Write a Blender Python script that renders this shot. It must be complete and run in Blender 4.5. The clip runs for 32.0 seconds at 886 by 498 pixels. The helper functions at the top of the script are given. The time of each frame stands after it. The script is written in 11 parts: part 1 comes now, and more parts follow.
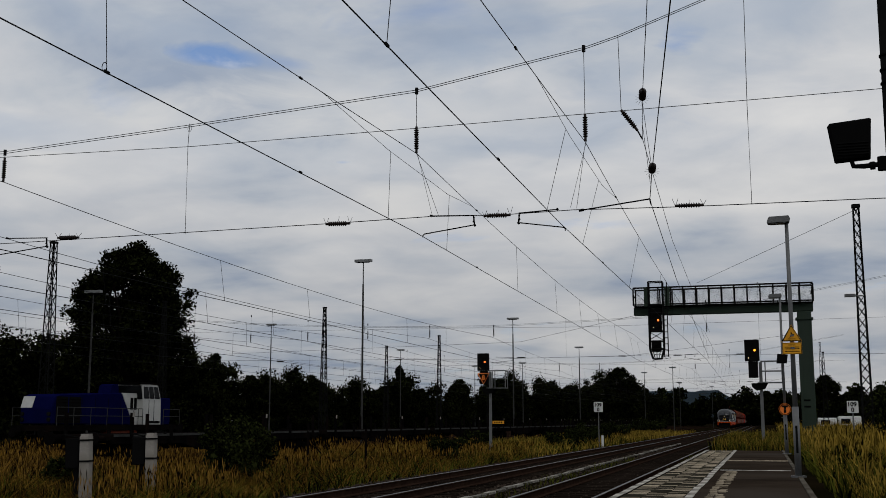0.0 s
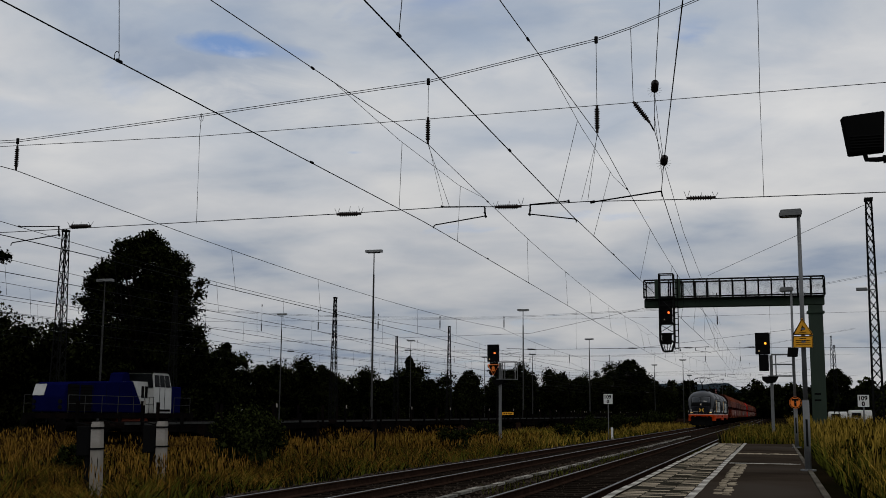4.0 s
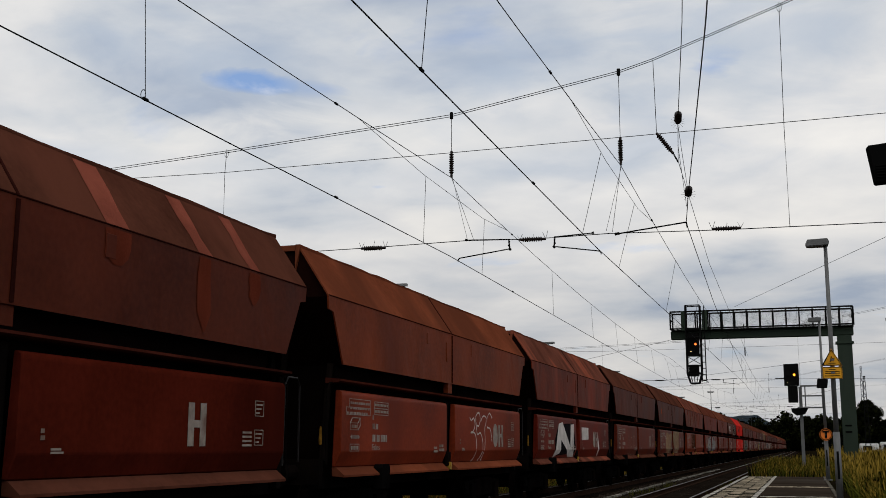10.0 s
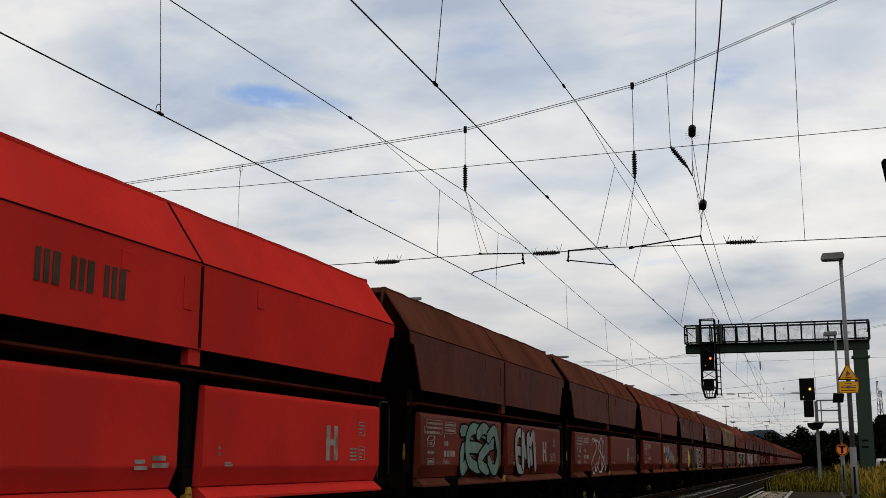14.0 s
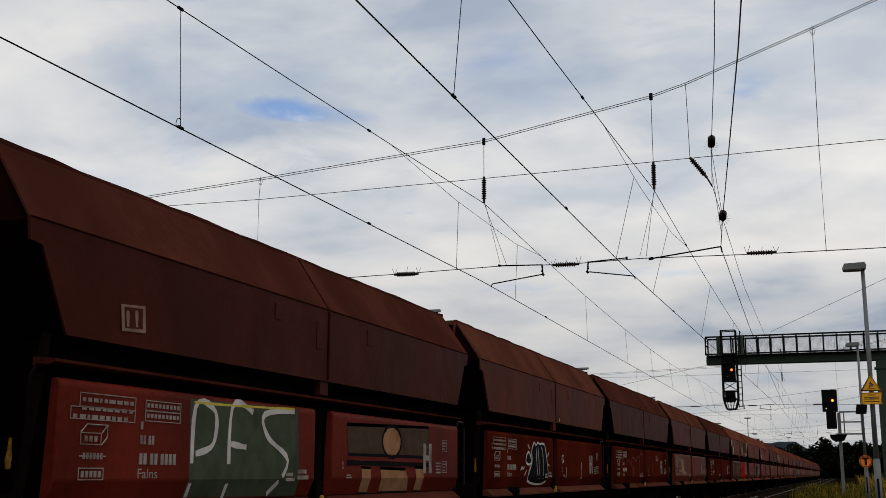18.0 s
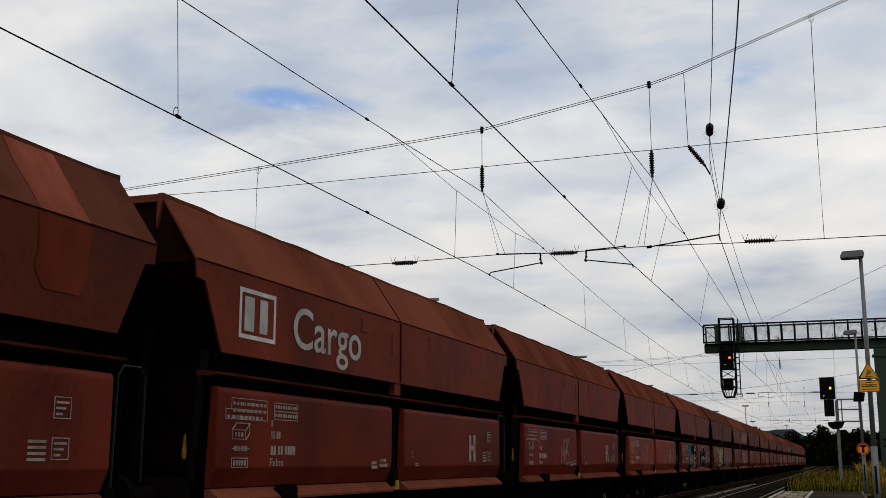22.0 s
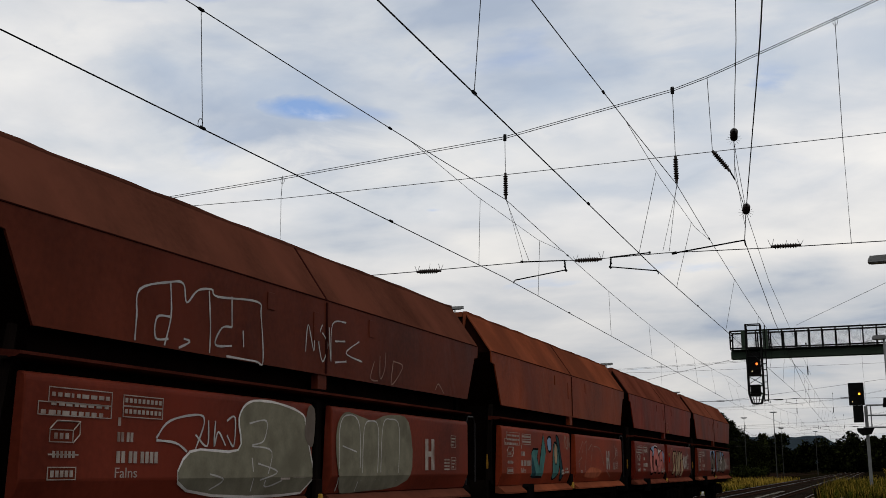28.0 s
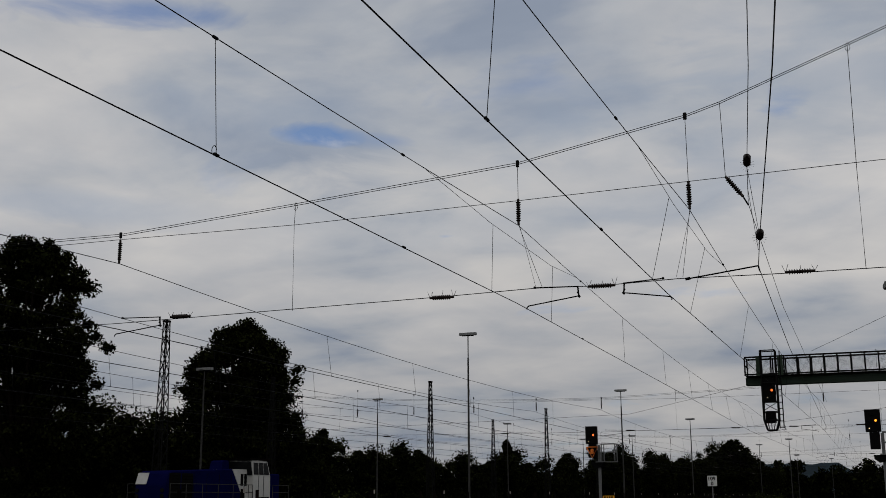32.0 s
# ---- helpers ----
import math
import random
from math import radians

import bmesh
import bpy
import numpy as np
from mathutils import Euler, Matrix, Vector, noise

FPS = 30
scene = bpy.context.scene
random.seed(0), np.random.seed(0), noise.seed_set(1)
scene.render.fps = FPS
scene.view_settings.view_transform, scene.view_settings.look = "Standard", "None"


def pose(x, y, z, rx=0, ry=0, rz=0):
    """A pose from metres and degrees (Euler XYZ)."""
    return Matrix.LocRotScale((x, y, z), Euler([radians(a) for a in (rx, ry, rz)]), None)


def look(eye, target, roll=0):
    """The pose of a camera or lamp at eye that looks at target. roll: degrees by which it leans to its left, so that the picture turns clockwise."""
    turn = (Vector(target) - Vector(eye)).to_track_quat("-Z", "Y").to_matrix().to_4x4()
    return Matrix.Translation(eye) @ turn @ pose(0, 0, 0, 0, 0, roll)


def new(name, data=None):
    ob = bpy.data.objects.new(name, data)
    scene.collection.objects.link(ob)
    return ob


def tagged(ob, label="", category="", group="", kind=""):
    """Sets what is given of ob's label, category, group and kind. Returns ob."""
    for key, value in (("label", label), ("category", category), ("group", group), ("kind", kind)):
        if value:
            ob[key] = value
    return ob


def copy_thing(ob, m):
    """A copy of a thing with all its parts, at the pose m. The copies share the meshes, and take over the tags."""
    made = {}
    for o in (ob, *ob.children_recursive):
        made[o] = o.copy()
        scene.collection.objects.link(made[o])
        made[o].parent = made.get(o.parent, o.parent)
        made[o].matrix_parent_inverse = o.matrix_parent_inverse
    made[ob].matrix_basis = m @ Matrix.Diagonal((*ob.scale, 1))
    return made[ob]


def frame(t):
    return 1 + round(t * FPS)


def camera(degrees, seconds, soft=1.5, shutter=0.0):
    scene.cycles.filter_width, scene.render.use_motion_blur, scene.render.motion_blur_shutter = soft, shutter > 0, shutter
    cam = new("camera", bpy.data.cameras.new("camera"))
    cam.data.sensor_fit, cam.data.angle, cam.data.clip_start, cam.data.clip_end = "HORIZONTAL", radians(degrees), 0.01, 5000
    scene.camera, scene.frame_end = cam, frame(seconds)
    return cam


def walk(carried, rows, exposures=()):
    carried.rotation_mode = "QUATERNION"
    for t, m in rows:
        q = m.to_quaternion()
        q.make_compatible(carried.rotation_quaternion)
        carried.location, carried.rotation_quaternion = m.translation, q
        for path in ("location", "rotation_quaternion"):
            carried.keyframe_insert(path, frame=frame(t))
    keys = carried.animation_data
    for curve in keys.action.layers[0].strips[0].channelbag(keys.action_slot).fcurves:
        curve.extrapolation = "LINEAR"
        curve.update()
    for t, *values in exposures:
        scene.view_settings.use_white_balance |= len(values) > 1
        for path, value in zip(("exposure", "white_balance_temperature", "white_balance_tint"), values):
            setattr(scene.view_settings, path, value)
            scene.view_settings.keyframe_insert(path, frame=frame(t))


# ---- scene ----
EYE = (0.0, 0.0, 1.40)
cam = camera(43.6, 32.0, 0.85)
PATH = [
    (0.0, pose(*EYE, 98.873, 0.006, 15.981)),
    (0.5, pose(*EYE, 99.050, 0.010, 15.937)),
    (1.0, pose(*EYE, 98.980, -0.101, 15.910)),
    (1.5, pose(*EYE, 99.035, -0.116, 15.978)),
    (2.0, pose(*EYE, 98.917, 0.014, 15.942)),
    (2.5, pose(*EYE, 98.917, -0.015, 16.065)),
    (3.0, pose(*EYE, 98.859, -0.104, 15.991)),
    (3.5, pose(*EYE, 98.621, -0.253, 16.259)),
    (5.5, pose(*EYE, 98.208, -0.607, 16.654)),
    (6.0, pose(*EYE, 98.720, -0.534, 16.544)),
    (6.5, pose(*EYE, 99.136, -0.483, 17.335)),
    (7.0, pose(*EYE, 99.359, -0.534, 17.188)),
    (7.5, pose(*EYE, 99.314, -0.469, 17.330)),
    (8.0, pose(*EYE, 99.314, -0.511, 17.414)),
    (8.5, pose(*EYE, 99.634, -0.332, 17.628)),
    (9.0, pose(*EYE, 99.841, -0.170, 17.689)),
    (9.5, pose(*EYE, 100.113, 0.038, 17.701)),
    (10.0, pose(*EYE, 100.122, -0.114, 17.811)),
    (10.5, pose(*EYE, 100.146, -0.063, 17.685)),
    (11.0, pose(*EYE, 100.062, 0.034, 17.798)),
    (11.5, pose(*EYE, 100.202, -0.049, 18.119)),
    (12.0, pose(*EYE, 100.262, -0.017, 18.102)),
    (12.5, pose(*EYE, 100.332, -0.023, 18.302)),
    (13.0, pose(*EYE, 100.517, -0.030, 18.506)),
    (13.5, pose(*EYE, 100.728, -0.195, 18.486)),
    (15.5, pose(*EYE, 101.060, -0.046, 18.850)),
    (16.0, pose(*EYE, 101.385, 0.133, 19.423)),
    (16.5, pose(*EYE, 101.500, 0.129, 19.248)),
    (17.0, pose(*EYE, 101.369, 0.015, 19.486)),
    (17.5, pose(*EYE, 101.631, -0.231, 19.608)),
    (18.0, pose(*EYE, 101.448, -0.170, 19.533)),
    (18.5, pose(*EYE, 101.745, -0.205, 19.342)),
    (19.0, pose(*EYE, 101.809, 0.005, 19.522)),
    (19.5, pose(*EYE, 101.363, -0.086, 19.197)),
    (20.0, pose(*EYE, 101.164, -0.225, 19.914)),
    (20.5, pose(*EYE, 101.090, -0.264, 19.450)),
    (21.0, pose(*EYE, 100.857, -0.078, 19.504)),
    (21.5, pose(*EYE, 100.831, 0.006, 19.172)),
    (22.0, pose(*EYE, 100.861, -0.049, 19.462)),
    (22.5, pose(*EYE, 100.982, 0.285, 19.571)),
    (23.0, pose(*EYE, 100.873, 0.113, 19.680)),
    (23.5, pose(*EYE, 100.669, 0.299, 19.787)),
    (24.0, pose(*EYE, 101.008, 0.121, 20.122)),
    (24.5, pose(*EYE, 101.162, 0.085, 20.183)),
    (25.0, pose(*EYE, 101.307, 0.244, 20.449)),
    (25.5, pose(*EYE, 101.332, 0.364, 20.729)),
    (27.5, pose(*EYE, 100.983, 0.246, 20.877)),
    (28.0, pose(*EYE, 101.289, 0.241, 20.790)),
    (28.5, pose(*EYE, 101.646, 0.568, 20.933)),
    (29.0, pose(*EYE, 101.816, 0.525, 20.788)),
    (29.5, pose(*EYE, 101.817, 0.491, 21.214)),
    (30.0, pose(*EYE, 101.973, 0.203, 21.098)),
    (30.5, pose(*EYE, 102.003, 0.052, 21.095)),
    (31.0, pose(*EYE, 102.134, 0.039, 21.503)),
    (31.5, pose(*EYE, 102.359, 0.082, 21.373)),
    (32.0, pose(*EYE, 102.640, 0.203, 21.461)),
]
EXPOSURE = [(0.0, -0.27, 6520, 10), (7.0, -0.29, 6500, 10), (8.0, -0.34, 6500, 10), (9.0, -0.10, 6660, 10), (11.0, 0.14, 6780, 10), (13.0, 0.20, 6780, 10), (16.0, 0.10, 6800, 10), (19.0, 0.03, 6740, 10), (22.0, 0.13, 6740, 10), (28.0, 0.14, 6740, 10), (29.5, -0.12, 6720, 10), (30.5, -0.38, 6700, 11), (32.0, -0.50, 6700, 11)]
walk(cam, PATH, EXPOSURE)

# ---- world, sun ----
SUN_ELEV, SUN_ROT = radians(52), radians(200)
world = bpy.data.worlds.new("overcast_sky")
scene.world = world
world.use_nodes = True


def sky_nodes():
    nt = world.node_tree
    nt.nodes.clear()
    n, li = nt.nodes.new, nt.links.new
    out, bg = n("ShaderNodeOutputWorld"), n("ShaderNodeBackground")
    sky = n("ShaderNodeTexSky")
    sky.sky_type, sky.sun_disc = "NISHITA", False
    sky.sun_elevation, sky.sun_rotation = SUN_ELEV, SUN_ROT
    co = n("ShaderNodeTexCoord")
    dim = n("ShaderNodeVectorMath")
    dim.operation = "MULTIPLY"
    dim.inputs[1].default_value = (0.044, 0.098, 0.162)
    li(sky.outputs[0], dim.inputs[0])
    # cloud layer: direction flattened on a sheet far above
    sep = n("ShaderNodeSeparateXYZ")
    li(co.outputs["Generated"], sep.inputs[0])
    lift = n("ShaderNodeMath")
    lift.operation = "ADD"
    lift.inputs[1].default_value = 0.16
    li(sep.outputs[2], lift.inputs[0])
    top = n("ShaderNodeMath")
    top.operation = "MAXIMUM"
    top.inputs[1].default_value = 0.08
    li(lift.outputs[0], top.inputs[0])
    flat = []
    for k in (0, 1):
        d = n("ShaderNodeMath")
        d.operation = "DIVIDE"
        li(sep.outputs[k], d.inputs[0])
        li(top.outputs[0], d.inputs[1])
        flat.append(d)
    xy = n("ShaderNodeCombineXYZ")
    li(flat[0].outputs[0], xy.inputs[0])
    li(flat[1].outputs[0], xy.inputs[1])

    def cloud(scale, detail, rough, shift, distort=0.0):
        mp = n("ShaderNodeMapping")
        mp.inputs["Location"].default_value = shift
        mp.inputs["Scale"].default_value = (scale, scale * 1.15, scale)
        li(xy.outputs[0], mp.inputs[0])
        t = n("ShaderNodeTexNoise")
        t.inputs["Scale"].default_value = 1.0
        t.inputs["Detail"].default_value = detail
        t.inputs["Roughness"].default_value = rough
        t.inputs["Distortion"].default_value = distort
        li(mp.outputs[0], t.inputs["Vector"])
        return t

    def ramp(src, stops):
        r = n("ShaderNodeValToRGB")
        e = r.color_ramp.elements
        for i, (p, c) in enumerate(stops):
            el = e[i] if i < 2 else e.new(p)
            el.position, el.color = p, (*c, 1)
        li(src, r.inputs[0])
        return r

    def mix(fac, a, b):
        m = n("ShaderNodeMix")
        m.data_type = "RGBA"
        if isinstance(fac, float):
            m.inputs[0].default_value = fac
        else:
            li(fac, m.inputs[0])
        li(a, m.inputs[6])
        li(b, m.inputs[7])
        return m.outputs[2]

    big = cloud(0.95, 5, 0.48, (3.1, 1.7, 0), 0.2)
    fine = cloud(2.6, 7, 0.52, (0.4, 7.2, 0), 0.3)
    both = mix(0.42, big.outputs[0], fine.outputs[0])
    grey = ramp(both, [(0.36, (0.37, 0.44, 0.56)), (0.44, (0.55, 0.595, 0.66)), (0.52, (0.67, 0.69, 0.725)), (0.64, (0.81, 0.81, 0.81))])
    # thin places where the blue shows through
    hole = cloud(2.2, 5, 0.55, (8.3, 2.2, 0), 0.4)
    thin = ramp(hole.outputs[0], [(0.64, (0, 0, 0)), (0.80, (0.35, 0.35, 0.35))])
    col = mix(thin.outputs[0], grey.outputs[0], dim.outputs[0])
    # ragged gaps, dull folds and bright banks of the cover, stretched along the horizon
    wm = n("ShaderNodeMapping")
    wm.inputs["Scale"].default_value = (8.5, 8.5, 24)
    li(co.outputs["Generated"], wm.inputs[0])
    wisp = n("ShaderNodeTexNoise")
    wisp.inputs["Scale"].default_value, wisp.inputs["Detail"].default_value = 1.0, 8
    wisp.inputs["Roughness"].default_value, wisp.inputs["Distortion"].default_value = 0.54, 0.5
    li(wm.outputs[0], wisp.inputs["Vector"])
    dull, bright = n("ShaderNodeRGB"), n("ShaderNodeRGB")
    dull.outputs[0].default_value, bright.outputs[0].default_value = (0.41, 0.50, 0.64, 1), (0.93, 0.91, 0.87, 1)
    # fine mottling all over
    mott = ramp(wisp.outputs[0], [(0.30, (0.93, 0.94, 0.955)), (0.72, (1.06, 1.055, 1.045))])
    mm = n("ShaderNodeVectorMath")
    mm.operation = "MULTIPLY"
    li(col, mm.inputs[0])
    li(mott.outputs[0], mm.inputs[1])
    col = mm.outputs[0]
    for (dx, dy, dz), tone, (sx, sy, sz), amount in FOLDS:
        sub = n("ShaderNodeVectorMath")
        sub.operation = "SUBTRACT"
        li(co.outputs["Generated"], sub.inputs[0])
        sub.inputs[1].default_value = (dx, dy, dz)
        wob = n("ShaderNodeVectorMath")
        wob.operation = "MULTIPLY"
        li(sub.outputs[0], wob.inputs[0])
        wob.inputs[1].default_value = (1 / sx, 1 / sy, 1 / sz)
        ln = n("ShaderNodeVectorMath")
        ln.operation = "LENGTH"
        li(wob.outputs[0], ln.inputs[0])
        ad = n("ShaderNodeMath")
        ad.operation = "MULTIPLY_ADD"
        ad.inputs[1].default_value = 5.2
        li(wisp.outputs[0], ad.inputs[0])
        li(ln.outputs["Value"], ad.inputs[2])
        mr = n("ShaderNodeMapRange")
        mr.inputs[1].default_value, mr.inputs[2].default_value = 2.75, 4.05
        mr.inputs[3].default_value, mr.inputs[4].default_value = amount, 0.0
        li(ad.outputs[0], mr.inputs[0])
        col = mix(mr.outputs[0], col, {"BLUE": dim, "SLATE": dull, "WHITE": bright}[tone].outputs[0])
    # the cover is thicker, so darker, towards the horizon
    low = n("ShaderNodeMapRange")
    low.inputs[1].default_value, low.inputs[2].default_value = 0.02, 0.24
    low.inputs[3].default_value, low.inputs[4].default_value = 0.71, 1.0
    li(sep.outputs[2], low.inputs[0])
    haze = n("ShaderNodeVectorMath")
    haze.operation = "SCALE"
    li(col, haze.inputs[0])
    li(low.outputs[0], haze.inputs["Scale"])
    li(haze.outputs[0], bg.inputs[0])
    bg.inputs[1].default_value = 1.0
    li(bg.outputs[0], out.inputs[0])


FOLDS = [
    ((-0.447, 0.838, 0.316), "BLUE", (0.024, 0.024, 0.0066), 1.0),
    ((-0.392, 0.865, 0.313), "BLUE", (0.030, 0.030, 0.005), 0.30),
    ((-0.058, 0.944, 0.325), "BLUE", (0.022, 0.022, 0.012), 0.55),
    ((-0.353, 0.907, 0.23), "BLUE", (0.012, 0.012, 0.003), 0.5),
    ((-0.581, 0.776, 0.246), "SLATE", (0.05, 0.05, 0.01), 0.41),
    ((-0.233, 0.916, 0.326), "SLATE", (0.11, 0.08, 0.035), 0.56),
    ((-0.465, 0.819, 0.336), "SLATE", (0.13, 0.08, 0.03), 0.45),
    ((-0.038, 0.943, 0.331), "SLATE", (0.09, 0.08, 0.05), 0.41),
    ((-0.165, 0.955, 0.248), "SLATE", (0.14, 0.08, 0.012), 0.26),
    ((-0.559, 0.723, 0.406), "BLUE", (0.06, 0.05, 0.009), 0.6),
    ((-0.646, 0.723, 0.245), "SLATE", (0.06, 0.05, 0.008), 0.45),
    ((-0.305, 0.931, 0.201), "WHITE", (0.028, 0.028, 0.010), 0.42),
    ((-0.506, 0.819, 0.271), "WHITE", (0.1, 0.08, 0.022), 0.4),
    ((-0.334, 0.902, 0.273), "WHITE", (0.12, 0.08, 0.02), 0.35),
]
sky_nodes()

sun = new("sun", bpy.data.lights.new("sun", "SUN"))
sun.data.energy, sun.data.angle, sun.data.color = 0.5, radians(25), (1.0, 0.96, 0.9)
sun.matrix_world = look((20, -40, 60), (0, 0, 0))

# ---- materials ----


def mat(name, base, rough=0.7, metal=0.0, var=0.25, scale=3.0, fine=40.0, bump=0.15, bump_scale=60.0, other=None, tint=0.0, spec=None, streak=0.0, edge=(0.48, 0.66), dent=0.0):
    """Two scales of colour variation round base, fine relief; other: a second colour mixed in patches; tint: spread per object; streak: runs down the faces; edge: how sharp; dent: broad buckles in the sheet."""
    m = bpy.data.materials.new(name)
    m.use_nodes = True
    nt = m.node_tree
    n, li = nt.nodes.new, nt.links.new
    b = nt.nodes["Principled BSDF"]
    b.inputs["Roughness"].default_value, b.inputs["Metallic"].default_value = rough, metal
    b.inputs["Specular IOR Level"].default_value = spec if spec is not None else (0.0 if rough > 0.55 else 0.15)
    co = n("ShaderNodeTexCoord")
    a = n("ShaderNodeTexNoise")
    a.inputs["Scale"].default_value, a.inputs["Detail"].default_value = scale, 5
    li(co.outputs["Object"], a.inputs["Vector"])
    f = n("ShaderNodeTexNoise")
    f.inputs["Scale"].default_value, f.inputs["Detail"].default_value = fine, 3
    li(co.outputs["Object"], f.inputs["Vector"])
    r = n("ShaderNodeValToRGB")
    lo = tuple(c * (1 - var) for c in base)
    hi = tuple(min(1, c * (1 + var)) for c in base)
    e = r.color_ramp.elements
    e[0].position, e[0].color = 0.3, (*lo, 1)
    e[1].position, e[1].color = 0.7, (*hi, 1)
    s = n("ShaderNodeMath")
    s.operation = "MULTIPLY_ADD"
    s.inputs[1].default_value = 0.35
    li(f.outputs[0], s.inputs[0])
    sc = n("ShaderNodeMath")
    sc.operation = "MULTIPLY_ADD"
    sc.inputs[1].default_value, sc.inputs[2].default_value = 1.0, -0.175
    li(a.outputs[0], sc.inputs[0])
    li(sc.outputs[0], s.inputs[2])
    li(s.outputs[0], r.inputs[0])
    col = r.outputs[0]
    if other:
        p = n("ShaderNodeTexNoise")
        p.inputs["Scale"].default_value, p.inputs["Detail"].default_value = scale * 0.45, 7
        mp = n("ShaderNodeMapping")
        mp.inputs["Location"].default_value = (7, 3, 5)
        if streak:
            mp.inputs["Scale"].default_value = (1, 1.6, streak)
        li(co.outputs["Object"], mp.inputs[0])
        li(mp.outputs[0], p.inputs["Vector"])
        pr = n("ShaderNodeValToRGB")
        pr.color_ramp.elements[0].position, pr.color_ramp.elements[1].position = edge
        li(p.outputs[0], pr.inputs[0])
        mx = n("ShaderNodeMix")
        mx.data_type = "RGBA"
        li(pr.outputs[0], mx.inputs[0])
        li(col, mx.inputs[6])
        mx.inputs[7].default_value = (*other, 1)
        col = mx.outputs[2]
    if tint:
        oi = n("ShaderNodeObjectInfo")
        hs = n("ShaderNodeHueSaturation")
        mr = n("ShaderNodeMapRange")
        mr.inputs[3].default_value, mr.inputs[4].default_value = 1 - tint, 1 + tint
        li(oi.outputs["Random"], mr.inputs[0])
        li(mr.outputs[0], hs.inputs["Value"])
        li(col, hs.inputs["Color"])
        col = hs.outputs[0]
    li(col, b.inputs["Base Color"])
    if bump:
        bt = n("ShaderNodeTexNoise")
        bt.inputs["Scale"].default_value, bt.inputs["Detail"].default_value = bump_scale, 4
        li(co.outputs["Object"], bt.inputs["Vector"])
        bu = n("ShaderNodeBump")
        bu.inputs["Strength"].default_value = bump
        li(bt.outputs[0], bu.inputs["Height"])
        if dent:
            dt = n("ShaderNodeTexNoise")
            dt.inputs["Scale"].default_value, dt.inputs["Detail"].default_value, dt.inputs["Distortion"].default_value = 0.9, 2.5, 0.8
            li(co.outputs["Object"], dt.inputs["Vector"])
            db = n("ShaderNodeBump")
            db.inputs["Strength"].default_value, db.inputs["Distance"].default_value = 1.0, dent
            li(dt.outputs[0], db.inputs["Height"])
            li(db.outputs[0], bu.inputs["Normal"])
        li(bu.outputs[0], b.inputs["Normal"])
    rr = n("ShaderNodeMapRange")
    rr.inputs[3].default_value, rr.inputs[4].default_value = max(0, rough - 0.1), min(1, rough + 0.1)
    li(a.outputs[0], rr.inputs[0])
    li(rr.outputs[0], b.inputs["Roughness"])
    return m


def glow(name, colour, strength):
    m = bpy.data.materials.new(name)
    m.use_nodes = True
    b = m.node_tree.nodes["Principled BSDF"]
    b.inputs["Base Color"].default_value = (*colour, 1)
    b.inputs["Emission Color"].default_value = (*colour, 1)
    b.inputs["Emission Strength"].default_value = strength
    return m


def foliage(name, lo, hi, trans=0.25, spread=(0.0, 1.0)):
    m = bpy.data.materials.new(name)
    m.use_nodes = True
    nt = m.node_tree
    n, li = nt.nodes.new, nt.links.new
    b = nt.nodes["Principled BSDF"]
    g = n("ShaderNodeNewGeometry")
    r = n("ShaderNodeValToRGB")
    r.color_ramp.elements[0].color = (*lo, 1)
    r.color_ramp.elements[1].color = (*hi, 1)
    r.color_ramp.elements[0].position, r.color_ramp.elements[1].position = spread
    co = n("ShaderNodeTexCoord")
    t = n("ShaderNodeTexNoise")
    t.inputs["Scale"].default_value = 0.35
    li(co.outputs["Object"], t.inputs["Vector"])
    m1 = n("ShaderNodeMath")
    m1.operation = "MULTIPLY_ADD"
    m1.inputs[1].default_value, m1.inputs[2].default_value = 0.5, -0.05
    li(g.outputs["Random Per Island"], m1.inputs[0])
    m2 = n("ShaderNodeMath")
    m2.operation = "MULTIPLY_ADD"
    m2.inputs[1].default_value = 0.6
    li(t.outputs[0], m2.inputs[0])
    li(m1.outputs[0], m2.inputs[2])
    li(m2.outputs[0], r.inputs[0])
    li(r.outputs[0], b.inputs["Base Color"])
    b.inputs["Roughness"].default_value = 0.75
    b.inputs["Specular IOR Level"].default_value = 0.0
    if trans:
        tr = n("ShaderNodeBsdfTranslucent")
        li(r.outputs[0], tr.inputs[0])
        mx = n("ShaderNodeMixShader")
        mx.inputs[0].default_value = trans
        li(b.outputs[0], mx.inputs[1])
        li(tr.outputs[0], mx.inputs[2])
        li(mx.outputs[0], nt.nodes["Material Output"].inputs[0])
    return m


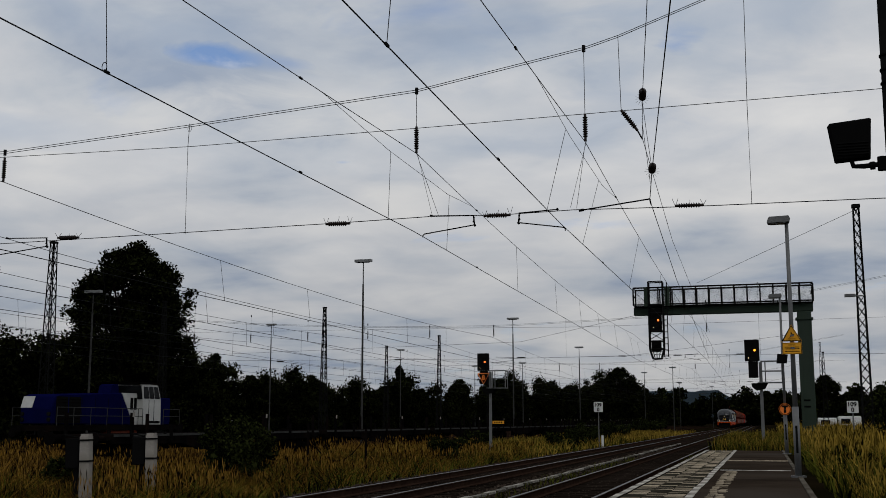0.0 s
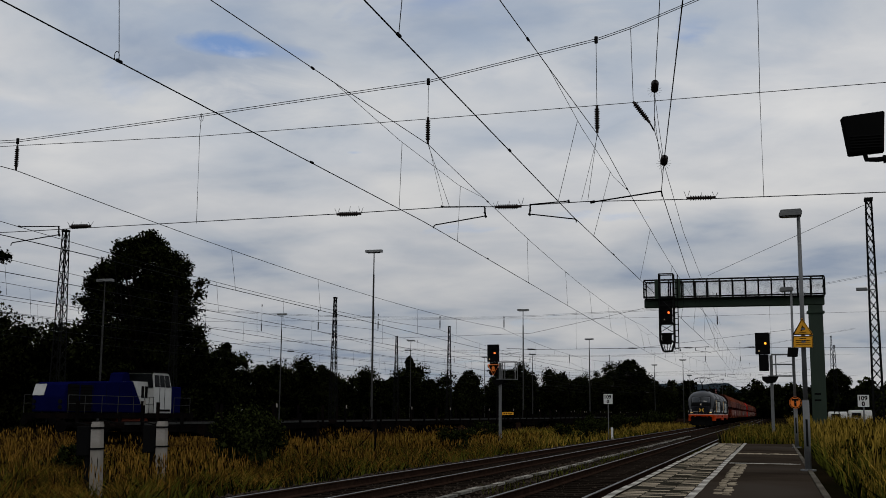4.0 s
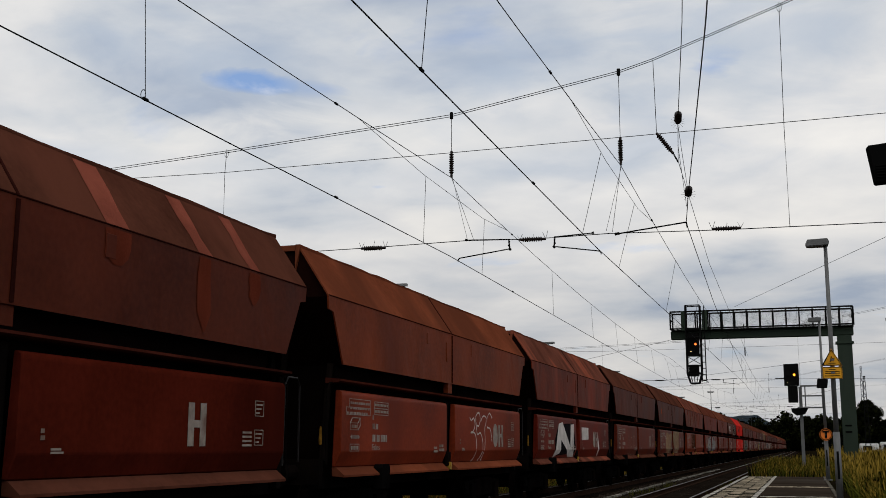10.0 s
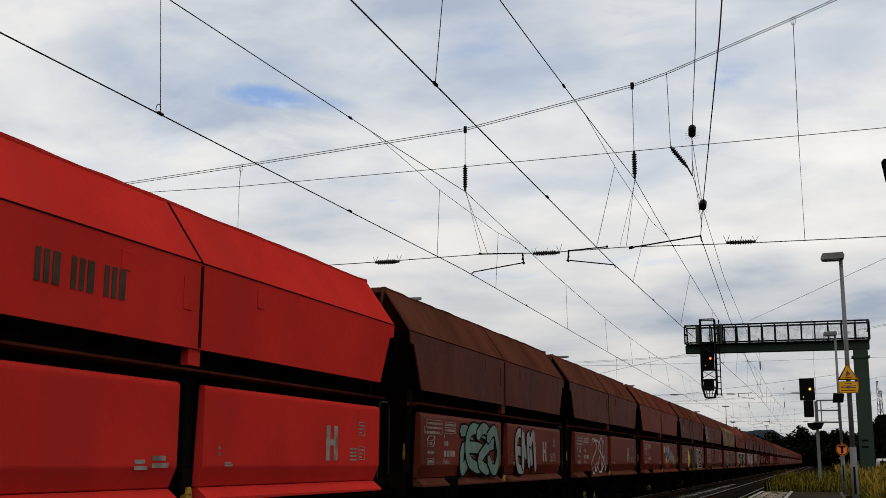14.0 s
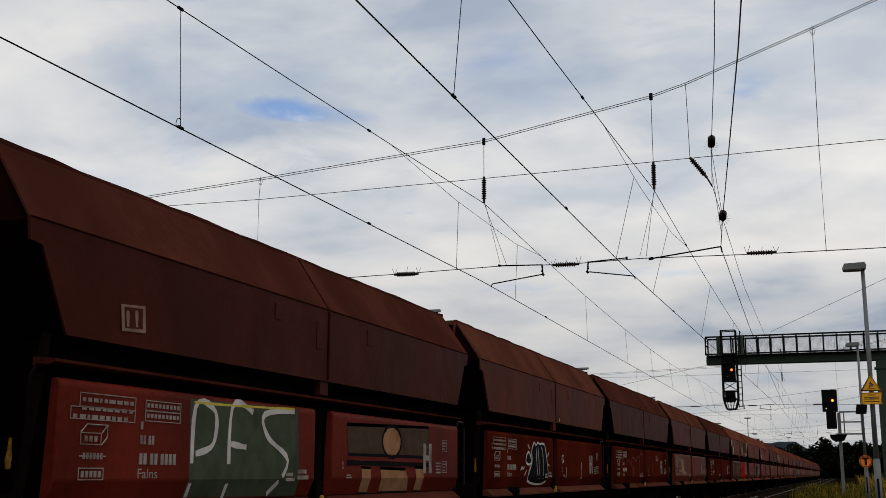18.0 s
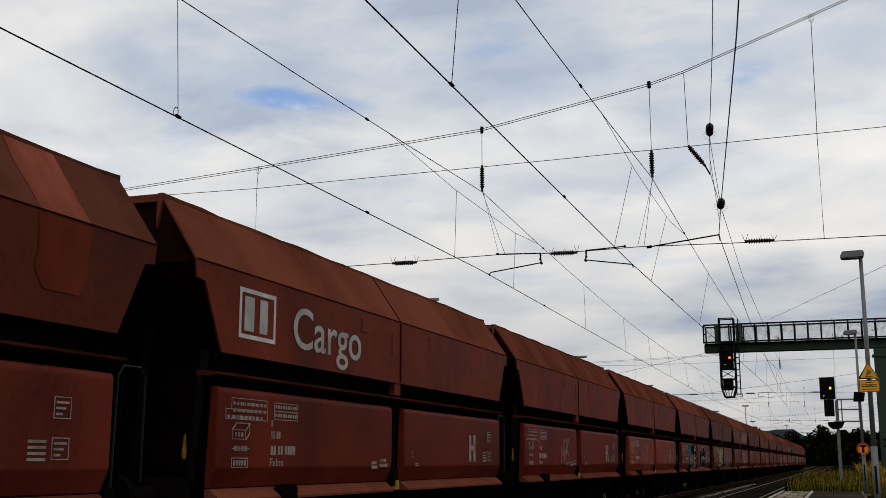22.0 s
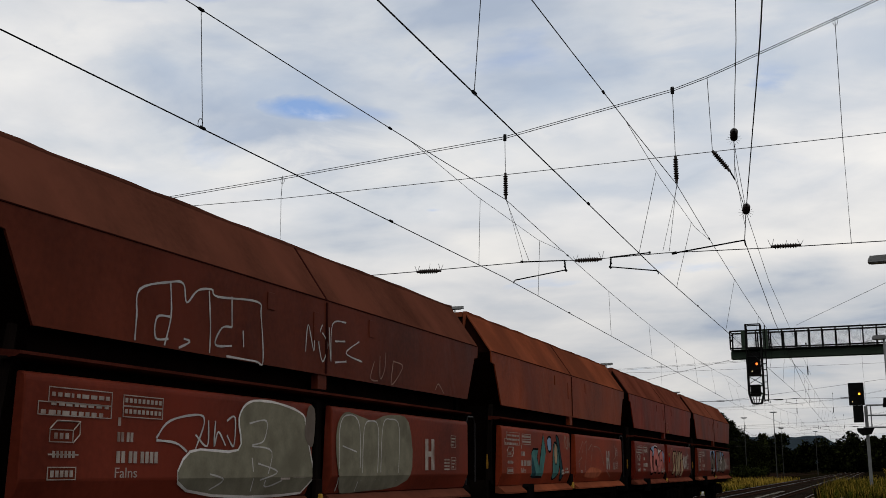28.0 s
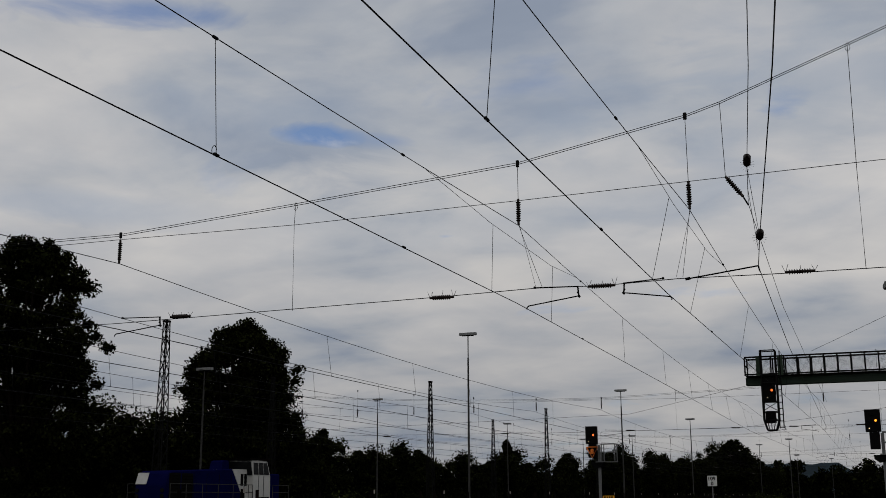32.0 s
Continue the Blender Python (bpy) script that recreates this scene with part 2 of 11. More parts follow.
RUST = [
    mat("rust_brown_paint", (0.1261, 0.0219, 0.0099), 0.5, var=0.34, scale=0.62, fine=14, other=(0.0729, 0.0144, 0.0079), streak=0.75, bump=0.06, bump_scale=9, dent=0.03, spec=0.02),
    mat("dull_red_paint", (0.1330, 0.0185, 0.0087), 0.5, var=0.34, scale=0.62, fine=12, other=(0.0812, 0.0132, 0.0072), streak=0.75, bump=0.06, bump_scale=9, dent=0.03, spec=0.02),
    mat("dark_brown_paint", (0.0760, 0.0160, 0.0080), 0.5, var=0.34, scale=0.62, fine=14, other=(0.0950, 0.0180, 0.0088), streak=0.75, bump=0.06, bump_scale=9, dent=0.03, spec=0.02),
    mat("orange_brown_paint", (0.1514, 0.0299, 0.0108), 0.5, var=0.34, scale=0.62, fine=14, other=(0.1009, 0.0187, 0.0080), streak=0.75, bump=0.06, bump_scale=9, dent=0.03, spec=0.02),
    mat("deep_maroon_paint", (0.050, 0.0098, 0.0054), 0.5, var=0.34, scale=0.62, fine=14, other=(0.036, 0.0080, 0.0046), streak=0.75, bump=0.06, bump_scale=9, dent=0.03, spec=0.02),
]
FLAP = [
    mat("brown_flap_paint", (0.1048, 0.0153, 0.0075), 0.46, var=0.34, scale=0.62, fine=14, other=(0.0594, 0.0107, 0.0065), streak=0.75, bump=0.06, bump_scale=9, spec=0.02),
    mat("red_flap_paint", (0.1156, 0.0137, 0.0071), 0.46, var=0.34, scale=0.62, fine=12, other=(0.0687, 0.0104, 0.0062), streak=0.75, bump=0.06, bump_scale=9, spec=0.02),
    mat("dark_flap_paint", (0.1086, 0.0194, 0.0104), 0.46, var=0.34, scale=0.62, fine=14, other=(0.1414, 0.0220, 0.0116), streak=0.75, bump=0.06, bump_scale=9, spec=0.02),
    mat("orange_flap_paint", (0.1723, 0.0262, 0.0104), 0.46, var=0.34, scale=0.62, fine=14, other=(0.1164, 0.0189, 0.0090), streak=0.75, bump=0.06, bump_scale=9, spec=0.02),
]
SOOTY_FLAP = mat("sooty_red_flap", (0.070, 0.0098, 0.0052), 0.65, var=0.4, scale=0.62, fine=14, other=(0.042, 0.0068, 0.0040), streak=0.38, bump=0.06, bump_scale=9)
HIP = [
    mat("dusty_brown_sheet", (0.1162, 0.0336, 0.0192), 0.75, var=0.28, scale=0.9, fine=14, other=(0.1513, 0.0467, 0.0266), streak=0.5, bump=0.08, bump_scale=6, dent=0.11),
    mat("dusty_red_sheet", (0.1130, 0.0319, 0.0193), 0.72, var=0.26, scale=0.8, fine=12, other=(0.0735, 0.0205, 0.0123), streak=0.5, bump=0.08, bump_scale=6, dent=0.11),
    mat("dusty_dark_sheet", (0.0757, 0.0262, 0.0164), 0.75, var=0.26, scale=1.0, fine=14, other=(0.1056, 0.0349, 0.0216), streak=0.5, bump=0.08, bump_scale=6, dent=0.11),
    mat("dusty_orange_sheet", (0.1653, 0.0447, 0.0210), 0.75, var=0.24, scale=0.9, fine=14, other=(0.1118, 0.0325, 0.0170), streak=0.5, bump=0.08, bump_scale=6, dent=0.11),
    mat("dusty_maroon_sheet", (0.068, 0.0205, 0.0135), 0.75, var=0.26, scale=1.0, fine=14, other=(0.050, 0.0150, 0.0100), streak=0.5, bump=0.08, bump_scale=6, dent=0.11),
]
FADED_SIDE = mat("sun_faded_side_paint", (0.1103, 0.0207, 0.0099), 0.5, var=0.32, scale=1.5, fine=14, other=(0.1869, 0.0314, 0.0152), streak=0.22, bump=0.06, bump_scale=9, edge=(0.52, 0.66), dent=0.03, spec=0.02)
FADED_HIP = mat("sun_faded_top_sheet", (0.1180, 0.0396, 0.0260), 0.75, var=0.28, scale=1.5, fine=14, other=(0.2350, 0.0624, 0.0360), streak=0.22, bump=0.08, bump_scale=6, edge=(0.52, 0.64), dent=0.11)
SIGNAL_RED = mat("bright_red_paint", (0.50, 0.026, 0.020), 0.6, var=0.12, scale=0.8, fine=10, other=(0.42, 0.026, 0.020), streak=0.4, bump=0.04, bump_scale=8)
BLACK_STEEL = mat("sooty_black_steel", (0.0036, 0.0032, 0.0032), 0.7, var=0.4, scale=2, other=(0.0072, 0.0048, 0.004))
LEDGE = mat("dark_ledge_paint", (0.058, 0.0135, 0.009), 0.7, var=0.4, scale=1.2, other=(0.03, 0.008, 0.006), streak=0.3)
SEAM = mat("grimy_red_edge", (0.022, 0.0055, 0.004), 0.8, var=0.4, scale=2)
RAILING = mat("worn_dark_railing", (0.0075, 0.006, 0.006), 0.5, var=0.3, scale=4)
# brown near black, with the shade of the recess under the bin mixed in
DARK_RECESS = mat("recess_shade_brown", (0.0042, 0.0024, 0.0021), 0.8, var=0.4, scale=2)
WHITE_MARK = mat("worn_white_marking", (0.27, 0.225, 0.195), 0.7, var=0.2, scale=8, other=(0.16, 0.105, 0.085))
LEVER_YELLOW = mat("grimy_yellow_paint", (0.15, 0.075, 0.012), 0.6, var=0.4, scale=9)
YELLOW_MARK = mat("yellow_paint", (0.30, 0.165, 0.02), 0.55, var=0.15, scale=6)
LOCO_GREY = mat("dark_grey_gloss_paint", (0.0060, 0.0064, 0.0080), 0.24, var=0.15, scale=0.7, fine=6, other=(0.0105, 0.0115, 0.0140), streak=0.3, bump=0.015, spec=0.10)
LOCO_ROOF = mat("grey_roof_paint", (0.0220, 0.0235, 0.0265), 0.42, var=0.15, scale=0.8, fine=8, bump=0.03)
LOCO_ORANGE = mat("orange_paint", (0.50, 0.043, 0.0005), 0.45, var=0.12, scale=1.2, fine=10, other=(0.38, 0.028, 0.0005), streak=0.4, bump=0.02, spec=0.03)
LOCO_WHITE = mat("off_white_lettering", (0.60, 0.62, 0.60), 0.5, var=0.08, scale=2)
LOCO_YELLOW = mat("ochre_yellow_lettering", (0.60, 0.34, 0.045), 0.5, var=0.1, scale=2)
GLASS_DARK = mat("dark_tinted_glass", (0.006, 0.007, 0.008), 0.2, var=0.1, spec=0.08, bump=0)
RAIL_TOP = mat("worn_rail_head", (0.065, 0.060, 0.056), 0.45, var=0.2, scale=2, bump=0.02)
RAIL_SIDE = mat("rusty_rail_web", (0.028, 0.016, 0.0112), 0.85, var=0.3, scale=6)
SLEEPER = mat("stained_sleeper_concrete", (0.0165, 0.0122, 0.0092), 0.9, var=0.3, scale=4, tint=0.3)
BALLAST = mat("brown_grey_ballast", (0.0125, 0.0090, 0.0068), 0.95, var=0.5, scale=1.5, fine=16, bump=1.0, bump_scale=22)
STONE = mat("ballast_stone", (0.045, 0.034, 0.026), 0.9, var=0.4, scale=9)
ASPHALT = mat("worn_asphalt", (0.030, 0.0225, 0.0165), 0.9, var=0.35, scale=0.7, fine=60, other=(0.044, 0.036, 0.029), bump=0.4, bump_scale=120)
SLAB = mat("grey_concrete_slab", (0.2881, 0.2403, 0.1747), 0.88, var=0.25, scale=5, other=(0.2059, 0.1724, 0.1232), tint=0.4, bump=0.2)
SLAB_DARK = mat("mossy_dark_slab", (0.0231, 0.021, 0.0147), 0.9, var=0.35, scale=5, other=(0.042, 0.0378, 0.0294), tint=0.4, bump=0.25)
WHITE_LINE = mat("worn_white_line", (0.4368, 0.414, 0.3643), 0.8, var=0.35, scale=5, other=(0.104, 0.092, 0.08), bump=0.15)
KERB = mat("platform_edge_concrete", (0.102, 0.0912, 0.0734), 0.9, var=0.3, scale=2, other=(0.051, 0.0432, 0.0346))
DUCT_LID = mat("bleached_concrete_lid", (0.25, 0.235, 0.205), 0.9, var=0.4, scale=3, other=(0.07, 0.062, 0.05), tint=0.4)
SOIL = mat("dry_soil_and_litter", (0.0088, 0.0065, 0.0033), 0.95, var=0.4, scale=0.6, fine=8, other=(0.0055, 0.0055, 0.002), bump=0.6, bump_scale=8)
GALV = mat("galvanised_steel", (0.132, 0.135, 0.135), 0.55, 0.2, var=0.15, scale=4)
GALV_DARK = mat("weathered_mast_steel", (0.0084, 0.0086, 0.0084), 0.7, 0.0, var=0.25, scale=3)
LAMP_STEEL = mat("grey_lamp_post_steel", (0.040, 0.040, 0.038), 0.65, 0.0, var=0.25, scale=3)
WIRE = mat("dark_copper_wire", (0.012, 0.0126, 0.0132), 0.6, 0.2, var=0.2)
INSUL = mat("brown_glazed_insulator", (0.018, 0.012, 0.010), 0.3, var=0.3, scale=20)
GREEN_STEEL = mat("grey_green_painted_steel", (0.031, 0.0446, 0.0326), 0.6, var=0.15, scale=0.8, other=(0.0338, 0.0446, 0.0354), streak=0.3)
SIGN_YELLOW = mat("yellow_sign_sheet", (0.72, 0.33, 0.02), 0.5, var=0.06)
SIGN_ORANGE = mat("orange_sign_sheet", (0.80, 0.20, 0.03), 0.5, var=0.06)
SIGN_WHITE = mat("white_sign_sheet", (0.62, 0.62, 0.60), 0.55, var=0.08)
SIGN_BLACK = mat("black_paint", (0.006, 0.006, 0.006), 0.6, var=0.1)
CONCRETE = mat("pale_concrete_post", (0.27, 0.25, 0.225), 0.85, var=0.25, scale=3, other=(0.22, 0.2, 0.17), bump=0.3)
BLUE = mat("deep_blue_paint", (0.0024, 0.0033, 0.033), 0.6, var=0.15, scale=1)
CAB_WHITE = mat("pale_grey_cab_paint", (0.42, 0.42, 0.40), 0.6, var=0.1, scale=2)
BARK = mat("dark_bark", (0.009, 0.007, 0.0055), 0.95, var=0.35, scale=2, bump=0.5)
# grass ramps: dark ends imitate shaded gaps, bright ends lit blades
GRASS = foliage("dry_golden_grass", (0.006, 0.0036, 0.0011), (0.47, 0.255, 0.045), 0.12, (0.40, 0.95))
VERGE = foliage("yellow_straw_grass", (0.010, 0.008, 0.0015), (0.56, 0.37, 0.060), 0.10, (0.32, 0.92))
GRASS_GREEN = foliage("green_weeds", (0.002, 0.0032, 0.0006), (0.145, 0.15, 0.021), 0.10, (0.34, 0.95))
# leaf ramps: near-black tones hold crown shade, the few brighter paint lit leaves
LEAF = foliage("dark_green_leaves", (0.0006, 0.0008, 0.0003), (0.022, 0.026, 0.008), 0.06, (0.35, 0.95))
LEAF_B = foliage("mid_green_leaves", (0.0015, 0.0025, 0.0008), (0.042, 0.050, 0.014), 0.1, (0.35, 0.9))
HILL = mat("wooded_hill", (0.0248, 0.0351, 0.0428), 0.95, var=0.2, scale=0.02, fine=0.3, bump=0)
AMBER = glow("amber_signal_light", (1.0, 0.36, 0.025), 2.2)
LAMP_WHITE = glow("headlight", (1.0, 0.80, 0.45), 2.2)
HEADLIGHT = glow("warm_headlight", (1.0, 0.60, 0.19), 1.6)
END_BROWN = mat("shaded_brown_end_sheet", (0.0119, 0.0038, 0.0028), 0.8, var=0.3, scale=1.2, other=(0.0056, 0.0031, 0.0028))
LAMP_OFF = mat("frosted_lamp_cover", (0.18, 0.184, 0.184), 0.4, var=0.1)

# ---- mesh helpers ----


def box(bm, x0, x1, y0, y1, z0, z1, shear=None):
    v = [bm.verts.new((x, y, z)) for z in (z0, z1) for y in (y0, y1) for x in (x0, x1)]
    for f in ((0, 2, 3, 1), (4, 5, 7, 6), (0, 1, 5, 4), (2, 6, 7, 3), (0, 4, 6, 2), (1, 3, 7, 5)):
        bm.faces.new([v[i] for i in f])
    return v


def rod(bm, a, b, r, n=8, r2=None, cap=True):
    a, b = Vector(a), Vector(b)
    d = b - a
    if d.length < 1e-6:
        return
    q = d.to_track_quat("Z", "Y").to_matrix()
    r2 = r if r2 is None else r2
    ra = [bm.verts.new(a + q @ Vector((r * math.cos(k * math.tau / n), r * math.sin(k * math.tau / n), 0))) for k in range(n)]
    rb = [bm.verts.new(b + q @ Vector((r2 * math.cos(k * math.tau / n), r2 * math.sin(k * math.tau / n), 0))) for k in range(n)]
    for k in range(n):
        bm.faces.new((ra[k], ra[(k + 1) % n], rb[(k + 1) % n], rb[k]))
    if cap:
        bm.faces.new(ra[::-1])
        bm.faces.new(rb)


def tube(bm, pts, r, n=6):
    """A round tube along a chain of points."""
    pts = [Vector(p) for p in pts]
    rings = []
    for i, p in enumerate(pts):
        d = (pts[min(i + 1, len(pts) - 1)] - pts[max(i - 1, 0)]).normalized()
        q = d.to_track_quat("Z", "Y").to_matrix()
        rings.append([bm.verts.new(p + q @ Vector((r * math.cos(k * math.tau / n), r * math.sin(k * math.tau / n), 0))) for k in range(n)])
    for a, b in zip(rings, rings[1:]):
        for k in range(n):
            bm.faces.new((a[k], a[(k + 1) % n], b[(k + 1) % n], b[k]))
    bm.faces.new(rings[0][::-1])
    bm.faces.new(rings[-1])


def prism(bm, outline, axis, lo, hi):
    """An outline (pairs of numbers) drawn across one axis, from lo to hi along it."""
    def at(u, v, w):
        return {"x": (w, u, v), "y": (u, w, v), "z": (u, v, w)}[axis]
    a = [bm.verts.new(at(u, v, lo)) for u, v in outline]
    b = [bm.verts.new(at(u, v, hi)) for u, v in outline]
    k = len(a)
    for i in range(k):
        bm.faces.new((a[i], a[(i + 1) % k], b[(i + 1) % k], b[i]))
    bm.faces.new(a[::-1])
    bm.faces.new(b)


def loft(bm, rings, caps=True, loop=True):
    rows = [[bm.verts.new(p) for p in ring] for ring in rings]
    k = len(rows[0])
    for a, b in zip(rows, rows[1:]):
        for i in range(k if loop else k - 1):
            bm.faces.new((a[i], a[(i + 1) % k], b[(i + 1) % k], b[i]))
    if caps:
        bm.faces.new(rows[0][::-1])
        bm.faces.new(rows[-1])
    return rows


def mesh_of(name, bm, material, smooth=False, bevel=0.0):
    bmesh.ops.recalc_face_normals(bm, faces=bm.faces)
    if bevel:
        bmesh.ops.bevel(bm, geom=bm.edges[:], offset=bevel, segments=1, affect="EDGES", profile=0.5)
    me = bpy.data.meshes.new(name)
    bm.to_mesh(me)
    bm.free()
    me.materials.append(material)
    if smooth:
        me.polygons.foreach_set("use_smooth", [True] * len(me.polygons))
    return me


def part(name, bm, material, parent, label="", smooth=False, bevel=0.0):
    ob = new(name, mesh_of(name, bm, material, smooth, bevel))
    ob.parent = parent
    if label:
        tagged(ob, label)
    return ob


def thing(name, label, category, at=None, group="", kind=""):
    ob = new(name)
    ob.empty_display_size = 0.2
    if at is not None:
        ob.matrix_world = at
    return tagged(ob, label, category, group, kind)


def single(name, bm, material, label, category, group="", kind="", smooth=False, bevel=0.0):
    ob = new(name, mesh_of(name, bm, material, smooth, bevel))
    return tagged(ob, label, category, group, kind)


def B():
    return bmesh.new()


TRACK_A, TRACK_B = -3.89, -7.84

# ---- ground, ballast, tracks ----
bm = B()
xs = [-3000, -400, -120, -60, -30, -14.5, -11.6, -10.9, -1.4, -1.0, 0.6, 3.0, 12.0, 60, 400, 3000]
zs = [-0.45, -0.45, -0.45, -0.45, -0.45, -0.42, -0.42, -0.62, -0.62, 0.18, 0.22, 0.25, 0.2, 0.0, -0.4, -0.4]
ys = [-2500, -300, -60, 0, 20, 40, 60, 90, 140, 220, 400, 900, 3000]
grid = [[bm.verts.new((x, y, z)) for x, z in zip(xs, zs)] for y in ys]
for a, b in zip(grid, grid[1:]):
    for i in range(len(xs) - 1):
        bm.faces.new((a[i], a[i + 1], b[i + 1], b[i]))
single("ground", bm, SOIL, "dry brown soil with plant litter beside the tracks", "ground", kind="structure")

bm = B()
prism(bm, [(-11.2, -0.6), (-10.3, -0.24), (-9.6, -0.215), (-6.2, -0.215), (-5.87, -0.25), (-5.5, -0.215), (-2.25, -0.215), (-2.15, -0.6)], "y", -60, 700)
ballast = single("ballast_bed", bm, BALLAST, "brown-grey crushed stone ballast under two tracks", "ballast", kind="structure")


def stones():
    """Loose stones over the nearer ballast, one joined sheet."""
    rnd = np.random.default_rng(5)
    n = 17000
    y = 14 + 60 * rnd.random(n) ** 1.6
    x = -10.2 + 7.9 * rnd.random(n)
    r = 0.022 + 0.03 * rnd.random(n)
    base = np.array([(1, 0, 0), (-0.5, 0.87, 0), (-0.5, -0.87, 0), (0.15, 0.1, 1.0), (0, 0, -0.6)])
    faces = [(0, 1, 3), (1, 2, 3), (2, 0, 3), (1, 0, 4), (2, 1, 4), (0, 2, 4)]
    a = rnd.random(n) * 6.28
    c, s = np.cos(a), np.sin(a)
    v = np.empty((n, 5, 3))
    jit = 0.75 + 0.5 * rnd.random((n, 5))
    for k in range(5):
        bx, by, bz = base[k]
        v[:, k, 0] = x + r * jit[:, k] * (bx * c - by * s)
        v[:, k, 1] = y + r * jit[:, k] * (bx * s + by * c)
        v[:, k, 2] = -0.212 + r * jit[:, k] * bz * 0.8
    f = (np.arange(n)[:, None, None] * 5 + np.array(faces)[None]).reshape(-1, 3)
    me = bpy.data.meshes.new("loose_stones")
    me.from_pydata(v.reshape(-1, 3).tolist(), [], f.tolist())
    me.materials.append(STONE)
    tagged(new("loose_stones", me), "loose brown-grey stones lying on the ballast", "stones", kind="stuff")


stones()

RAIL_OUT = [(-0.07, -0.17), (0.07, -0.17), (0.07, -0.155), (0.012, -0.13), (0.012, -0.045), (0.036, -0.03), (0.036, -0.008), (-0.036, -0.008), (-0.036, -0.03), (-0.012, -0.045), (-0.012, -0.13), (-0.07, -0.155)]


def track(cx, name, y0, y1, z=0.0, head=None):
    t = thing(name, "straight railway track with worn rails on concrete sleepers", "track", kind="structure")
    for s in (-1, 1):
        x = cx + s * 0.753
        bm = B()
        prism(bm, [(x + u, z + v) for u, v in RAIL_OUT], "y", y0, y1)
        rail = part("rail", bm, RAIL_SIDE, t, "rusty steel rail")
        bm = B()
        prism(bm, [(x - 0.030, z - 0.007), (x + 0.030, z - 0.007), (x + 0.024, z), (x - 0.024, z)], "y", y0, y1)
        part("rail_head", bm, head or RAIL_TOP, rail, "polished running surface")
    return t


track_near = track(TRACK_A, "track_1", -60, 700)
track_far = track(TRACK_B, "track_2", -60, 700)
for k, x in enumerate((-18.4, -23.2, -28.0, -32.8, -37.5, -42.3)):
    track(x, "track_%d" % (k + 3), -40, 420, -0.22, RAIL_SIDE)

# ---- platform ----
PZ = 0.38
bm = B()
prism(bm, [(-1.98, -0.5), (-1.98, PZ - 0.14), (-2.08, PZ - 0.14), (-2.08, PZ - 0.004), (-1.98, PZ - 0.004), (-1.98, PZ - 0.09), (-1.10, PZ - 0.09), (-1.10, PZ), (0.56, PZ), (0.56, -0.2)], "y", -30, 42)
platform = single("platform", bm, ASPHALT, "low station platform with worn dark asphalt and slab edging", "platform", kind="structure")
bm = B()
prism(bm, [(0.56, -0.1), (0.56, PZ + 0.02), (0.64, PZ + 0.02), (0.64, -0.1)], "y", -30, 42)
part("kerb", bm, KERB, platform, "mossy concrete kerb")

# ---- distance ----


def ridge(name, y, x0, x1, h0, amp, seed, material, label):
    rnd = random.Random(seed)
    bm = B()
    n = 60
    ph = [rnd.random() * 6 for _ in range(4)]
    lo, hi, back = [], [], []
    for i in range(n + 1):
        u = i / n
        x = x0 + (x1 - x0) * u
        h = h0 + amp * (math.sin(u * 3.1 + ph[0]) + 0.5 * math.sin(u * 8 + ph[1]) + 0.2 * math.sin(u * 31 + ph[2]) + 0.12 * math.sin(u * 77 + ph[3]))
        h *= min(1, 6 * u, 6 * (1 - u)) ** 0.5
        lo.append(bm.verts.new((x, y - 150, -2)))
        hi.append(bm.verts.new((x, y, h)))
        back.append(bm.verts.new((x, y + 200, -2)))
    for a in (zip(lo, hi), zip(hi, back)):
        a = list(a)
        for p, q in zip(a, a[1:]):
            bm.faces.new((p[0], q[0], q[1], p[1]))
    single(name, bm, material, label, "hill", kind="structure", smooth=True)


ridge("backdrop_hill", 1900, -320, -20, 54, 4, 4, HILL, "distant blue-green wooded hill")

# ---- the freight train: hopper wagons ----
PITCH = 12.54


def ring(hw, y0, y1, z):
    return [(-hw, y0, z), (hw, y0, z), (hw, y1, z), (-hw, y1, z)]


def wheelset(bm, y, r=0.46):
    for s in (-1, 1):
        rod(bm, (s * 0.68, y, r), (s * 0.815, y, r), r, 20)
        rod(bm, (s * 0.655, y, r), (s * 0.685, y, r), r + 0.03, 20)
    rod(bm, (-0.9, y, r), (0.9, y, r), 0.08, 8)


def bogie(parent, yc, wb=1.8, half=1.35, r=0.46):
    bm = B()
    for s in (-1, 1):
        x = s * 1.0
        prism(bm, [(yc - half, 0.55), (yc - half + 0.25, 0.42), (yc - 0.5, 0.36), (yc + 0.5, 0.36), (yc + half - 0.25, 0.42), (yc + half, 0.55), (yc + half, 0.66), (yc + 0.45, 0.74), (yc - 0.45, 0.74), (yc - half, 0.66)], "x", x - 0.06, x + 0.06)
        for d in (-1, 1):
            box(bm, x - 0.13, x + 0.13, yc + d * wb / 2 - 0.17, yc + d * wb / 2 + 0.17, r - 0.17, r + 0.17)
            for e in (-0.28, 0.28):
                rod(bm, (x + 0.02, yc + d * wb / 2 + e, 0.42), (x + 0.02, yc + d * wb / 2 + e, 0.68), 0.075, 8)
    box(bm, -1.0, 1.0, yc - 0.2, yc + 0.2, 0.5, 0.8)
    b = part("bogie", bm, BLACK_STEEL, parent)
    for d in (-1, 1):
        bm = B()
        wheelset(bm, yc + d * wb / 2, r)
        part("wheelset", bm, BLACK_STEEL, b)
    return b


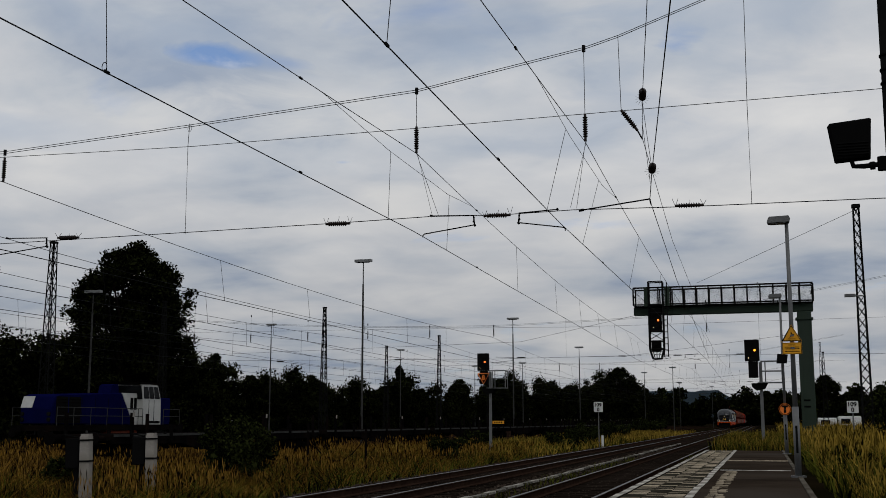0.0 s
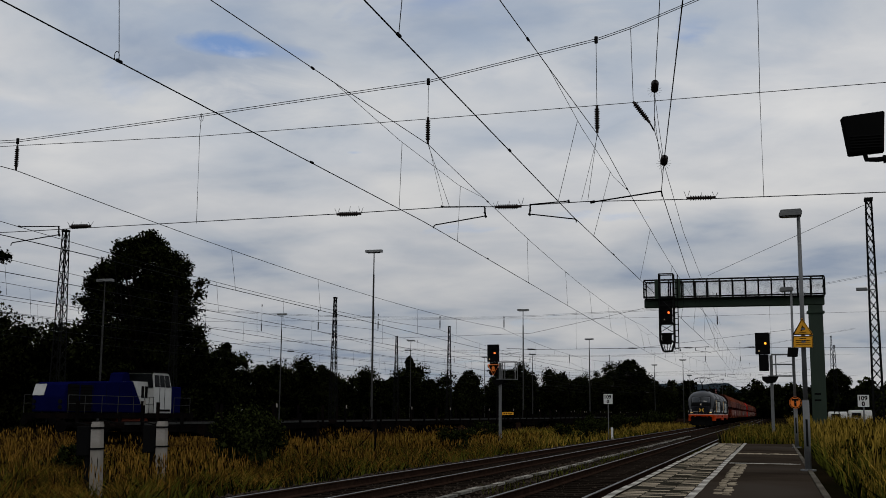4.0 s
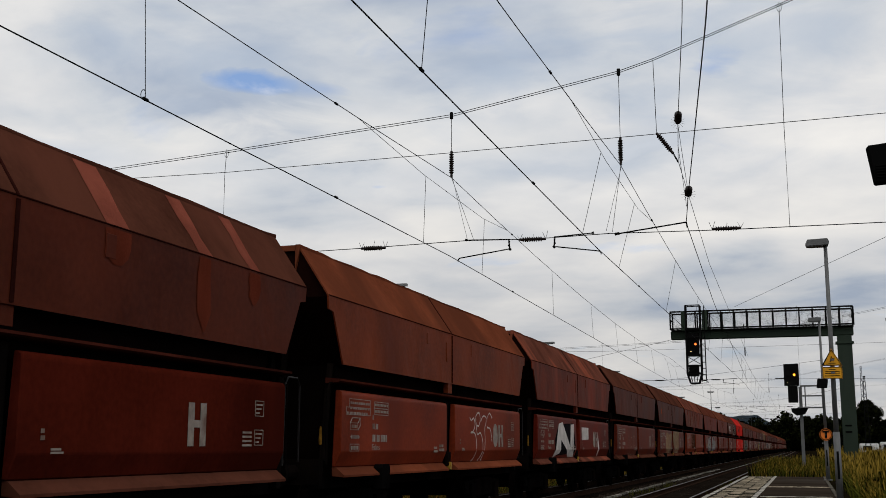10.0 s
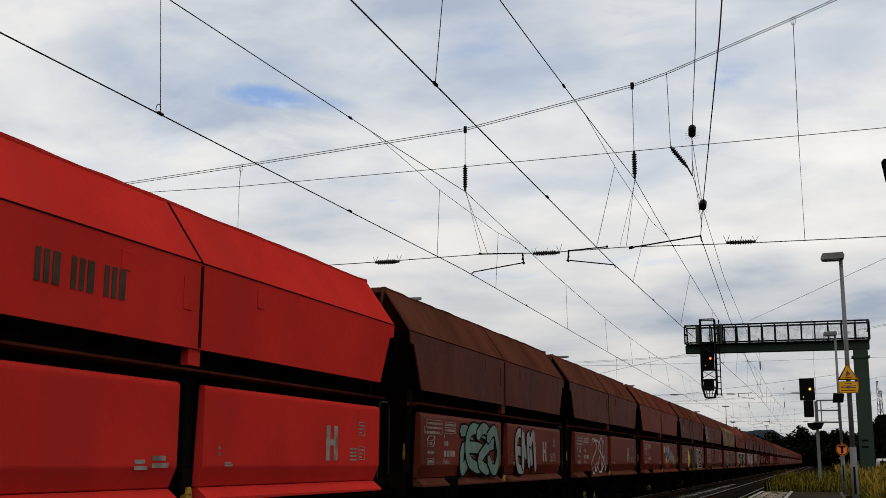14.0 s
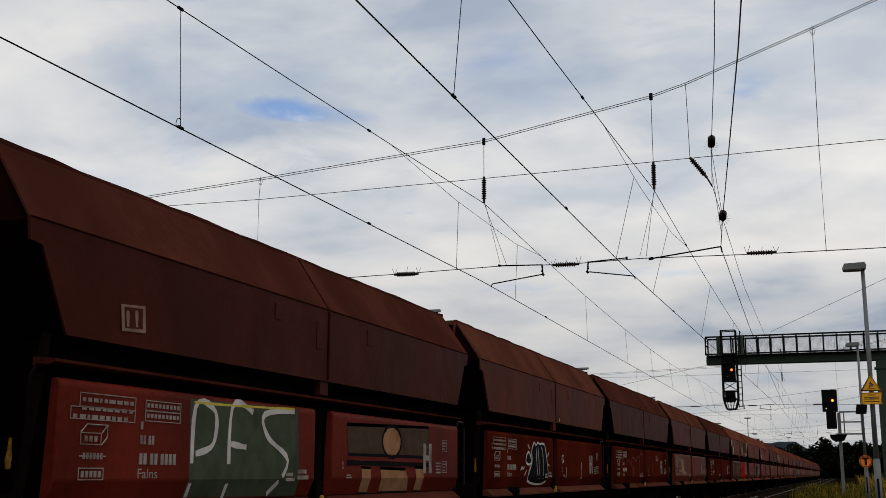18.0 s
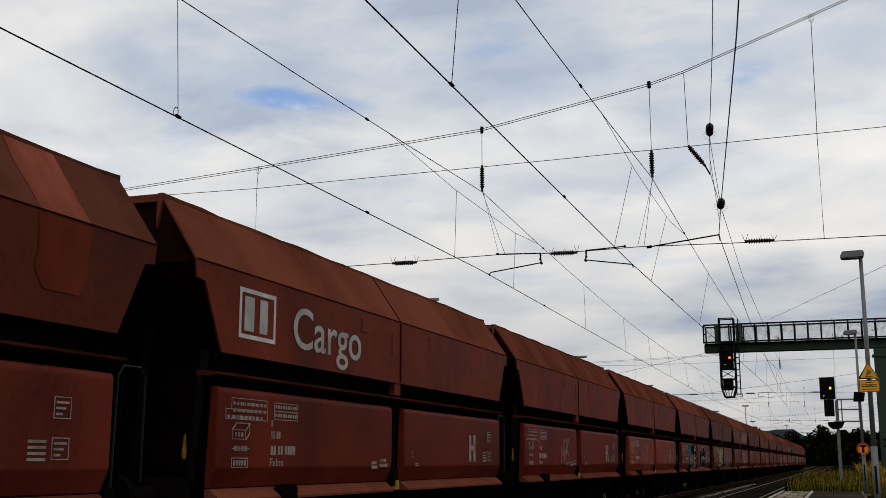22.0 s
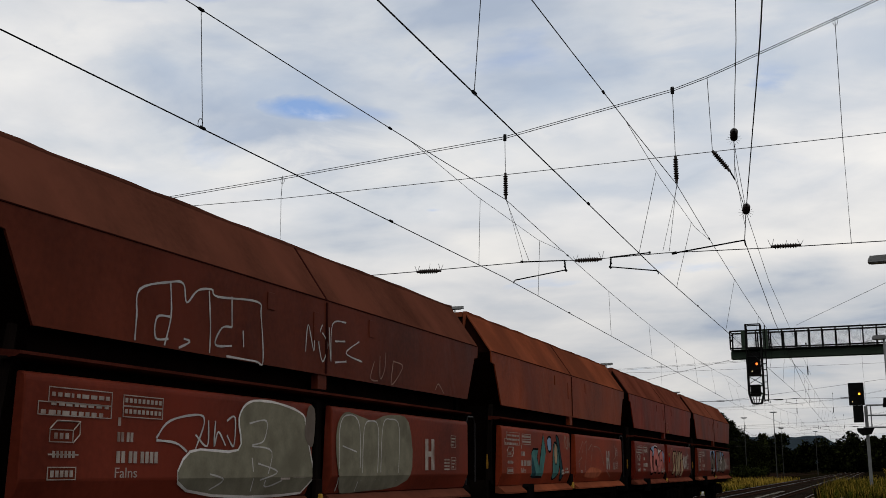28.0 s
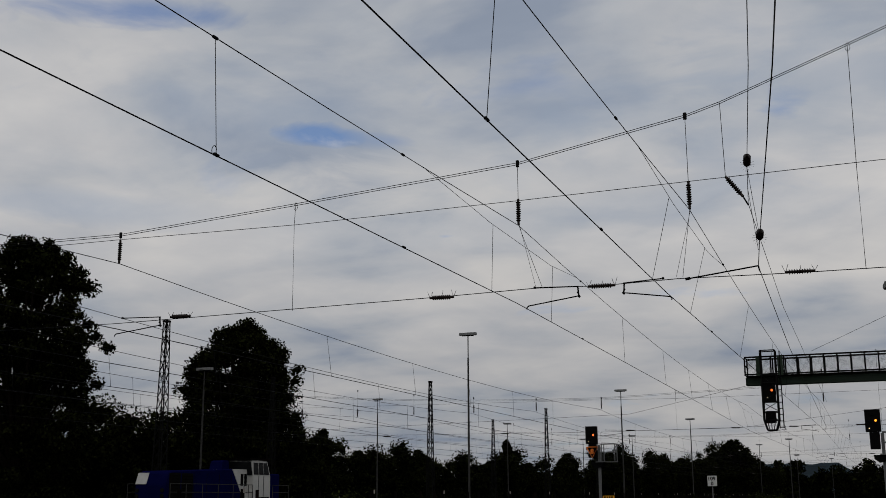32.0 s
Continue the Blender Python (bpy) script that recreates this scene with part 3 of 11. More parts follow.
def buffers(parent, y, out):
    for s in (-1, 1):
        bm = B()
        rod(bm, (s * 0.875, y - out * 0.62, 1.04), (s * 0.875, y - out * 0.1, 1.04), 0.11, 10)
        rod(bm, (s * 0.875, y - out * 0.05, 1.04), (s * 0.875, y, 1.04), 0.23, 14)
        part("buffer", bm, BLACK_STEEL, parent)
    bm = B()
    tube(bm, [(0, y - out * 0.6, 0.98), (0, y - out * 0.25, 0.90), (0, y - out * 0.02, 0.96)], 0.045, 6)
    part("coupling", bm, BLACK_STEEL, parent)


def marks(bm, x, y0, z0, rows):
    """Bars of a data panel: rows of (start, end, height) from y0 to the rear, downwards from z0."""
    for dy0, dy1, dz, h in rows:
        box(bm, x, x + 0.003, y0 + dy0, y0 + dy1, z0 - dz - h, z0 - dz)


def frame_bars(bm, x, y0, y1, z0, z1, w=0.009):
    box(bm, x, x + 0.003, y0, y1, z0, z0 + w)
    box(bm, x, x + 0.003, y0, y1, z1 - w, z1)
    box(bm, x, x + 0.003, y0, y0 + w, z0 + w, z1 - w)
    box(bm, x, x + 0.003, y1 - w, y1, z0 + w, z1 - w)


def data_panel(wagon, x=1.505):
    """White stencilled tables, signs and notices of one side, each its own part."""
    rnd = random.Random(3)
    done = []

    def begin(name):
        done.append((name, B()))
        return done[-1][1]
    bm = begin("loading_table")
    # loading table
    frame_bars(bm, x, 1.18, 2.02, 1.97, 2.10)
    frame_bars(bm, x, 1.06, 2.02, 1.86, 1.975)
    for r, (a, b) in enumerate(((1.22, 1.98), (1.22, 1.98), (1.10, 1.9))):
        z = 2.055 - r * 0.075
        y = a
        while y < b - 0.05:
            w = 0.03 + rnd.random() * 0.06
            box(bm, x, x + 0.003, y, min(b, y + w), z - 0.035, z)
            y += w + 0.02 + rnd.random() * 0.02
    bm = begin("tare_table")
    frame_bars(bm, x, 2.18, 2.80, 1.985, 2.09)
    frame_bars(bm, x, 2.18, 2.80, 1.885, 1.99)
    for z in (2.06, 1.96):
        for k in range(9):
            box(bm, x, x + 0.003, 2.21 + k * 0.065, 2.25 + k * 0.065, z - 0.04, z)
    bm = begin("volume_sign")
    frame_bars(bm, x, 1.22, 1.52, 1.64, 1.75)
    tube(bm, [(x + 0.004, 1.22, 1.75), (x + 0.004, 1.30, 1.82), (x + 0.004, 1.60, 1.82), (x + 0.004, 1.60, 1.71), (x + 0.004, 1.52, 1.64)], 0.007, 4)
    tube(bm, [(x + 0.004, 1.52, 1.75), (x + 0.004, 1.60, 1.82)], 0.007, 4)
    for k in range(3):
        box(bm, x, x + 0.003, 1.28 + k * 0.07, 1.32 + k * 0.07, 1.67, 1.72)
    bm = begin("length_mark")
    box(bm, x, x + 0.003, 1.22, 1.60, 1.535, 1.547)
    for k in range(6):
        box(bm, x, x + 0.003, 1.27 + k * 0.05, 1.30 + k * 0.05, 1.515, 1.57)
    frame_bars(bm, x, 1.22, 1.58, 1.33, 1.44)
    for k in range(5):
        box(bm, x, x + 0.003, 1.26 + k * 0.06, 1.30 + k * 0.06, 1.355, 1.41)
    for z, n, h, w in ((1.88, 1, 0.075, 0.055), (1.75, 4, 0.085, 0.055), (1.58, 8, 0.105, 0.072)):
        y = 2.12
        for k in range(n):
            bm = begin("number_bar")
            box(bm, x, x + 0.003, y, y + w * 0.7, z - h, z)
            y += w * (1.0 if k not in (1, 3) else 1.5)
    # far end notices
    for y, z, w, h in ((5.15, 1.30, 0.22, 0.10), (5.45, 1.32, 0.30, 0.12), (6.75, 1.45, 0.06, 0.10), (6.9, 1.33, 0.18, 0.05)):
        bm = begin("notice")
        box(bm, x, x + 0.003, y, y + w, z, z + h * 0.4)
        box(bm, x, x + 0.003, y, y + w * 0.8, z + h * 0.6, z + h)
    for z in (1.95, 1.60):
        bm = begin("notice_frame")
        frame_bars(bm, x, 10.75, 10.98, z - 0.19, z)
        for k in range(3):
            box(bm, x, x + 0.003, 10.78, 10.95 - 0.04 * k, z - 0.06 - 0.05 * k, z - 0.04 - 0.05 * k)
    bm = begin("notice")
    for k in range(4):
        box(bm, x, x + 0.003, 10.45, 10.68, 1.40 + k * 0.05, 1.425 + k * 0.05)
    for name, b in done:
        part(name, b, WHITE_MARK, wagon)


def letter_h(bm, x=1.507, y=9.62, z=1.40, w=0.38, h=0.47, t=0.125):
    box(bm, x, x + 0.003, y, y + t, z, z + h)
    box(bm, x, x + 0.003, y + w - t, y + w, z, z + h)
    box(bm, x, x + 0.003, y + t, y + w - t, z + h * 0.43, z + h * 0.60)


def hopper_wagon():
    w = thing("hopper_wagon", "rust-brown four-axle bulk hopper wagon on the train", "freight wagon", group="hopper wagons of the train")
    # upper bin with sloped hips
    bm = B()
    for s in (-1, 1):
        bm = B()
        prism(bm, [(0.95, 2.58), (0.56, 3.31), (0.40, 3.33), (0.37, 3.53), (12.17, 3.53), (12.14, 3.33), (11.98, 3.31), (11.59, 2.58)], "x", min(s * 1.47, s * 1.495), max(s * 1.47, s * 1.495))
        part("bin_side", bm, RUST[0], w)
        bm = B()
        loft(bm, [[(s * 1.47, 0.37, 3.531), (s * 1.497, 0.368, 3.531), (s * 1.497, 12.172, 3.531), (s * 1.47, 12.17, 3.531)], [(s * 0.97, 0.42, 4.265), (s * 1.0, 0.42, 4.265), (s * 1.0, 12.14, 4.265), (s * 0.97, 12.14, 4.265)]])
        part("bin_hip", bm, HIP[0], w, "dusty sloped upper sheet")
    # end sheets: near-black brown paints the shade between neighbouring wagons
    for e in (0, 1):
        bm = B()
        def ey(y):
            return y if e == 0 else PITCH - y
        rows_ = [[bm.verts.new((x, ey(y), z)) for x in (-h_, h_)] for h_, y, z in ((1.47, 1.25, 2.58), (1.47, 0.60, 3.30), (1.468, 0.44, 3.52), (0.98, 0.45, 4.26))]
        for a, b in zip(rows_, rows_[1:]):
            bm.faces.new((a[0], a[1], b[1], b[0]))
        part("bin_end", bm, END_BROWN, w, "end sheet of the bin, gap shade in its dark brown")
    bm = B()
    rim = random.Random(41)
    stops = [0.40 + 11.76 * k / 30 for k in range(31)]
    for s in (-1, 1):
        rows_ = []
        for y in stops:
            z = 4.285 + rim.uniform(-0.012, 0.010)
            rows_.append([(s * 1.015, y, 4.255), (s * 1.015, y, z), (s * 0.94, y, z), (s * 0.94, y, 3.9)])
        loft(bm, rows_)
    for y in (0.40, 12.10):
        box(bm, -0.93, 0.93, y, y + 0.06, 4.2, 4.285)
    part("top_rim", bm, HIP[0], w)
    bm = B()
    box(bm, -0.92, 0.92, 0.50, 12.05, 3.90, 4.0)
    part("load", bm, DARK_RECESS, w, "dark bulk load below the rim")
    # joints half way along, and edge strip
    for s in (-1, 1):
        bm = B()
        box(bm, min(s * 1.497, s * 1.506), max(s * 1.497, s * 1.506), 6.235, 6.285, 2.60, 3.5)
        prism(bm, [(s * 1.495, 3.52), (s * 1.0, 4.262), (s * 1.008, 4.268), (s * 1.506, 3.53)], "y", 6.24, 6.28)
        part("seam", bm, SEAM, w)
        bm = B()
        box(bm, min(s * 1.38, s * 1.472), max(s * 1.38, s * 1.472), 6.09, 6.33, 2.40, 2.60)
        part("pillar", bm, RUST[0], w)
        for y, z, hh in ((4.75, 3.22, 0.20), (5.9, 2.98, 0.36), (7.55, 3.20, 0.24)):
            bm = B()
            box(bm, min(s * 1.494, s * 1.506), max(s * 1.494, s * 1.506), y, y + 0.17, z, z + hh)
            part("cover_plate", bm, RUST[0], w, bevel=0.004)
        bm = B()
        prism(bm, [(s * 1.496, 3.522), (s * 1.503, 3.524), (s * 1.503, 3.536), (s * 1.494, 3.54)], "y", 0.38, 12.16)
        part("edge_strip", bm, SEAM, w)
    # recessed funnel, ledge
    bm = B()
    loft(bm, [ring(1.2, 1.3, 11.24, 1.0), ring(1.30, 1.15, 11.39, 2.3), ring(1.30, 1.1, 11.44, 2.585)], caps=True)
    part("funnel", bm, DARK_RECESS, w, "recess below the bin, shade in its dark colour")
    for s in (-1, 1):
        bm = B()
        prism(bm, [(s * 1.28, 2.305), (s * 1.47, 2.315), (s * 1.515, 2.335), (s * 1.515, 2.362), (s * 1.28, 2.385)], "y", 0.80, 11.74)
        part("ledge", bm, LEDGE, w)
    # discharge flaps, two a side
    for s in (-1, 1):
        for a, b in ((0.90, 5.93), (6.45, 11.58)):
            bm = B()
            prism(bm, [(s * 1.40, 2.21), (s * 1.455, 2.21), (s * 1.488, 2.19), (s * 1.50, 2.15), (s * 1.50, 1.33), (s * 1.41, 1.11), (s * 1.36, 1.11)], "y", a, b)
            fl = part("flap", bm, FLAP[0], w, bevel=0.012)
            bm = B()
            prism(bm, [(s * 1.36, 1.105), (s * 1.415, 1.105), (s * 1.55, 0.995), (s * 1.55, 0.965), (s * 1.36, 0.98)], "y", a + 0.02, b - 0.02)
            part("lip", bm, HIP[0], fl, "turned-out lower edge")
        bm = B()
        box(bm, min(s * 1.3, s * 1.36), max(s * 1.3, s * 1.36), 5.95, 6.43, 0.98, 2.28)
        rod(bm, (s * 1.40, 6.19, 1.0), (s * 1.40, 6.19, 2.24), 0.045, 8)
        part("centre_post", bm, BLACK_STEEL, w)
        bm = B()
        box(bm, min(s * 1.42, s * 1.50), max(s * 1.42, s * 1.50), 6.14, 6.25, 0.98, 1.04)
        prism(bm, [(6.15, 1.04), (6.24, 1.04), (6.21, 1.12), (6.17, 1.12)], "x", min(s * 1.44, s * 1.51), max(s * 1.44, s * 1.51))
        part("latch", bm, YELLOW_MARK, w, "small yellow latch", bevel=0.006)
        bm = B()
        box(bm, min(s * 1.40, s * 1.47), max(s * 1.40, s * 1.47), 6.11, 6.28, 1.05, 1.30)
        part("latch_housing", bm, BLACK_STEEL, w, bevel=0.01)
        bm = B()
        tube(bm, [(s * 1.40, 11.74, 1.15), (s * 1.41, 11.76, 2.20), (s * 1.41, 11.84, 2.30), (s * 1.41, 12.12, 2.30), (s * 1.41, 12.20, 2.20), (s * 1.41, 12.20, 1.20)], 0.014, 6)
        part("end_handrail", bm, RAILING, w, "rounded dark end handrail")
        bm = B()
        prism(bm, [(0.495, 1.42), (0.54, 1.42), (0.55, 1.52), (0.535, 1.60), (0.53, 1.68), (0.515, 1.68), (0.505, 1.58), (0.485, 1.50)], "x", min(s * 1.33, s * 1.36), max(s * 1.33, s * 1.36))
        part("brake_lever", bm, LEVER_YELLOW, w, "worn yellow brake lever", bevel=0.008)
        bm = B()
        prism(bm, [(2.33, 0.76), (2.66, 0.76), (2.66, 1.08), (2.61, 1.13), (2.38, 1.13), (2.33, 1.08)], "x", min(s * 1.45, s * 1.60), max(s * 1.45, s * 1.60))
        part("valve_box", bm, BLACK_STEEL, w)
    # underframe, ends
    bm = B()
    for s in (-1, 1):
        box(bm, s * 1.1 - 0.08, s * 1.1 + 0.08, 0.66, 11.88, 0.80, 1.02)
    box(bm, -1.3, 1.3, 0.62, 0.74, 0.86, 1.22)
    box(bm, -1.3, 1.3, 11.8, 11.92, 0.86, 1.22)
    box(bm, -0.2, 0.2, 0.74, 11.8, 0.7, 0.95)
    part("underframe", bm, BLACK_STEEL, w)
    for y, d in ((0.66, 1), (11.88, -1)):
        bm = B()
        for s in (-1, 1):
            rod(bm, (s * 1.28, y + d * 0.08, 1.2), (s * 1.28, y + d * 0.30, 2.6), 0.05, 6)
            rod(bm, (s * 0.55, y + d * 0.08, 1.2), (s * 0.55, y + d * 0.35, 3.2), 0.05, 6)
            tube(bm, [(s * 1.38, y, 1.15), (s * 1.38, y, 2.2), (s * 1.38, y + d * 0.07, 2.3), (s * 1.38, y + d * 0.28, 2.32)], 0.018, 5)
        for k in range(5):
            rod(bm, (-0.55, y + d * (0.1 + 0.04 * k), 1.35 + 0.35 * k), (-0.2, y + d * (0.1 + 0.04 * k), 1.35 + 0.35 * k), 0.018, 5)
        part("end_frame", bm, BLACK_STEEL, w)
        buffers(w, 0.0 if d > 0 else PITCH, -1 if d > 0 else 1)
    for yc in (2.6, 9.94):
        bogie(w, yc)
    data_panel(w)
    bm = B()
    letter_h(bm)
    part("letter_h", bm, WHITE_MARK, w, "white letter H")
    return w


def stroke(bm, pts, width, x=1.5075):
    """A painted line through (y, z) points: one ribbon that rises a little along its way."""
    left, right = [], []
    n = len(pts)
    for i, (y, z) in enumerate(pts):
        a, b = pts[max(i - 1, 0)], pts[min(i + 1, n - 1)]
        d = max(1e-6, math.hypot(b[0] - a[0], b[1] - a[1]))
        ny, nz = -(b[1] - a[1]) / d * width / 2, (b[0] - a[0]) / d * width / 2
        left.append(bm.verts.new((x + 0.0002 * i, y + ny, z + nz)))
        right.append(bm.verts.new((x + 0.0002 * i, y - ny, z - nz)))
    for i in range(n - 1):
        bm.faces.new((left[i], right[i], right[i + 1], left[i + 1]))
    for i, j, sg in ((0, 1, -1), (n - 1, n - 2, 1)):
        dy, dz = pts[i][0] - pts[j][0], pts[i][1] - pts[j][1]
        d = max(1e-6, math.hypot(dy, dz))
        tip = bm.verts.new((x + 0.0002 * i, pts[i][0] + dy / d * width * 0.4, pts[i][1] + dz / d * width * 0.4))
        bm.faces.new((left[i], right[i], tip))


# loose loops and hooks of a spray can, in a unit square
LOOPS = [
    [(0.85, 0.8), (0.5, 1.0), (0.15, 0.75), (0.5, 0.5), (0.85, 0.25), (0.5, 0.0), (0.1, 0.2)],
    [(0.2, 0.0), (0.22, 0.5), (0.2, 0.95), (0.6, 1.0), (0.9, 0.75), (0.6, 0.5), (0.25, 0.5)],
    [(0.9, 0.8), (0.55, 1.0), (0.15, 0.6), (0.2, 0.2), (0.55, 0.0), (0.95, 0.2)],
    [(0.1, 0.1), (0.2, 0.95), (0.5, 0.4), (0.75, 0.95), (0.9, 0.05)],
    [(0.15, 0.5), (0.8, 0.55), (0.7, 0.95), (0.3, 0.9), (0.12, 0.4), (0.45, 0.0), (0.95, 0.15)],
    [(0.15, 1.0), (0.2, 0.05), (0.5, 0.35), (0.85, 0.0), (0.8, 0.9)],
]


def loose(rnd):
    """One of the loops, flipped and shaken, so that it spells nothing."""
    fy, fz = rnd.random() < 0.5, rnd.random() < 0.4
    return [((1 - u if fy else u) + rnd.uniform(-0.14, 0.14), (1 - v if fz else v) + rnd.uniform(-0.1, 0.1)) for u, v in rnd.choice(LOOPS)]


def smooth(pts, per=5):
    """Curve through the points."""
    out = []
    n = len(pts)
    for i in range(n - 1):
        p0, p1, p2, p3 = pts[max(i - 1, 0)], pts[i], pts[i + 1], pts[min(i + 2, n - 1)]
        for s in range(per):
            u = s / per
            out.append(tuple(0.5 * (2 * p1[k] + (p2[k] - p0[k]) * u + (2 * p0[k] - 5 * p1[k] + 4 * p2[k] - p3[k]) * u * u + (3 * p1[k] - p0[k] - 3 * p2[k] + p3[k]) * u ** 3) for k in (0, 1)))
    return out + [pts[-1]]


def fill(bm, pts, x=1.505):
    a = [bm.verts.new((x, y, z)) for y, z in pts]
    b = [bm.verts.new((x + 0.0015, y, z)) for y, z in pts]
    bm.faces.new(a[::-1])
    bm.faces.new(b)
    k = len(a)
    for i in range(k):
        bm.faces.new((a[i], a[(i + 1) % k], b[(i + 1) % k], b[i]))


def blob(rnd, yc, zc, ry, rz, n=22, wob=0.16):
    ph = [rnd.random() * 6.28 for _ in range(3)]
    out = []
    for k in range(n):
        a = k * math.tau / n
        r = 1 + wob * math.sin(2 * a + ph[0]) + wob * 0.7 * math.sin(3 * a + ph[1]) + wob * 0.5 * math.sin(5 * a + ph[2])
        c, s = math.cos(a), math.sin(a)
        p = 0.6
        out.append((yc + ry * r * math.copysign(abs(c) ** p, c), zc + rz * min(r, 1.12) * math.copysign(abs(s) ** p, s)))
    return out


def throwup(wagon, y0, y1, z0, z1, inner, line, seed, letters=4, x=1.505, label="sprayed bubble letters"):
    """Fat rounded letter forms with an outline, on a dim cloud of paint."""
    rnd = random.Random(seed)
    n = letters + 1
    w = (y1 - y0) / n
    h = z1 - z0
    fat = min(0.30 * w, 0.24 * h)
    for k in range(n):
        lp = loose(rnd)
        lean, m = rnd.uniform(-0.15, 0.25), fat / 2 + 0.03
        a, b = max(y0, y0 + (k - 0.55) * w), min(y1, y0 + (k + 1.55) * w)
        pts = smooth([(a + m + (b - a - 2 * m) * (u + lean * (v - 0.5)), z0 + m + (h - 2 * m) * v) for u, v in lp])
        pts = [(min(y1 - m * 0.8, max(y0 + m * 0.8, p)), min(z1 - m * 0.8, max(z0 + m * 0.8, q))) for p, q in pts]
        bl, bf = B(), B()
        stroke(bl, pts, fat + 0.075, x + 0.001 + 0.0140 * k)
        stroke(bf, pts, fat, x + 0.008 + 0.0140 * k)
        part("graffiti_line", bl, line, wagon, "dark outline of a sprayed letter" if line == SPRAY_BLACK else "pale outline of a sprayed letter")
        part("graffiti_letter", bf, inner, wagon, label)


def tag(wagon, y0, y1, z0, z1, paint, seed, letters=5, width=0.035, x=1.507, label="sprayed scrawl"):
    """Loose hand-drawn strokes."""
    rnd = random.Random(seed)
    bm = B()
    w = (y1 - y0) / letters
    for k in range(letters):
        lp = loose(rnd)
        lean, s = rnd.uniform(0.0, 0.3), rnd.uniform(0.75, 1.0)
        pts = smooth([(min(y1, max(y0, y0 + (k - 0.5) * w + w * 2.0 * (u + lean * (v - 0.5)))), z0 + (z1 - z0) * (v * s + rnd.uniform(-0.05, 0.05))) for u, v in lp])
        stroke(bm, pts, min(width, 0.05), x)
    part("graffiti_tag", bm, paint, wagon, label)


def lettering(wagon, text, y, z, size, paint, label, x=1.503, stretch=1.0, lean=0.0, grow=0.0, width=0.0, tall=0.0):
    """Painted words on the side; tall: their height, past the side's edge they go on over the top sheet."""
    cu = bpy.data.curves.new("lettering", "FONT")
    cu.body, cu.size, cu.extrude = text, size, 0.001
    cu.resolution_u = 5
    cu.offset = grow
    ob = bpy.data.objects.new("lettering", cu)
    me = bpy.data.meshes.new_from_object(ob)
    bpy.data.objects.remove(ob)
    me.materials.append(paint)
    # letters run along +y on the +x side
    if width:
        stretch = width / max(p.co.x for p in me.vertices)
    up = tall / max(p.co.y for p in me.vertices) if tall else 1.0
    me.transform(Matrix(((0, 0, 1, x), (stretch, lean, 0, y), (0, up, 0, z), (0, 0, 0, 1))))
    if tall:
        bm = bmesh.new()
        bm.from_mesh(me)
        bmesh.ops.bisect_plane(bm, geom=bm.verts[:] + bm.edges[:] + bm.faces[:], plane_co=(0, 0, 3.53), plane_no=(0, 0, 1))
        for p in bm.verts:
            over = p.co.z - 3.53
            if over > 1e-4:
                p.co.x -= over * 0.56 - 0.001
                p.co.z = 3.532 + over * 0.828
        bm.to_mesh(me)
        bm.free()
    o = new("lettering", me)
    o.parent = wagon
    return tagged(o, label)


LAYER = [0]


def skin(y, z, up):
    """A point on the painted side, up metres proud of it: upright above, turned in along the flap's foot."""
    x = 1.5 if z > 1.33 else 1.5 - (1.33 - z) * 0.41
    return (x + up, y, z)


def cut(pts, z, keep):
    """The part of an outline above (keep 1) or below (keep -1) a height."""
    res = []
    for p, q in zip(pts, pts[1:] + pts[:1]):
        a, b = (p[1] - z) * keep, (q[1] - z) * keep
        if a >= 0:
            res.append(p)
        if a * b < 0:
            u = a / (a - b)
            res.append((p[0] + (q[0] - p[0]) * u, z))
    return res


def ring_of(pts):
    """A closed curve through the points."""
    n = len(pts)
    long = smooth(pts[-2:] + pts + pts[:2], 4)
    return long[8:8 + 4 * n]


def fresh(wagon, body, line, pts, lw=0.05, sharp=False, label="sprayed graffiti shape"):
    """A filled sprayed shape with its outline."""
    LAYER[0] += 1
    up = 0.0012 + 0.0004 * LAYER[0]
    pts = [(p, min(max(q, 1.12), 2.17) if q < 2.4 else max(q, 2.60)) for p, q in pts]
    loop = pts if sharp else [(p, max(q, 1.11)) for p, q in ring_of(pts)]
    if body:
        bm = B()
        for keep in (1, -1):
            half = cut(loop, 1.33, keep)
            if len(half) > 2:
                a = [bm.verts.new(skin(p, q, up)) for p, q in half]
                b = [bm.verts.new(skin(p, q, up - 0.001)) for p, q in half]
                bm.faces.new(a)
                bm.faces.new(b[::-1])
                for k in range(len(a)):
                    bm.faces.new((a[k], a[(k + 1) % len(a)], b[(k + 1) % len(a)], b[k]))
        part("graffiti_fill", bm, body, wagon, label)
    if line:
        sweep(wagon, line, lw, loop + loop[:2], True, up + 0.0008)


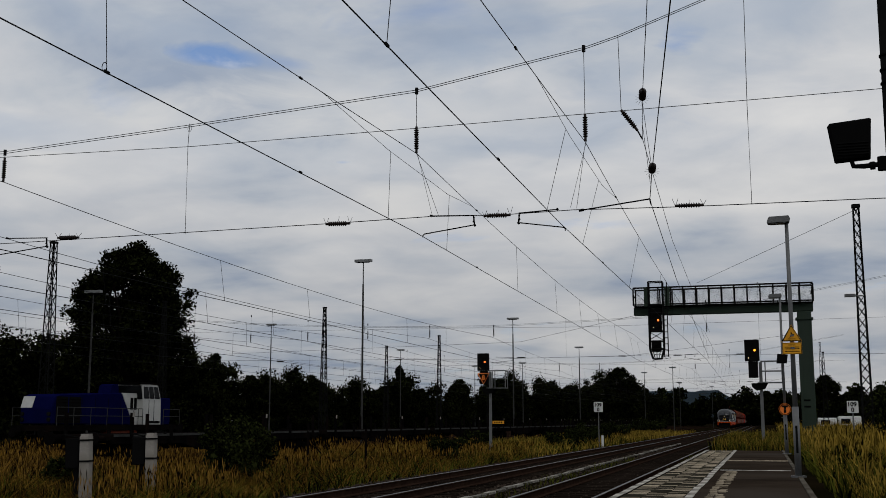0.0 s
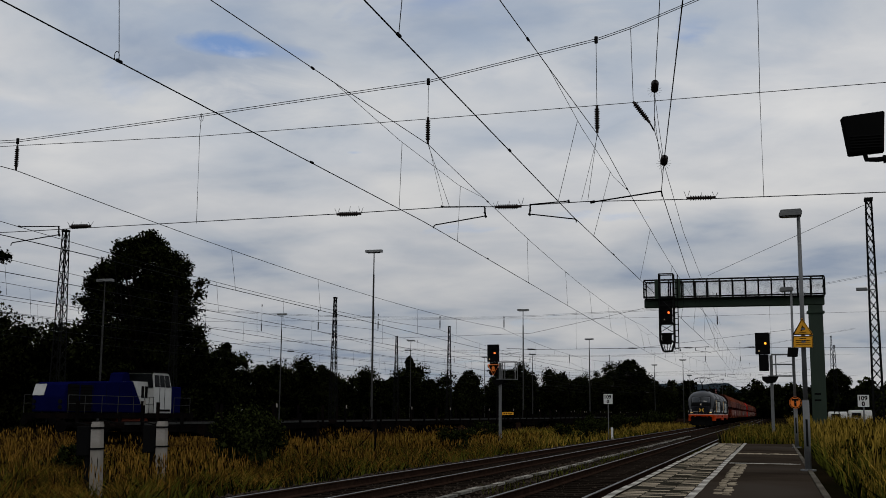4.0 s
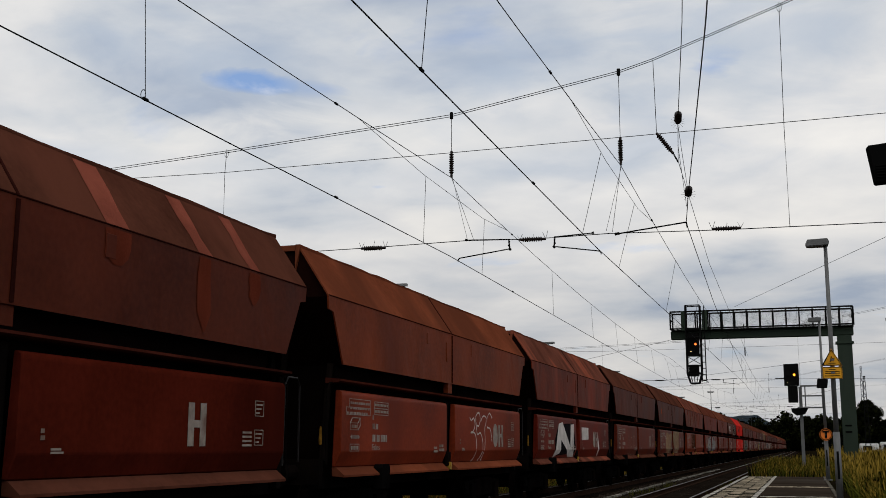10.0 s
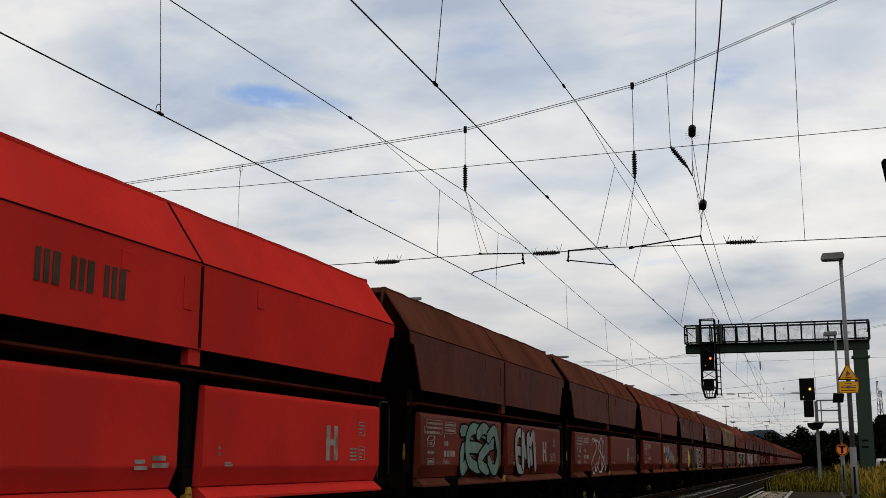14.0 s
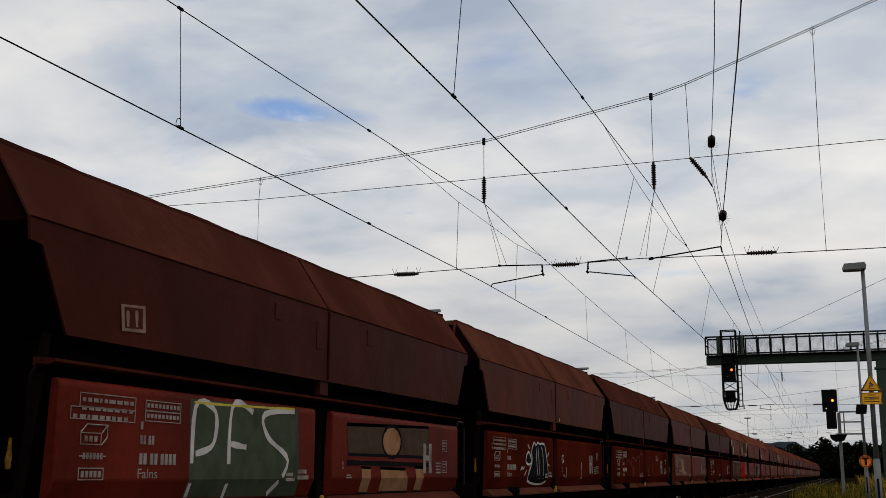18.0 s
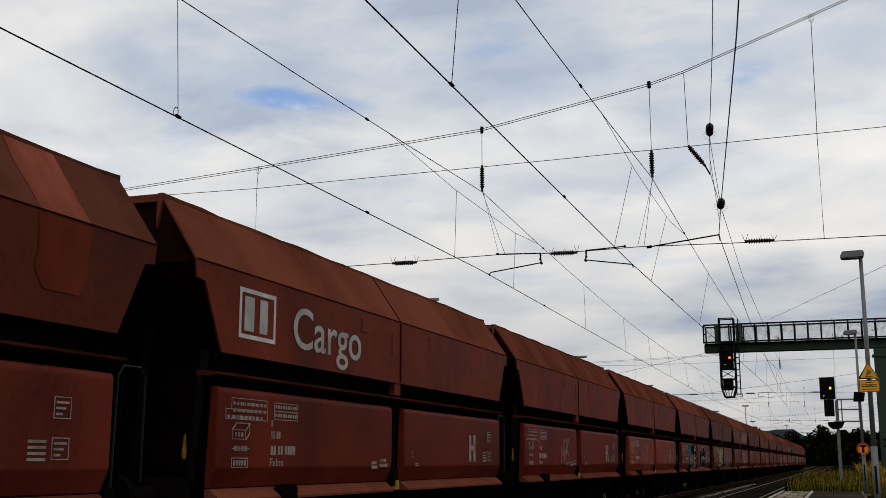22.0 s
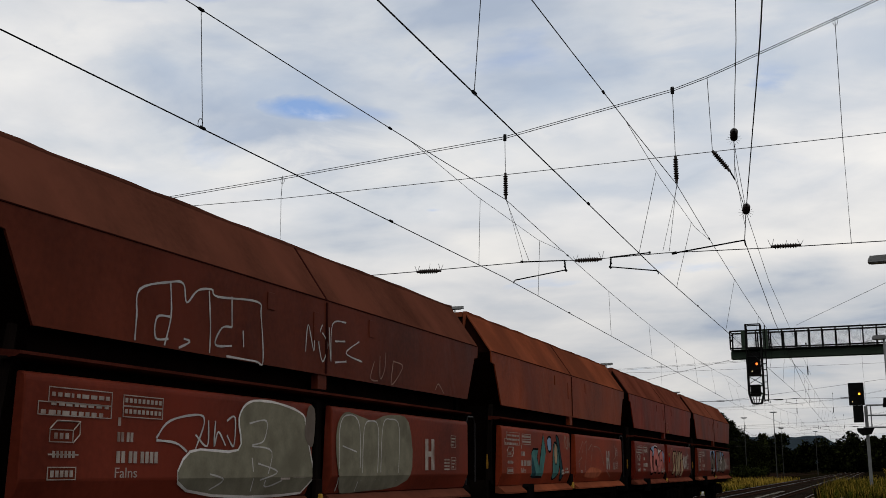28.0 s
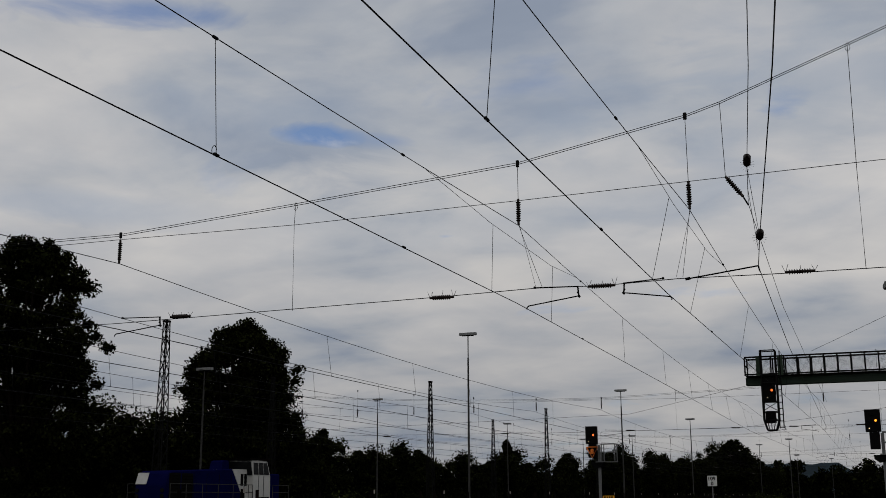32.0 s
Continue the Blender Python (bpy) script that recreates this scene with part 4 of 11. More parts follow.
def sweep(wagon, mt, lw, pts, as_is=False, up=None, label="sprayed graffiti line"):
    """One stroke of the can along the points."""
    LAYER[0] += 1
    up = 0.0012 + 0.0004 * LAYER[0] if up is None else up
    pts = [(p, min(max(q, 1.12), 2.17) if q < 2.4 else max(q, 2.60)) for p, q in pts]
    line = pts if as_is else smooth(pts, 5)
    bm = B()
    left, right = [], []
    n = len(line)
    for k, (p, q) in enumerate(line):
        a, b = line[max(k - 1, 0)], line[min(k + 1, n - 1)]
        d = max(1e-6, math.hypot(b[0] - a[0], b[1] - a[1]))
        wide = lw / 2 * (0.85 + 0.15 * math.sin(k * 1.3 + p * 3))
        ny, nz = -(b[1] - a[1]) / d * wide, (b[0] - a[0]) / d * wide
        left.append(bm.verts.new(skin(p + ny, q + nz, up)))
        right.append(bm.verts.new(skin(p - ny, q - nz, up)))
    for k in range(n - 1):
        bm.faces.new((left[k], right[k], right[k + 1], left[k + 1]))
    part("graffiti_line", bm, mt, wagon, label)


def worn_stripe(wagon, y0, y1, z0):
    """A broad pale run where the paint has worn, over the top sheet and down the side to height z0."""
    q = random.Random(int(y0 * 100))
    j = lambda: q.uniform(-0.03, 0.03)
    side = [(1.5025, z0 + (3.50 - z0) * k / 4) for k in range(5)]
    top = [(1.5015 - 0.497 * u, 3.534 + 0.734 * u) for u in (0.0, 0.3, 0.6, 0.95)]
    for rows, mt, taper in ((side, FAINT_RED, 0.12), (top, WORN_RED, 0.0)):
        bm = B()
        a = [(bm.verts.new((x, y0 + j() + taper * (k == 0), z)), bm.verts.new((x, y1 + j() - taper * (k == 0), z))) for k, (x, z) in enumerate(rows)]
        for p, n in zip(a, a[1:]):
            bm.faces.new((p[0], p[1], n[1], n[0]))
        part("worn_stripe", bm, mt, wagon, "pale worn run in the paint")


def oval(wagon, body, line, y, z, ry, rz, lw=0.04):
    fresh(wagon, body, line, [(y + ry * math.cos(k * math.tau / 14), z + rz * math.sin(k * math.tau / 14)) for k in range(14)], lw)


def patches(wagon, y0, y1, z0, z1, paint, seed, n=5, x=1.504, label="faded painted patches", tall=False):
    rnd = random.Random(seed)
    bm = B()
    w = (y1 - y0) / n
    for k in range(n):
        yc = y0 + (k + rnd.uniform(0.3, 0.7)) * w
        fill(bm, blob(rnd, yc, (z0 + z1) / 2, w * rnd.uniform(0.15, 0.45), (z1 - z0) * rnd.uniform(0.3, 0.5), 16, 0.25), x)
    part("faded_paint", bm, paint, wagon, label)


def paint(name, c, rough=0.6):
    return mat(name, c, rough, var=0.18, scale=4, other=tuple(v * 0.72 for v in c), bump=0.02)


SILVER = paint("silver_spray", (0.24, 0.225, 0.215))
SPRAY_WHITE = paint("white_spray", (0.52, 0.48, 0.45))
SPRAY_BLACK = paint("black_spray", (0.012, 0.011, 0.012))
SPRAY_BEIGE = paint("beige_spray", (0.27, 0.185, 0.115))
SPRAY_TEAL = paint("teal_spray", (0.050, 0.125, 0.115))
SPRAY_GREEN = paint("grey_green_spray", (0.13, 0.19, 0.16))
SPRAY_RED = paint("red_spray", (0.40, 0.016, 0.010))
SPRAY_YELLOW = paint("yellow_spray", (0.52, 0.42, 0.07))
SPRAY_BLUE = paint("blue_grey_spray", (0.16, 0.24, 0.34))
SPRAY_CREAM = paint("cream_spray", (0.40, 0.35, 0.22))
SPRAY_SALMON = paint("salmon_spray", (0.38, 0.125, 0.105))
SPRAY_OLIVE = paint("taupe_spray", (0.125, 0.098, 0.080))
FADED = paint("faded_orange_paint", (0.30, 0.085, 0.045))
SPRAY_NAVY = paint("dark_navy_spray", (0.012, 0.0105, 0.019))
SPRAY_MOSS = paint("moss_green_spray", (0.060, 0.070, 0.045))
PALE_FADED = paint("pale_worn_paint", (0.235, 0.145, 0.112))
SPRAY_PALE = paint("chalky_spray", (0.36, 0.34, 0.32))
SPRAY_GREY = paint("khaki_grey_spray", (0.155, 0.140, 0.100))
SPRAY_DUST = paint("dusty_pink_spray", (0.27, 0.195, 0.185))
WORN_RED = mat("worn_pale_red_paint", (0.205, 0.056, 0.036), 0.7, var=0.3, scale=1.4, other=(0.130, 0.036, 0.023), streak=0.4, bump=0.03)
FAINT_RED = mat("faintly_worn_red_paint", (0.135, 0.028, 0.015), 0.6, var=0.3, scale=1.4, other=(0.088, 0.018, 0.0095), streak=0.5, bump=0.03)
FADED_SUN = paint("dull_ochre_spray", (0.30, 0.15, 0.075))
FAINT_GREY = paint("thin_grey_spray", (0.14, 0.085, 0.070))
FAINT = paint("faint_worn_spray", (0.105, 0.034, 0.020))
SPRAY_SMEAR = paint("dark_smeared_spray", (0.058, 0.022, 0.013))
SPRAY_MURK = paint("murky_brown_spray", (0.070, 0.045, 0.032))
SPRAY_AQUA = paint("thin_aqua_spray", (0.075, 0.145, 0.155))
SPRAY_DARK_TEAL = paint("dark_teal_spray", (0.022, 0.050, 0.056))
H_AT = {0: 9.2, 2: 9.04, 12: 9.3, 13: 9.2, 18: 9.85, 19: 9.85, 24: 9.97, 25: 9.3, 29: 9.75, 30: 9.85, 31: 9.72, 32: 9.85, 34: 9.17, 42: 10.17, 43: 9.8}
P1, P2 = (2.95, 5.8), (6.6, 9.3)
LO, UP = (1.12, 2.14), (2.70, 3.42)


def decorate(i, w):
    """Sprayed pictures and special marks of the i-th wagon."""
    LAYER[0] = 0
    def bars(y, z, h, widths, mt=WHITE_MARK):
        for dw in widths:
            bm = B()
            box(bm, 1.500, 1.503, y, y + dw * 0.62, z, z + h)
            y += dw
            part("lettering_bar", bm, mt, w, "plain pale painted bar")
    def disc(z=1.64, r=0.225):
        y = H_AT.get(i, 9.62) - 0.25
        bm = B()
        rod(bm, (1.503, y, z), (1.506, y, z), r, 24)
        bmesh.ops.scale(bm, vec=(1, 0.86, 1.1), space=Matrix.Translation((0, -y, -z)), verts=bm.verts[:])
        part("white_disc", bm, WHITE_MARK, w, "white disc beside the letter")
    if i == 13:
        for y0, y1, z0 in ((1.9, 2.2, 2.9), (4.6, 5.0, 2.7), (9.25, 9.7, 2.66), (10.65, 11.1, 2.85)):
            worn_stripe(w, y0, y1, z0)
    if i == 26:
        worn_stripe(w, 10.4, 11.1, 2.85)
    if i == 0:
        for y0, y1, z0 in ((2.1, 2.4, 3.1), (4.0, 4.3, 2.8), (7.55, 7.95, 3.15), (9.3, 9.58, 2.66), (10.5, 10.78, 3.1)):
            worn_stripe(w, y0, y1, z0)
    elif i == 1:
        sweep(w, SPRAY_WHITE, 0.035, [(7.44, 1.98), (7.55, 1.92), (7.72, 1.97), (7.81, 1.84), (7.68, 1.71), (7.5, 1.68), (7.79, 1.67), (7.92, 1.5), (7.91, 1.21), (7.79, 1.03)])
        sweep(w, SPRAY_WHITE, 0.035, [(7.9, 1.84), (7.86, 1.99), (7.98, 2.07), (8.13, 2.08), (8.19, 1.95), (8.08, 1.82), (7.93, 1.82), (7.98, 1.65), (8.21, 1.68), (8.38, 1.51), (8.38, 1.25), (8.24, 1.01)])
        sweep(w, SPRAY_WHITE, 0.035, [(8.23, 1.91), (8.39, 2.02), (8.6, 2.02), (8.65, 1.93), (8.54, 1.77), (8.56, 1.51), (8.48, 1.05)])
        sweep(w, SPRAY_WHITE, 0.035, [(8.69, 1.98), (8.9, 2.1), (9.12, 2.0)])
        sweep(w, SPRAY_WHITE, 0.035, [(8.71, 1.8), (8.93, 1.78), (9.04, 1.67), (9.1, 1.51)])
        disc()
    elif i == 2:
        fresh(w, SPRAY_BLACK, None, [(2.91, 1.58), (3.46, 2.02), (5.48, 2.07), (5.79, 1.42), (5.71, 1.22), (3.02, 1.16)], 0.05, sharp=True)
        fresh(w, SPRAY_WHITE, None, [(2.93, 1.1), (3.46, 2.02), (3.96, 2.08), (5.0, 1.4), (5.1, 2.03), (5.57, 2.05), (5.49, 1.32), (5.71, 0.84), (4.93, 0.86), (4.5, 1.32), (3.77, 1.59), (3.68, 1.24)], 0.05, sharp=True)
        fresh(w, SPRAY_WHITE, None, [(6.75, 1.98), (7.85, 1.98), (7.85, 1.63), (6.75, 1.6)], 0.05, sharp=True)
        fresh(w, SPRAY_WHITE, None, [(9.37, 1.89), (9.52, 1.71), (9.69, 1.42), (9.68, 1.06), (9.54, 1.18), (9.47, 1.51), (9.35, 1.77)], 0.05)
        disc()
    elif i == 3:
        sweep(w, PALE_FADED, 0.05, [(3.73, 1.83), (3.66, 0.99)])
        sweep(w, PALE_FADED, 0.05, [(4.55, 1.75), (4.24, 1.72), (4.08, 1.03), (4.57, 1.06)])
        sweep(w, PALE_FADED, 0.05, [(4.12, 1.4), (4.44, 1.42)])
        sweep(w, PALE_FADED, 0.05, [(4.82, 1.01), (4.89, 1.79), (5.31, 1.74), (5.2, 1.48), (4.9, 1.42), (5.42, 1.16), (5.27, 0.95)])
    elif i == 4:
        fresh(w, SPRAY_BEIGE, None, [(3.19, 1.27), (3.2, 1.7), (3.54, 2.08), (4.14, 2.08), (4.72, 2.01), (5.19, 2.06), (5.6, 2.05), (5.62, 1.75), (5.29, 1.64), (5.23, 1.36), (5.09, 0.94), (4.5, 0.91), (3.62, 0.94), (3.73, 1.17), (3.35, 1.27)], 0.05)
        sweep(w, FADED, 0.06, [(3.73, 2.06), (3.83, 1.62), (3.68, 0.99)])
        sweep(w, FADED, 0.06, [(4.07, 2.05), (4.17, 1.56), (3.97, 0.95)])
        sweep(w, FADED, 0.06, [(4.43, 2.03), (4.49, 1.49), (4.29, 0.94)])
        sweep(w, FADED, 0.06, [(4.8, 2.01), (4.88, 1.43), (4.64, 0.9)])
        sweep(w, SPRAY_OLIVE, 0.04, [(3.89, 2.07), (4.01, 1.62), (3.81, 0.98)])
        sweep(w, SPRAY_OLIVE, 0.04, [(4.28, 2.06), (4.34, 1.56), (4.13, 0.94)])
        sweep(w, SPRAY_OLIVE, 0.04, [(4.6, 2.02), (4.7, 1.43), (4.47, 0.91)])
        sweep(w, SPRAY_OLIVE, 0.04, [(5.03, 2.02), (5.1, 1.43), (4.91, 0.95)])
        fresh(w, SPRAY_BEIGE, None, [(6.53, 2.12), (9.01, 2.19), (9.02, 1.92), (8.78, 1.7), (8.75, 0.92), (7.03, 0.92), (7.12, 1.35), (6.56, 1.51)], 0.05)
        sweep(w, FADED, 0.06, [(7.19, 2.11), (7.25, 1.51), (7.11, 0.96)])
        sweep(w, FADED, 0.06, [(7.65, 2.11), (7.72, 1.52), (7.48, 0.95)])
        sweep(w, FADED, 0.06, [(8.17, 2.13), (8.21, 1.43), (7.98, 0.94)])
        sweep(w, FADED, 0.06, [(8.57, 2.13), (8.54, 1.44), (8.37, 0.93)])
        sweep(w, SPRAY_OLIVE, 0.04, [(6.98, 2.1), (6.96, 1.59)])
        sweep(w, SPRAY_OLIVE, 0.04, [(7.44, 2.1), (7.46, 1.43), (7.32, 0.95)])
        sweep(w, SPRAY_OLIVE, 0.04, [(7.94, 2.12), (7.94, 1.43), (7.74, 0.94)])
        sweep(w, SPRAY_OLIVE, 0.04, [(8.38, 2.12), (8.35, 1.43), (8.18, 0.93)])
        sweep(w, SPRAY_WHITE, 0.03, [(2.89, 1.89), (3.06, 1.94), (3.01, 1.81), (3.24, 1.9), (3.19, 1.78), (3.39, 1.85)])
        fresh(w, FADED, None, [(1.53, 3.17), (1.9, 3.21), (1.91, 2.94), (1.53, 2.93)], 0.05, sharp=True)
    elif i == 5:
        for y0, y1, z0 in ((1.55, 1.86, 3.22), (3.08, 3.42, 2.62), (4.86, 5.10, 2.75), (7.0, 7.2, 2.9), (8.15, 8.5, 2.66), (9.4, 9.6, 3.0)):
            worn_stripe(w, y0, y1, z0)
        lettering(w, "C", 2.26, 2.80, 0.86, PALE_FADED, "worn white painted letter", grow=0.008)
        lettering(w, "rgo", 3.45, 2.80, 0.86, PALE_FADED, "worn white painted letters", x=1.5055, grow=0.008)
        fresh(w, SPRAY_SMEAR, None, [(3.66, 2.17), (5.92, 2.17), (5.92, 1.34), (3.5, 1.34)], sharp=True)
        sweep(w, PALE_FADED, 0.022, [(3.52, 2.10), (3.66, 2.16), (3.82, 2.06), (3.78, 1.90), (3.56, 1.84), (3.54, 1.60), (3.74, 1.55), (3.84, 1.68)])
        oval(w, None, PALE_FADED, 3.66, 1.98, 0.06, 0.08, 0.022)
        sweep(w, PALE_FADED, 0.022, [(4.02, 2.06), (3.92, 1.80), (3.98, 1.56), (4.16, 1.52), (4.24, 1.70), (4.34, 1.52), (4.52, 1.55), (4.44, 1.80), (4.46, 2.12), (4.36, 2.14), (4.30, 1.96), (4.14, 2.10), (4.02, 2.06)])
        oval(w, None, PALE_FADED, 4.12, 1.82, 0.045, 0.16, 0.022)
        oval(w, None, PALE_FADED, 4.76, 1.72, 0.23, 0.22, 0.022)
        sweep(w, PALE_FADED, 0.022, [(4.66, 1.80), (4.72, 1.82), (4.68, 1.66)])
        oval(w, None, PALE_FADED, 4.86, 1.72, 0.05, 0.08, 0.022)
        sweep(w, PALE_FADED, 0.022, [(6.80, 2.12), (7.1, 2.16), (7.3, 2.02), (7.0, 1.88), (7.34, 1.76), (7.24, 1.54), (6.86, 1.50)])
        oval(w, None, PALE_FADED, 7.62, 1.80, 0.22, 0.28, 0.022)
        sweep(w, PALE_FADED, 0.022, [(7.46, 1.80), (7.76, 1.84)])
        oval(w, None, PALE_FADED, 8.08, 1.78, 0.24, 0.32, 0.022)
        oval(w, None, PALE_FADED, 8.08, 1.78, 0.08, 0.16, 0.022)
        sweep(w, PALE_FADED, 0.022, [(8.34, 2.10), (8.46, 1.9), (8.42, 1.52), (8.64, 1.56), (8.70, 1.74), (8.52, 1.80)])
    elif i == 6:
        fresh(w, SILVER, SPRAY_BLACK, [(2.91, 1.28), (2.93, 1.48), (3.21, 1.89), (3.46, 2.06), (3.87, 1.95), (4.15, 2.13), (4.53, 2.08), (5.33, 2.19), (5.48, 2.05), (5.44, 1.75), (5.54, 1.53), (5.41, 1.24), (5.15, 0.91), (3.28, 0.94), (3.38, 1.26)], 0.05)
        sweep(w, SPRAY_BLACK, 0.05, [(3.36, 1.64), (3.38, 1.26)])
        sweep(w, SPRAY_BLACK, 0.05, [(3.19, 1.38), (3.57, 1.37)])
        sweep(w, SPRAY_BLACK, 0.05, [(3.64, 1.36), (3.69, 1.58), (4.04, 1.62), (4.34, 1.49), (4.5, 1.32)])
        sweep(w, SPRAY_BLACK, 0.05, [(4.42, 2.07), (4.55, 1.66), (4.5, 1.32)])
        sweep(w, SPRAY_BLACK, 0.05, [(4.61, 1.98), (5.26, 1.93), (5.44, 1.79), (5.02, 1.81), (5.11, 1.6)])
        oval(w, SILVER, SPRAY_BLACK, 5.67, 1.77, 0.16, 0.21, 0.04)
        fresh(w, SILVER, SPRAY_BLACK, [(6.53, 2.08), (7.36, 2.21), (7.87, 1.93), (7.92, 1.72), (7.8, 1.14), (6.61, 1.11), (6.67, 1.62)], 0.05)
        fresh(w, SILVER, SPRAY_BLACK, [(8.01, 1.73), (8.53, 2.13), (8.99, 2.15), (9.13, 1.75), (9.46, 1.22), (8.55, 1.19), (8.03, 1.15)], 0.05)
        sweep(w, SPRAY_BLACK, 0.05, [(6.75, 1.58), (7.38, 1.63), (7.66, 1.39), (7.4, 1.06)])
        sweep(w, SPRAY_BLACK, 0.05, [(8.54, 1.96), (8.2, 1.64), (8.36, 1.26), (8.74, 1.65), (8.85, 1.23)])
        sweep(w, SPRAY_YELLOW, 0.03, [(1.63, 1.44), (1.67, 1.61), (1.8, 1.47), (1.87, 1.63), (1.98, 1.45), (2.08, 1.59), (2.2, 1.45)])
        disc()
    elif i == 8:
        oval(w, None, PALE_FADED, 6.03, 3.04, 0.19, 0.38, 0.035)
        oval(w, None, PALE_FADED, 6.36, 3.0, 0.15, 0.35, 0.035)
        oval(w, None, PALE_FADED, 6.73, 2.94, 0.15, 0.23, 0.035)
        oval(w, SPRAY_BLACK, SPRAY_WHITE, 7.97, 3.04, 0.23, 0.46, 0.035)
        oval(w, SPRAY_BLACK, SPRAY_WHITE, 8.41, 3.0, 0.23, 0.38, 0.035)
        oval(w, SPRAY_BLACK, SPRAY_WHITE, 8.86, 3.02, 0.2, 0.4, 0.035)
        oval(w, SPRAY_BLACK, SPRAY_WHITE, 9.5, 3.05, 0.32, 0.43, 0.035)
        oval(w, SPRAY_WHITE, None, 4.28, 1.74, 0.17, 0.16, 0.04)
        oval(w, SPRAY_WHITE, SPRAY_BLACK, 3.41, 1.74, 0.31, 0.22, 0.03)
        oval(w, SPRAY_WHITE, SPRAY_BLACK, 3.42, 1.38, 0.26, 0.2, 0.03)
        sweep(w, SPRAY_WHITE, 0.03, [(4.13, 1.57), (4.02, 1.29), (3.62, 1.14)])
        sweep(w, SPRAY_WHITE, 0.03, [(2.99, 1.45), (2.98, 1.15), (3.2, 1.07)])
        sweep(w, SPRAY_BLACK, 0.025, [(3.28, 1.91), (3.21, 1.71), (3.19, 1.55)])
        sweep(w, SPRAY_BLACK, 0.025, [(3.41, 1.93), (3.4, 1.74), (3.38, 1.58)])
        sweep(w, SPRAY_BLACK, 0.025, [(3.54, 1.92), (3.6, 1.72), (3.63, 1.56)])
        lettering(w, "FOFZ", 1.72, 2.84, 0.62, SPRAY_WHITE, "white stencilled letters", grow=0.028, width=1.82)
        for y0, y1, z0, z1 in ((2.43, 2.49, 2.80, 3.36), (2.20, 2.74, 3.05, 3.10), (3.02, 3.06, 2.82, 3.34), (3.42, 3.47, 2.82, 3.34)):
            bm = B()
            box(bm, 1.5025, 1.5046, y0, y1, z0, z1)
            part("stencil_bridge", bm, RUST[2], w, "unpainted stencil gap")
    elif i == 9:
        bars(1.6, 2.92, 0.34, (0.12, 0.12, 0.16), SPRAY_MURK)
        bars(3.5, 2.92, 0.3, (0.12, 0.12, 0.16), SPRAY_MURK)
        bars(4.0, 2.92, 0.3, (0.12, 0.12, 0.16), SPRAY_MURK)
        bars(4.5, 2.92, 0.3, (0.12, 0.12, 0.16), SPRAY_MURK)
    elif i == 12:
        fresh(w, SPRAY_CREAM, SPRAY_BLACK, [(6.71, 2.04), (7.15, 2.11), (7.35, 1.82), (7.02, 1.74), (6.75, 1.71)], 0.05, sharp=True)
        fresh(w, SPRAY_CREAM, SPRAY_BLACK, [(7.23, 1.56), (7.53, 1.71), (7.7, 1.47), (7.31, 1.25)], 0.05, sharp=True)
        fresh(w, FADED, None, [(7.5, 1.9), (7.81, 2.02), (7.97, 1.17), (7.72, 1.17), (7.86, 1.52)], 0.05)
        oval(w, SPRAY_BLUE, SPRAY_CREAM, 8.1, 1.76, 0.53, 0.32, 0.05)
        oval(w, SPRAY_BLACK, None, 7.7, 1.74, 0.08, 0.14, 0.04)
        oval(w, SPRAY_BLACK, None, 8.12, 1.6, 0.11, 0.18, 0.04)
        oval(w, SPRAY_BLACK, None, 7.86, 1.52, 0.08, 0.09, 0.04)
        oval(w, SPRAY_BLACK, None, 7.88, 1.76, 0.05, 0.07, 0.04)
        sweep(w, SPRAY_BLACK, 0.05, [(8.07, 2.08), (8.05, 1.85)])
        sweep(w, SPRAY_BLACK, 0.05, [(8.61, 1.74), (8.18, 1.6), (8.11, 1.42)])
        fresh(w, FADED, None, [(7.78, 1.52), (8.04, 1.37), (8.38, 1.37), (8.66, 1.21), (7.89, 1.18)], 0.05)
        fresh(w, SPRAY_CREAM, None, [(9.8, 1.66), (10.18, 1.64), (10.22, 1.15), (9.88, 1.39)], 0.05)
        sweep(w, SPRAY_BLACK, 0.05, [(9.87, 1.45), (10.14, 1.3), (10.2, 1.13)])
        disc()
    elif i == 14:
        fresh(w, SPRAY_MURK, None, [(3.67, 2.16), (5.93, 2.17), (5.85, 1.14), (3.69, 1.14)], sharp=True)
        for q in ([(3.75, 1.3), (3.85, 1.85), (4.2, 2.1), (4.6, 2.0), (4.75, 1.7)], [(4.75, 1.7), (4.95, 2.05), (5.35, 2.12), (5.7, 1.9), (5.8, 1.3)], [(4.1, 1.2), (4.2, 1.6), (4.5, 1.75)], [(4.9, 1.15), (4.95, 1.55), (5.2, 1.7), (5.4, 1.3)], [(4.3, 1.85), (4.5, 1.9)]):
            sweep(w, SPRAY_PALE, 0.028, q)
        sweep(w, SPRAY_WHITE, 0.07, [(1.15, 3.45), (0.87, 3.38), (0.83, 3.15), (1.05, 3.09), (1.01, 2.84), (0.8, 2.79)])
        sweep(w, SPRAY_WHITE, 0.07, [(1.3, 2.72), (1.33, 3.29), (1.24, 3.39), (1.5, 3.46), (1.49, 3.23), (1.29, 3.09)])
        sweep(w, SPRAY_WHITE, 0.07, [(1.62, 2.67), (1.61, 3.07), (1.82, 3.1), (1.79, 2.89), (2.08, 2.79), (2.18, 2.6), (1.77, 2.58)])
    elif i == 16:
        for y0, y1, z0 in ((1.80, 2.22, 2.82), (3.28, 3.74, 2.66), (4.74, 5.10, 2.70), (7.58, 8.12, 2.89), (8.80, 9.08, 2.66), (10.2, 10.64, 3.06)):
            worn_stripe(w, y0, y1, z0)
        bm = B()
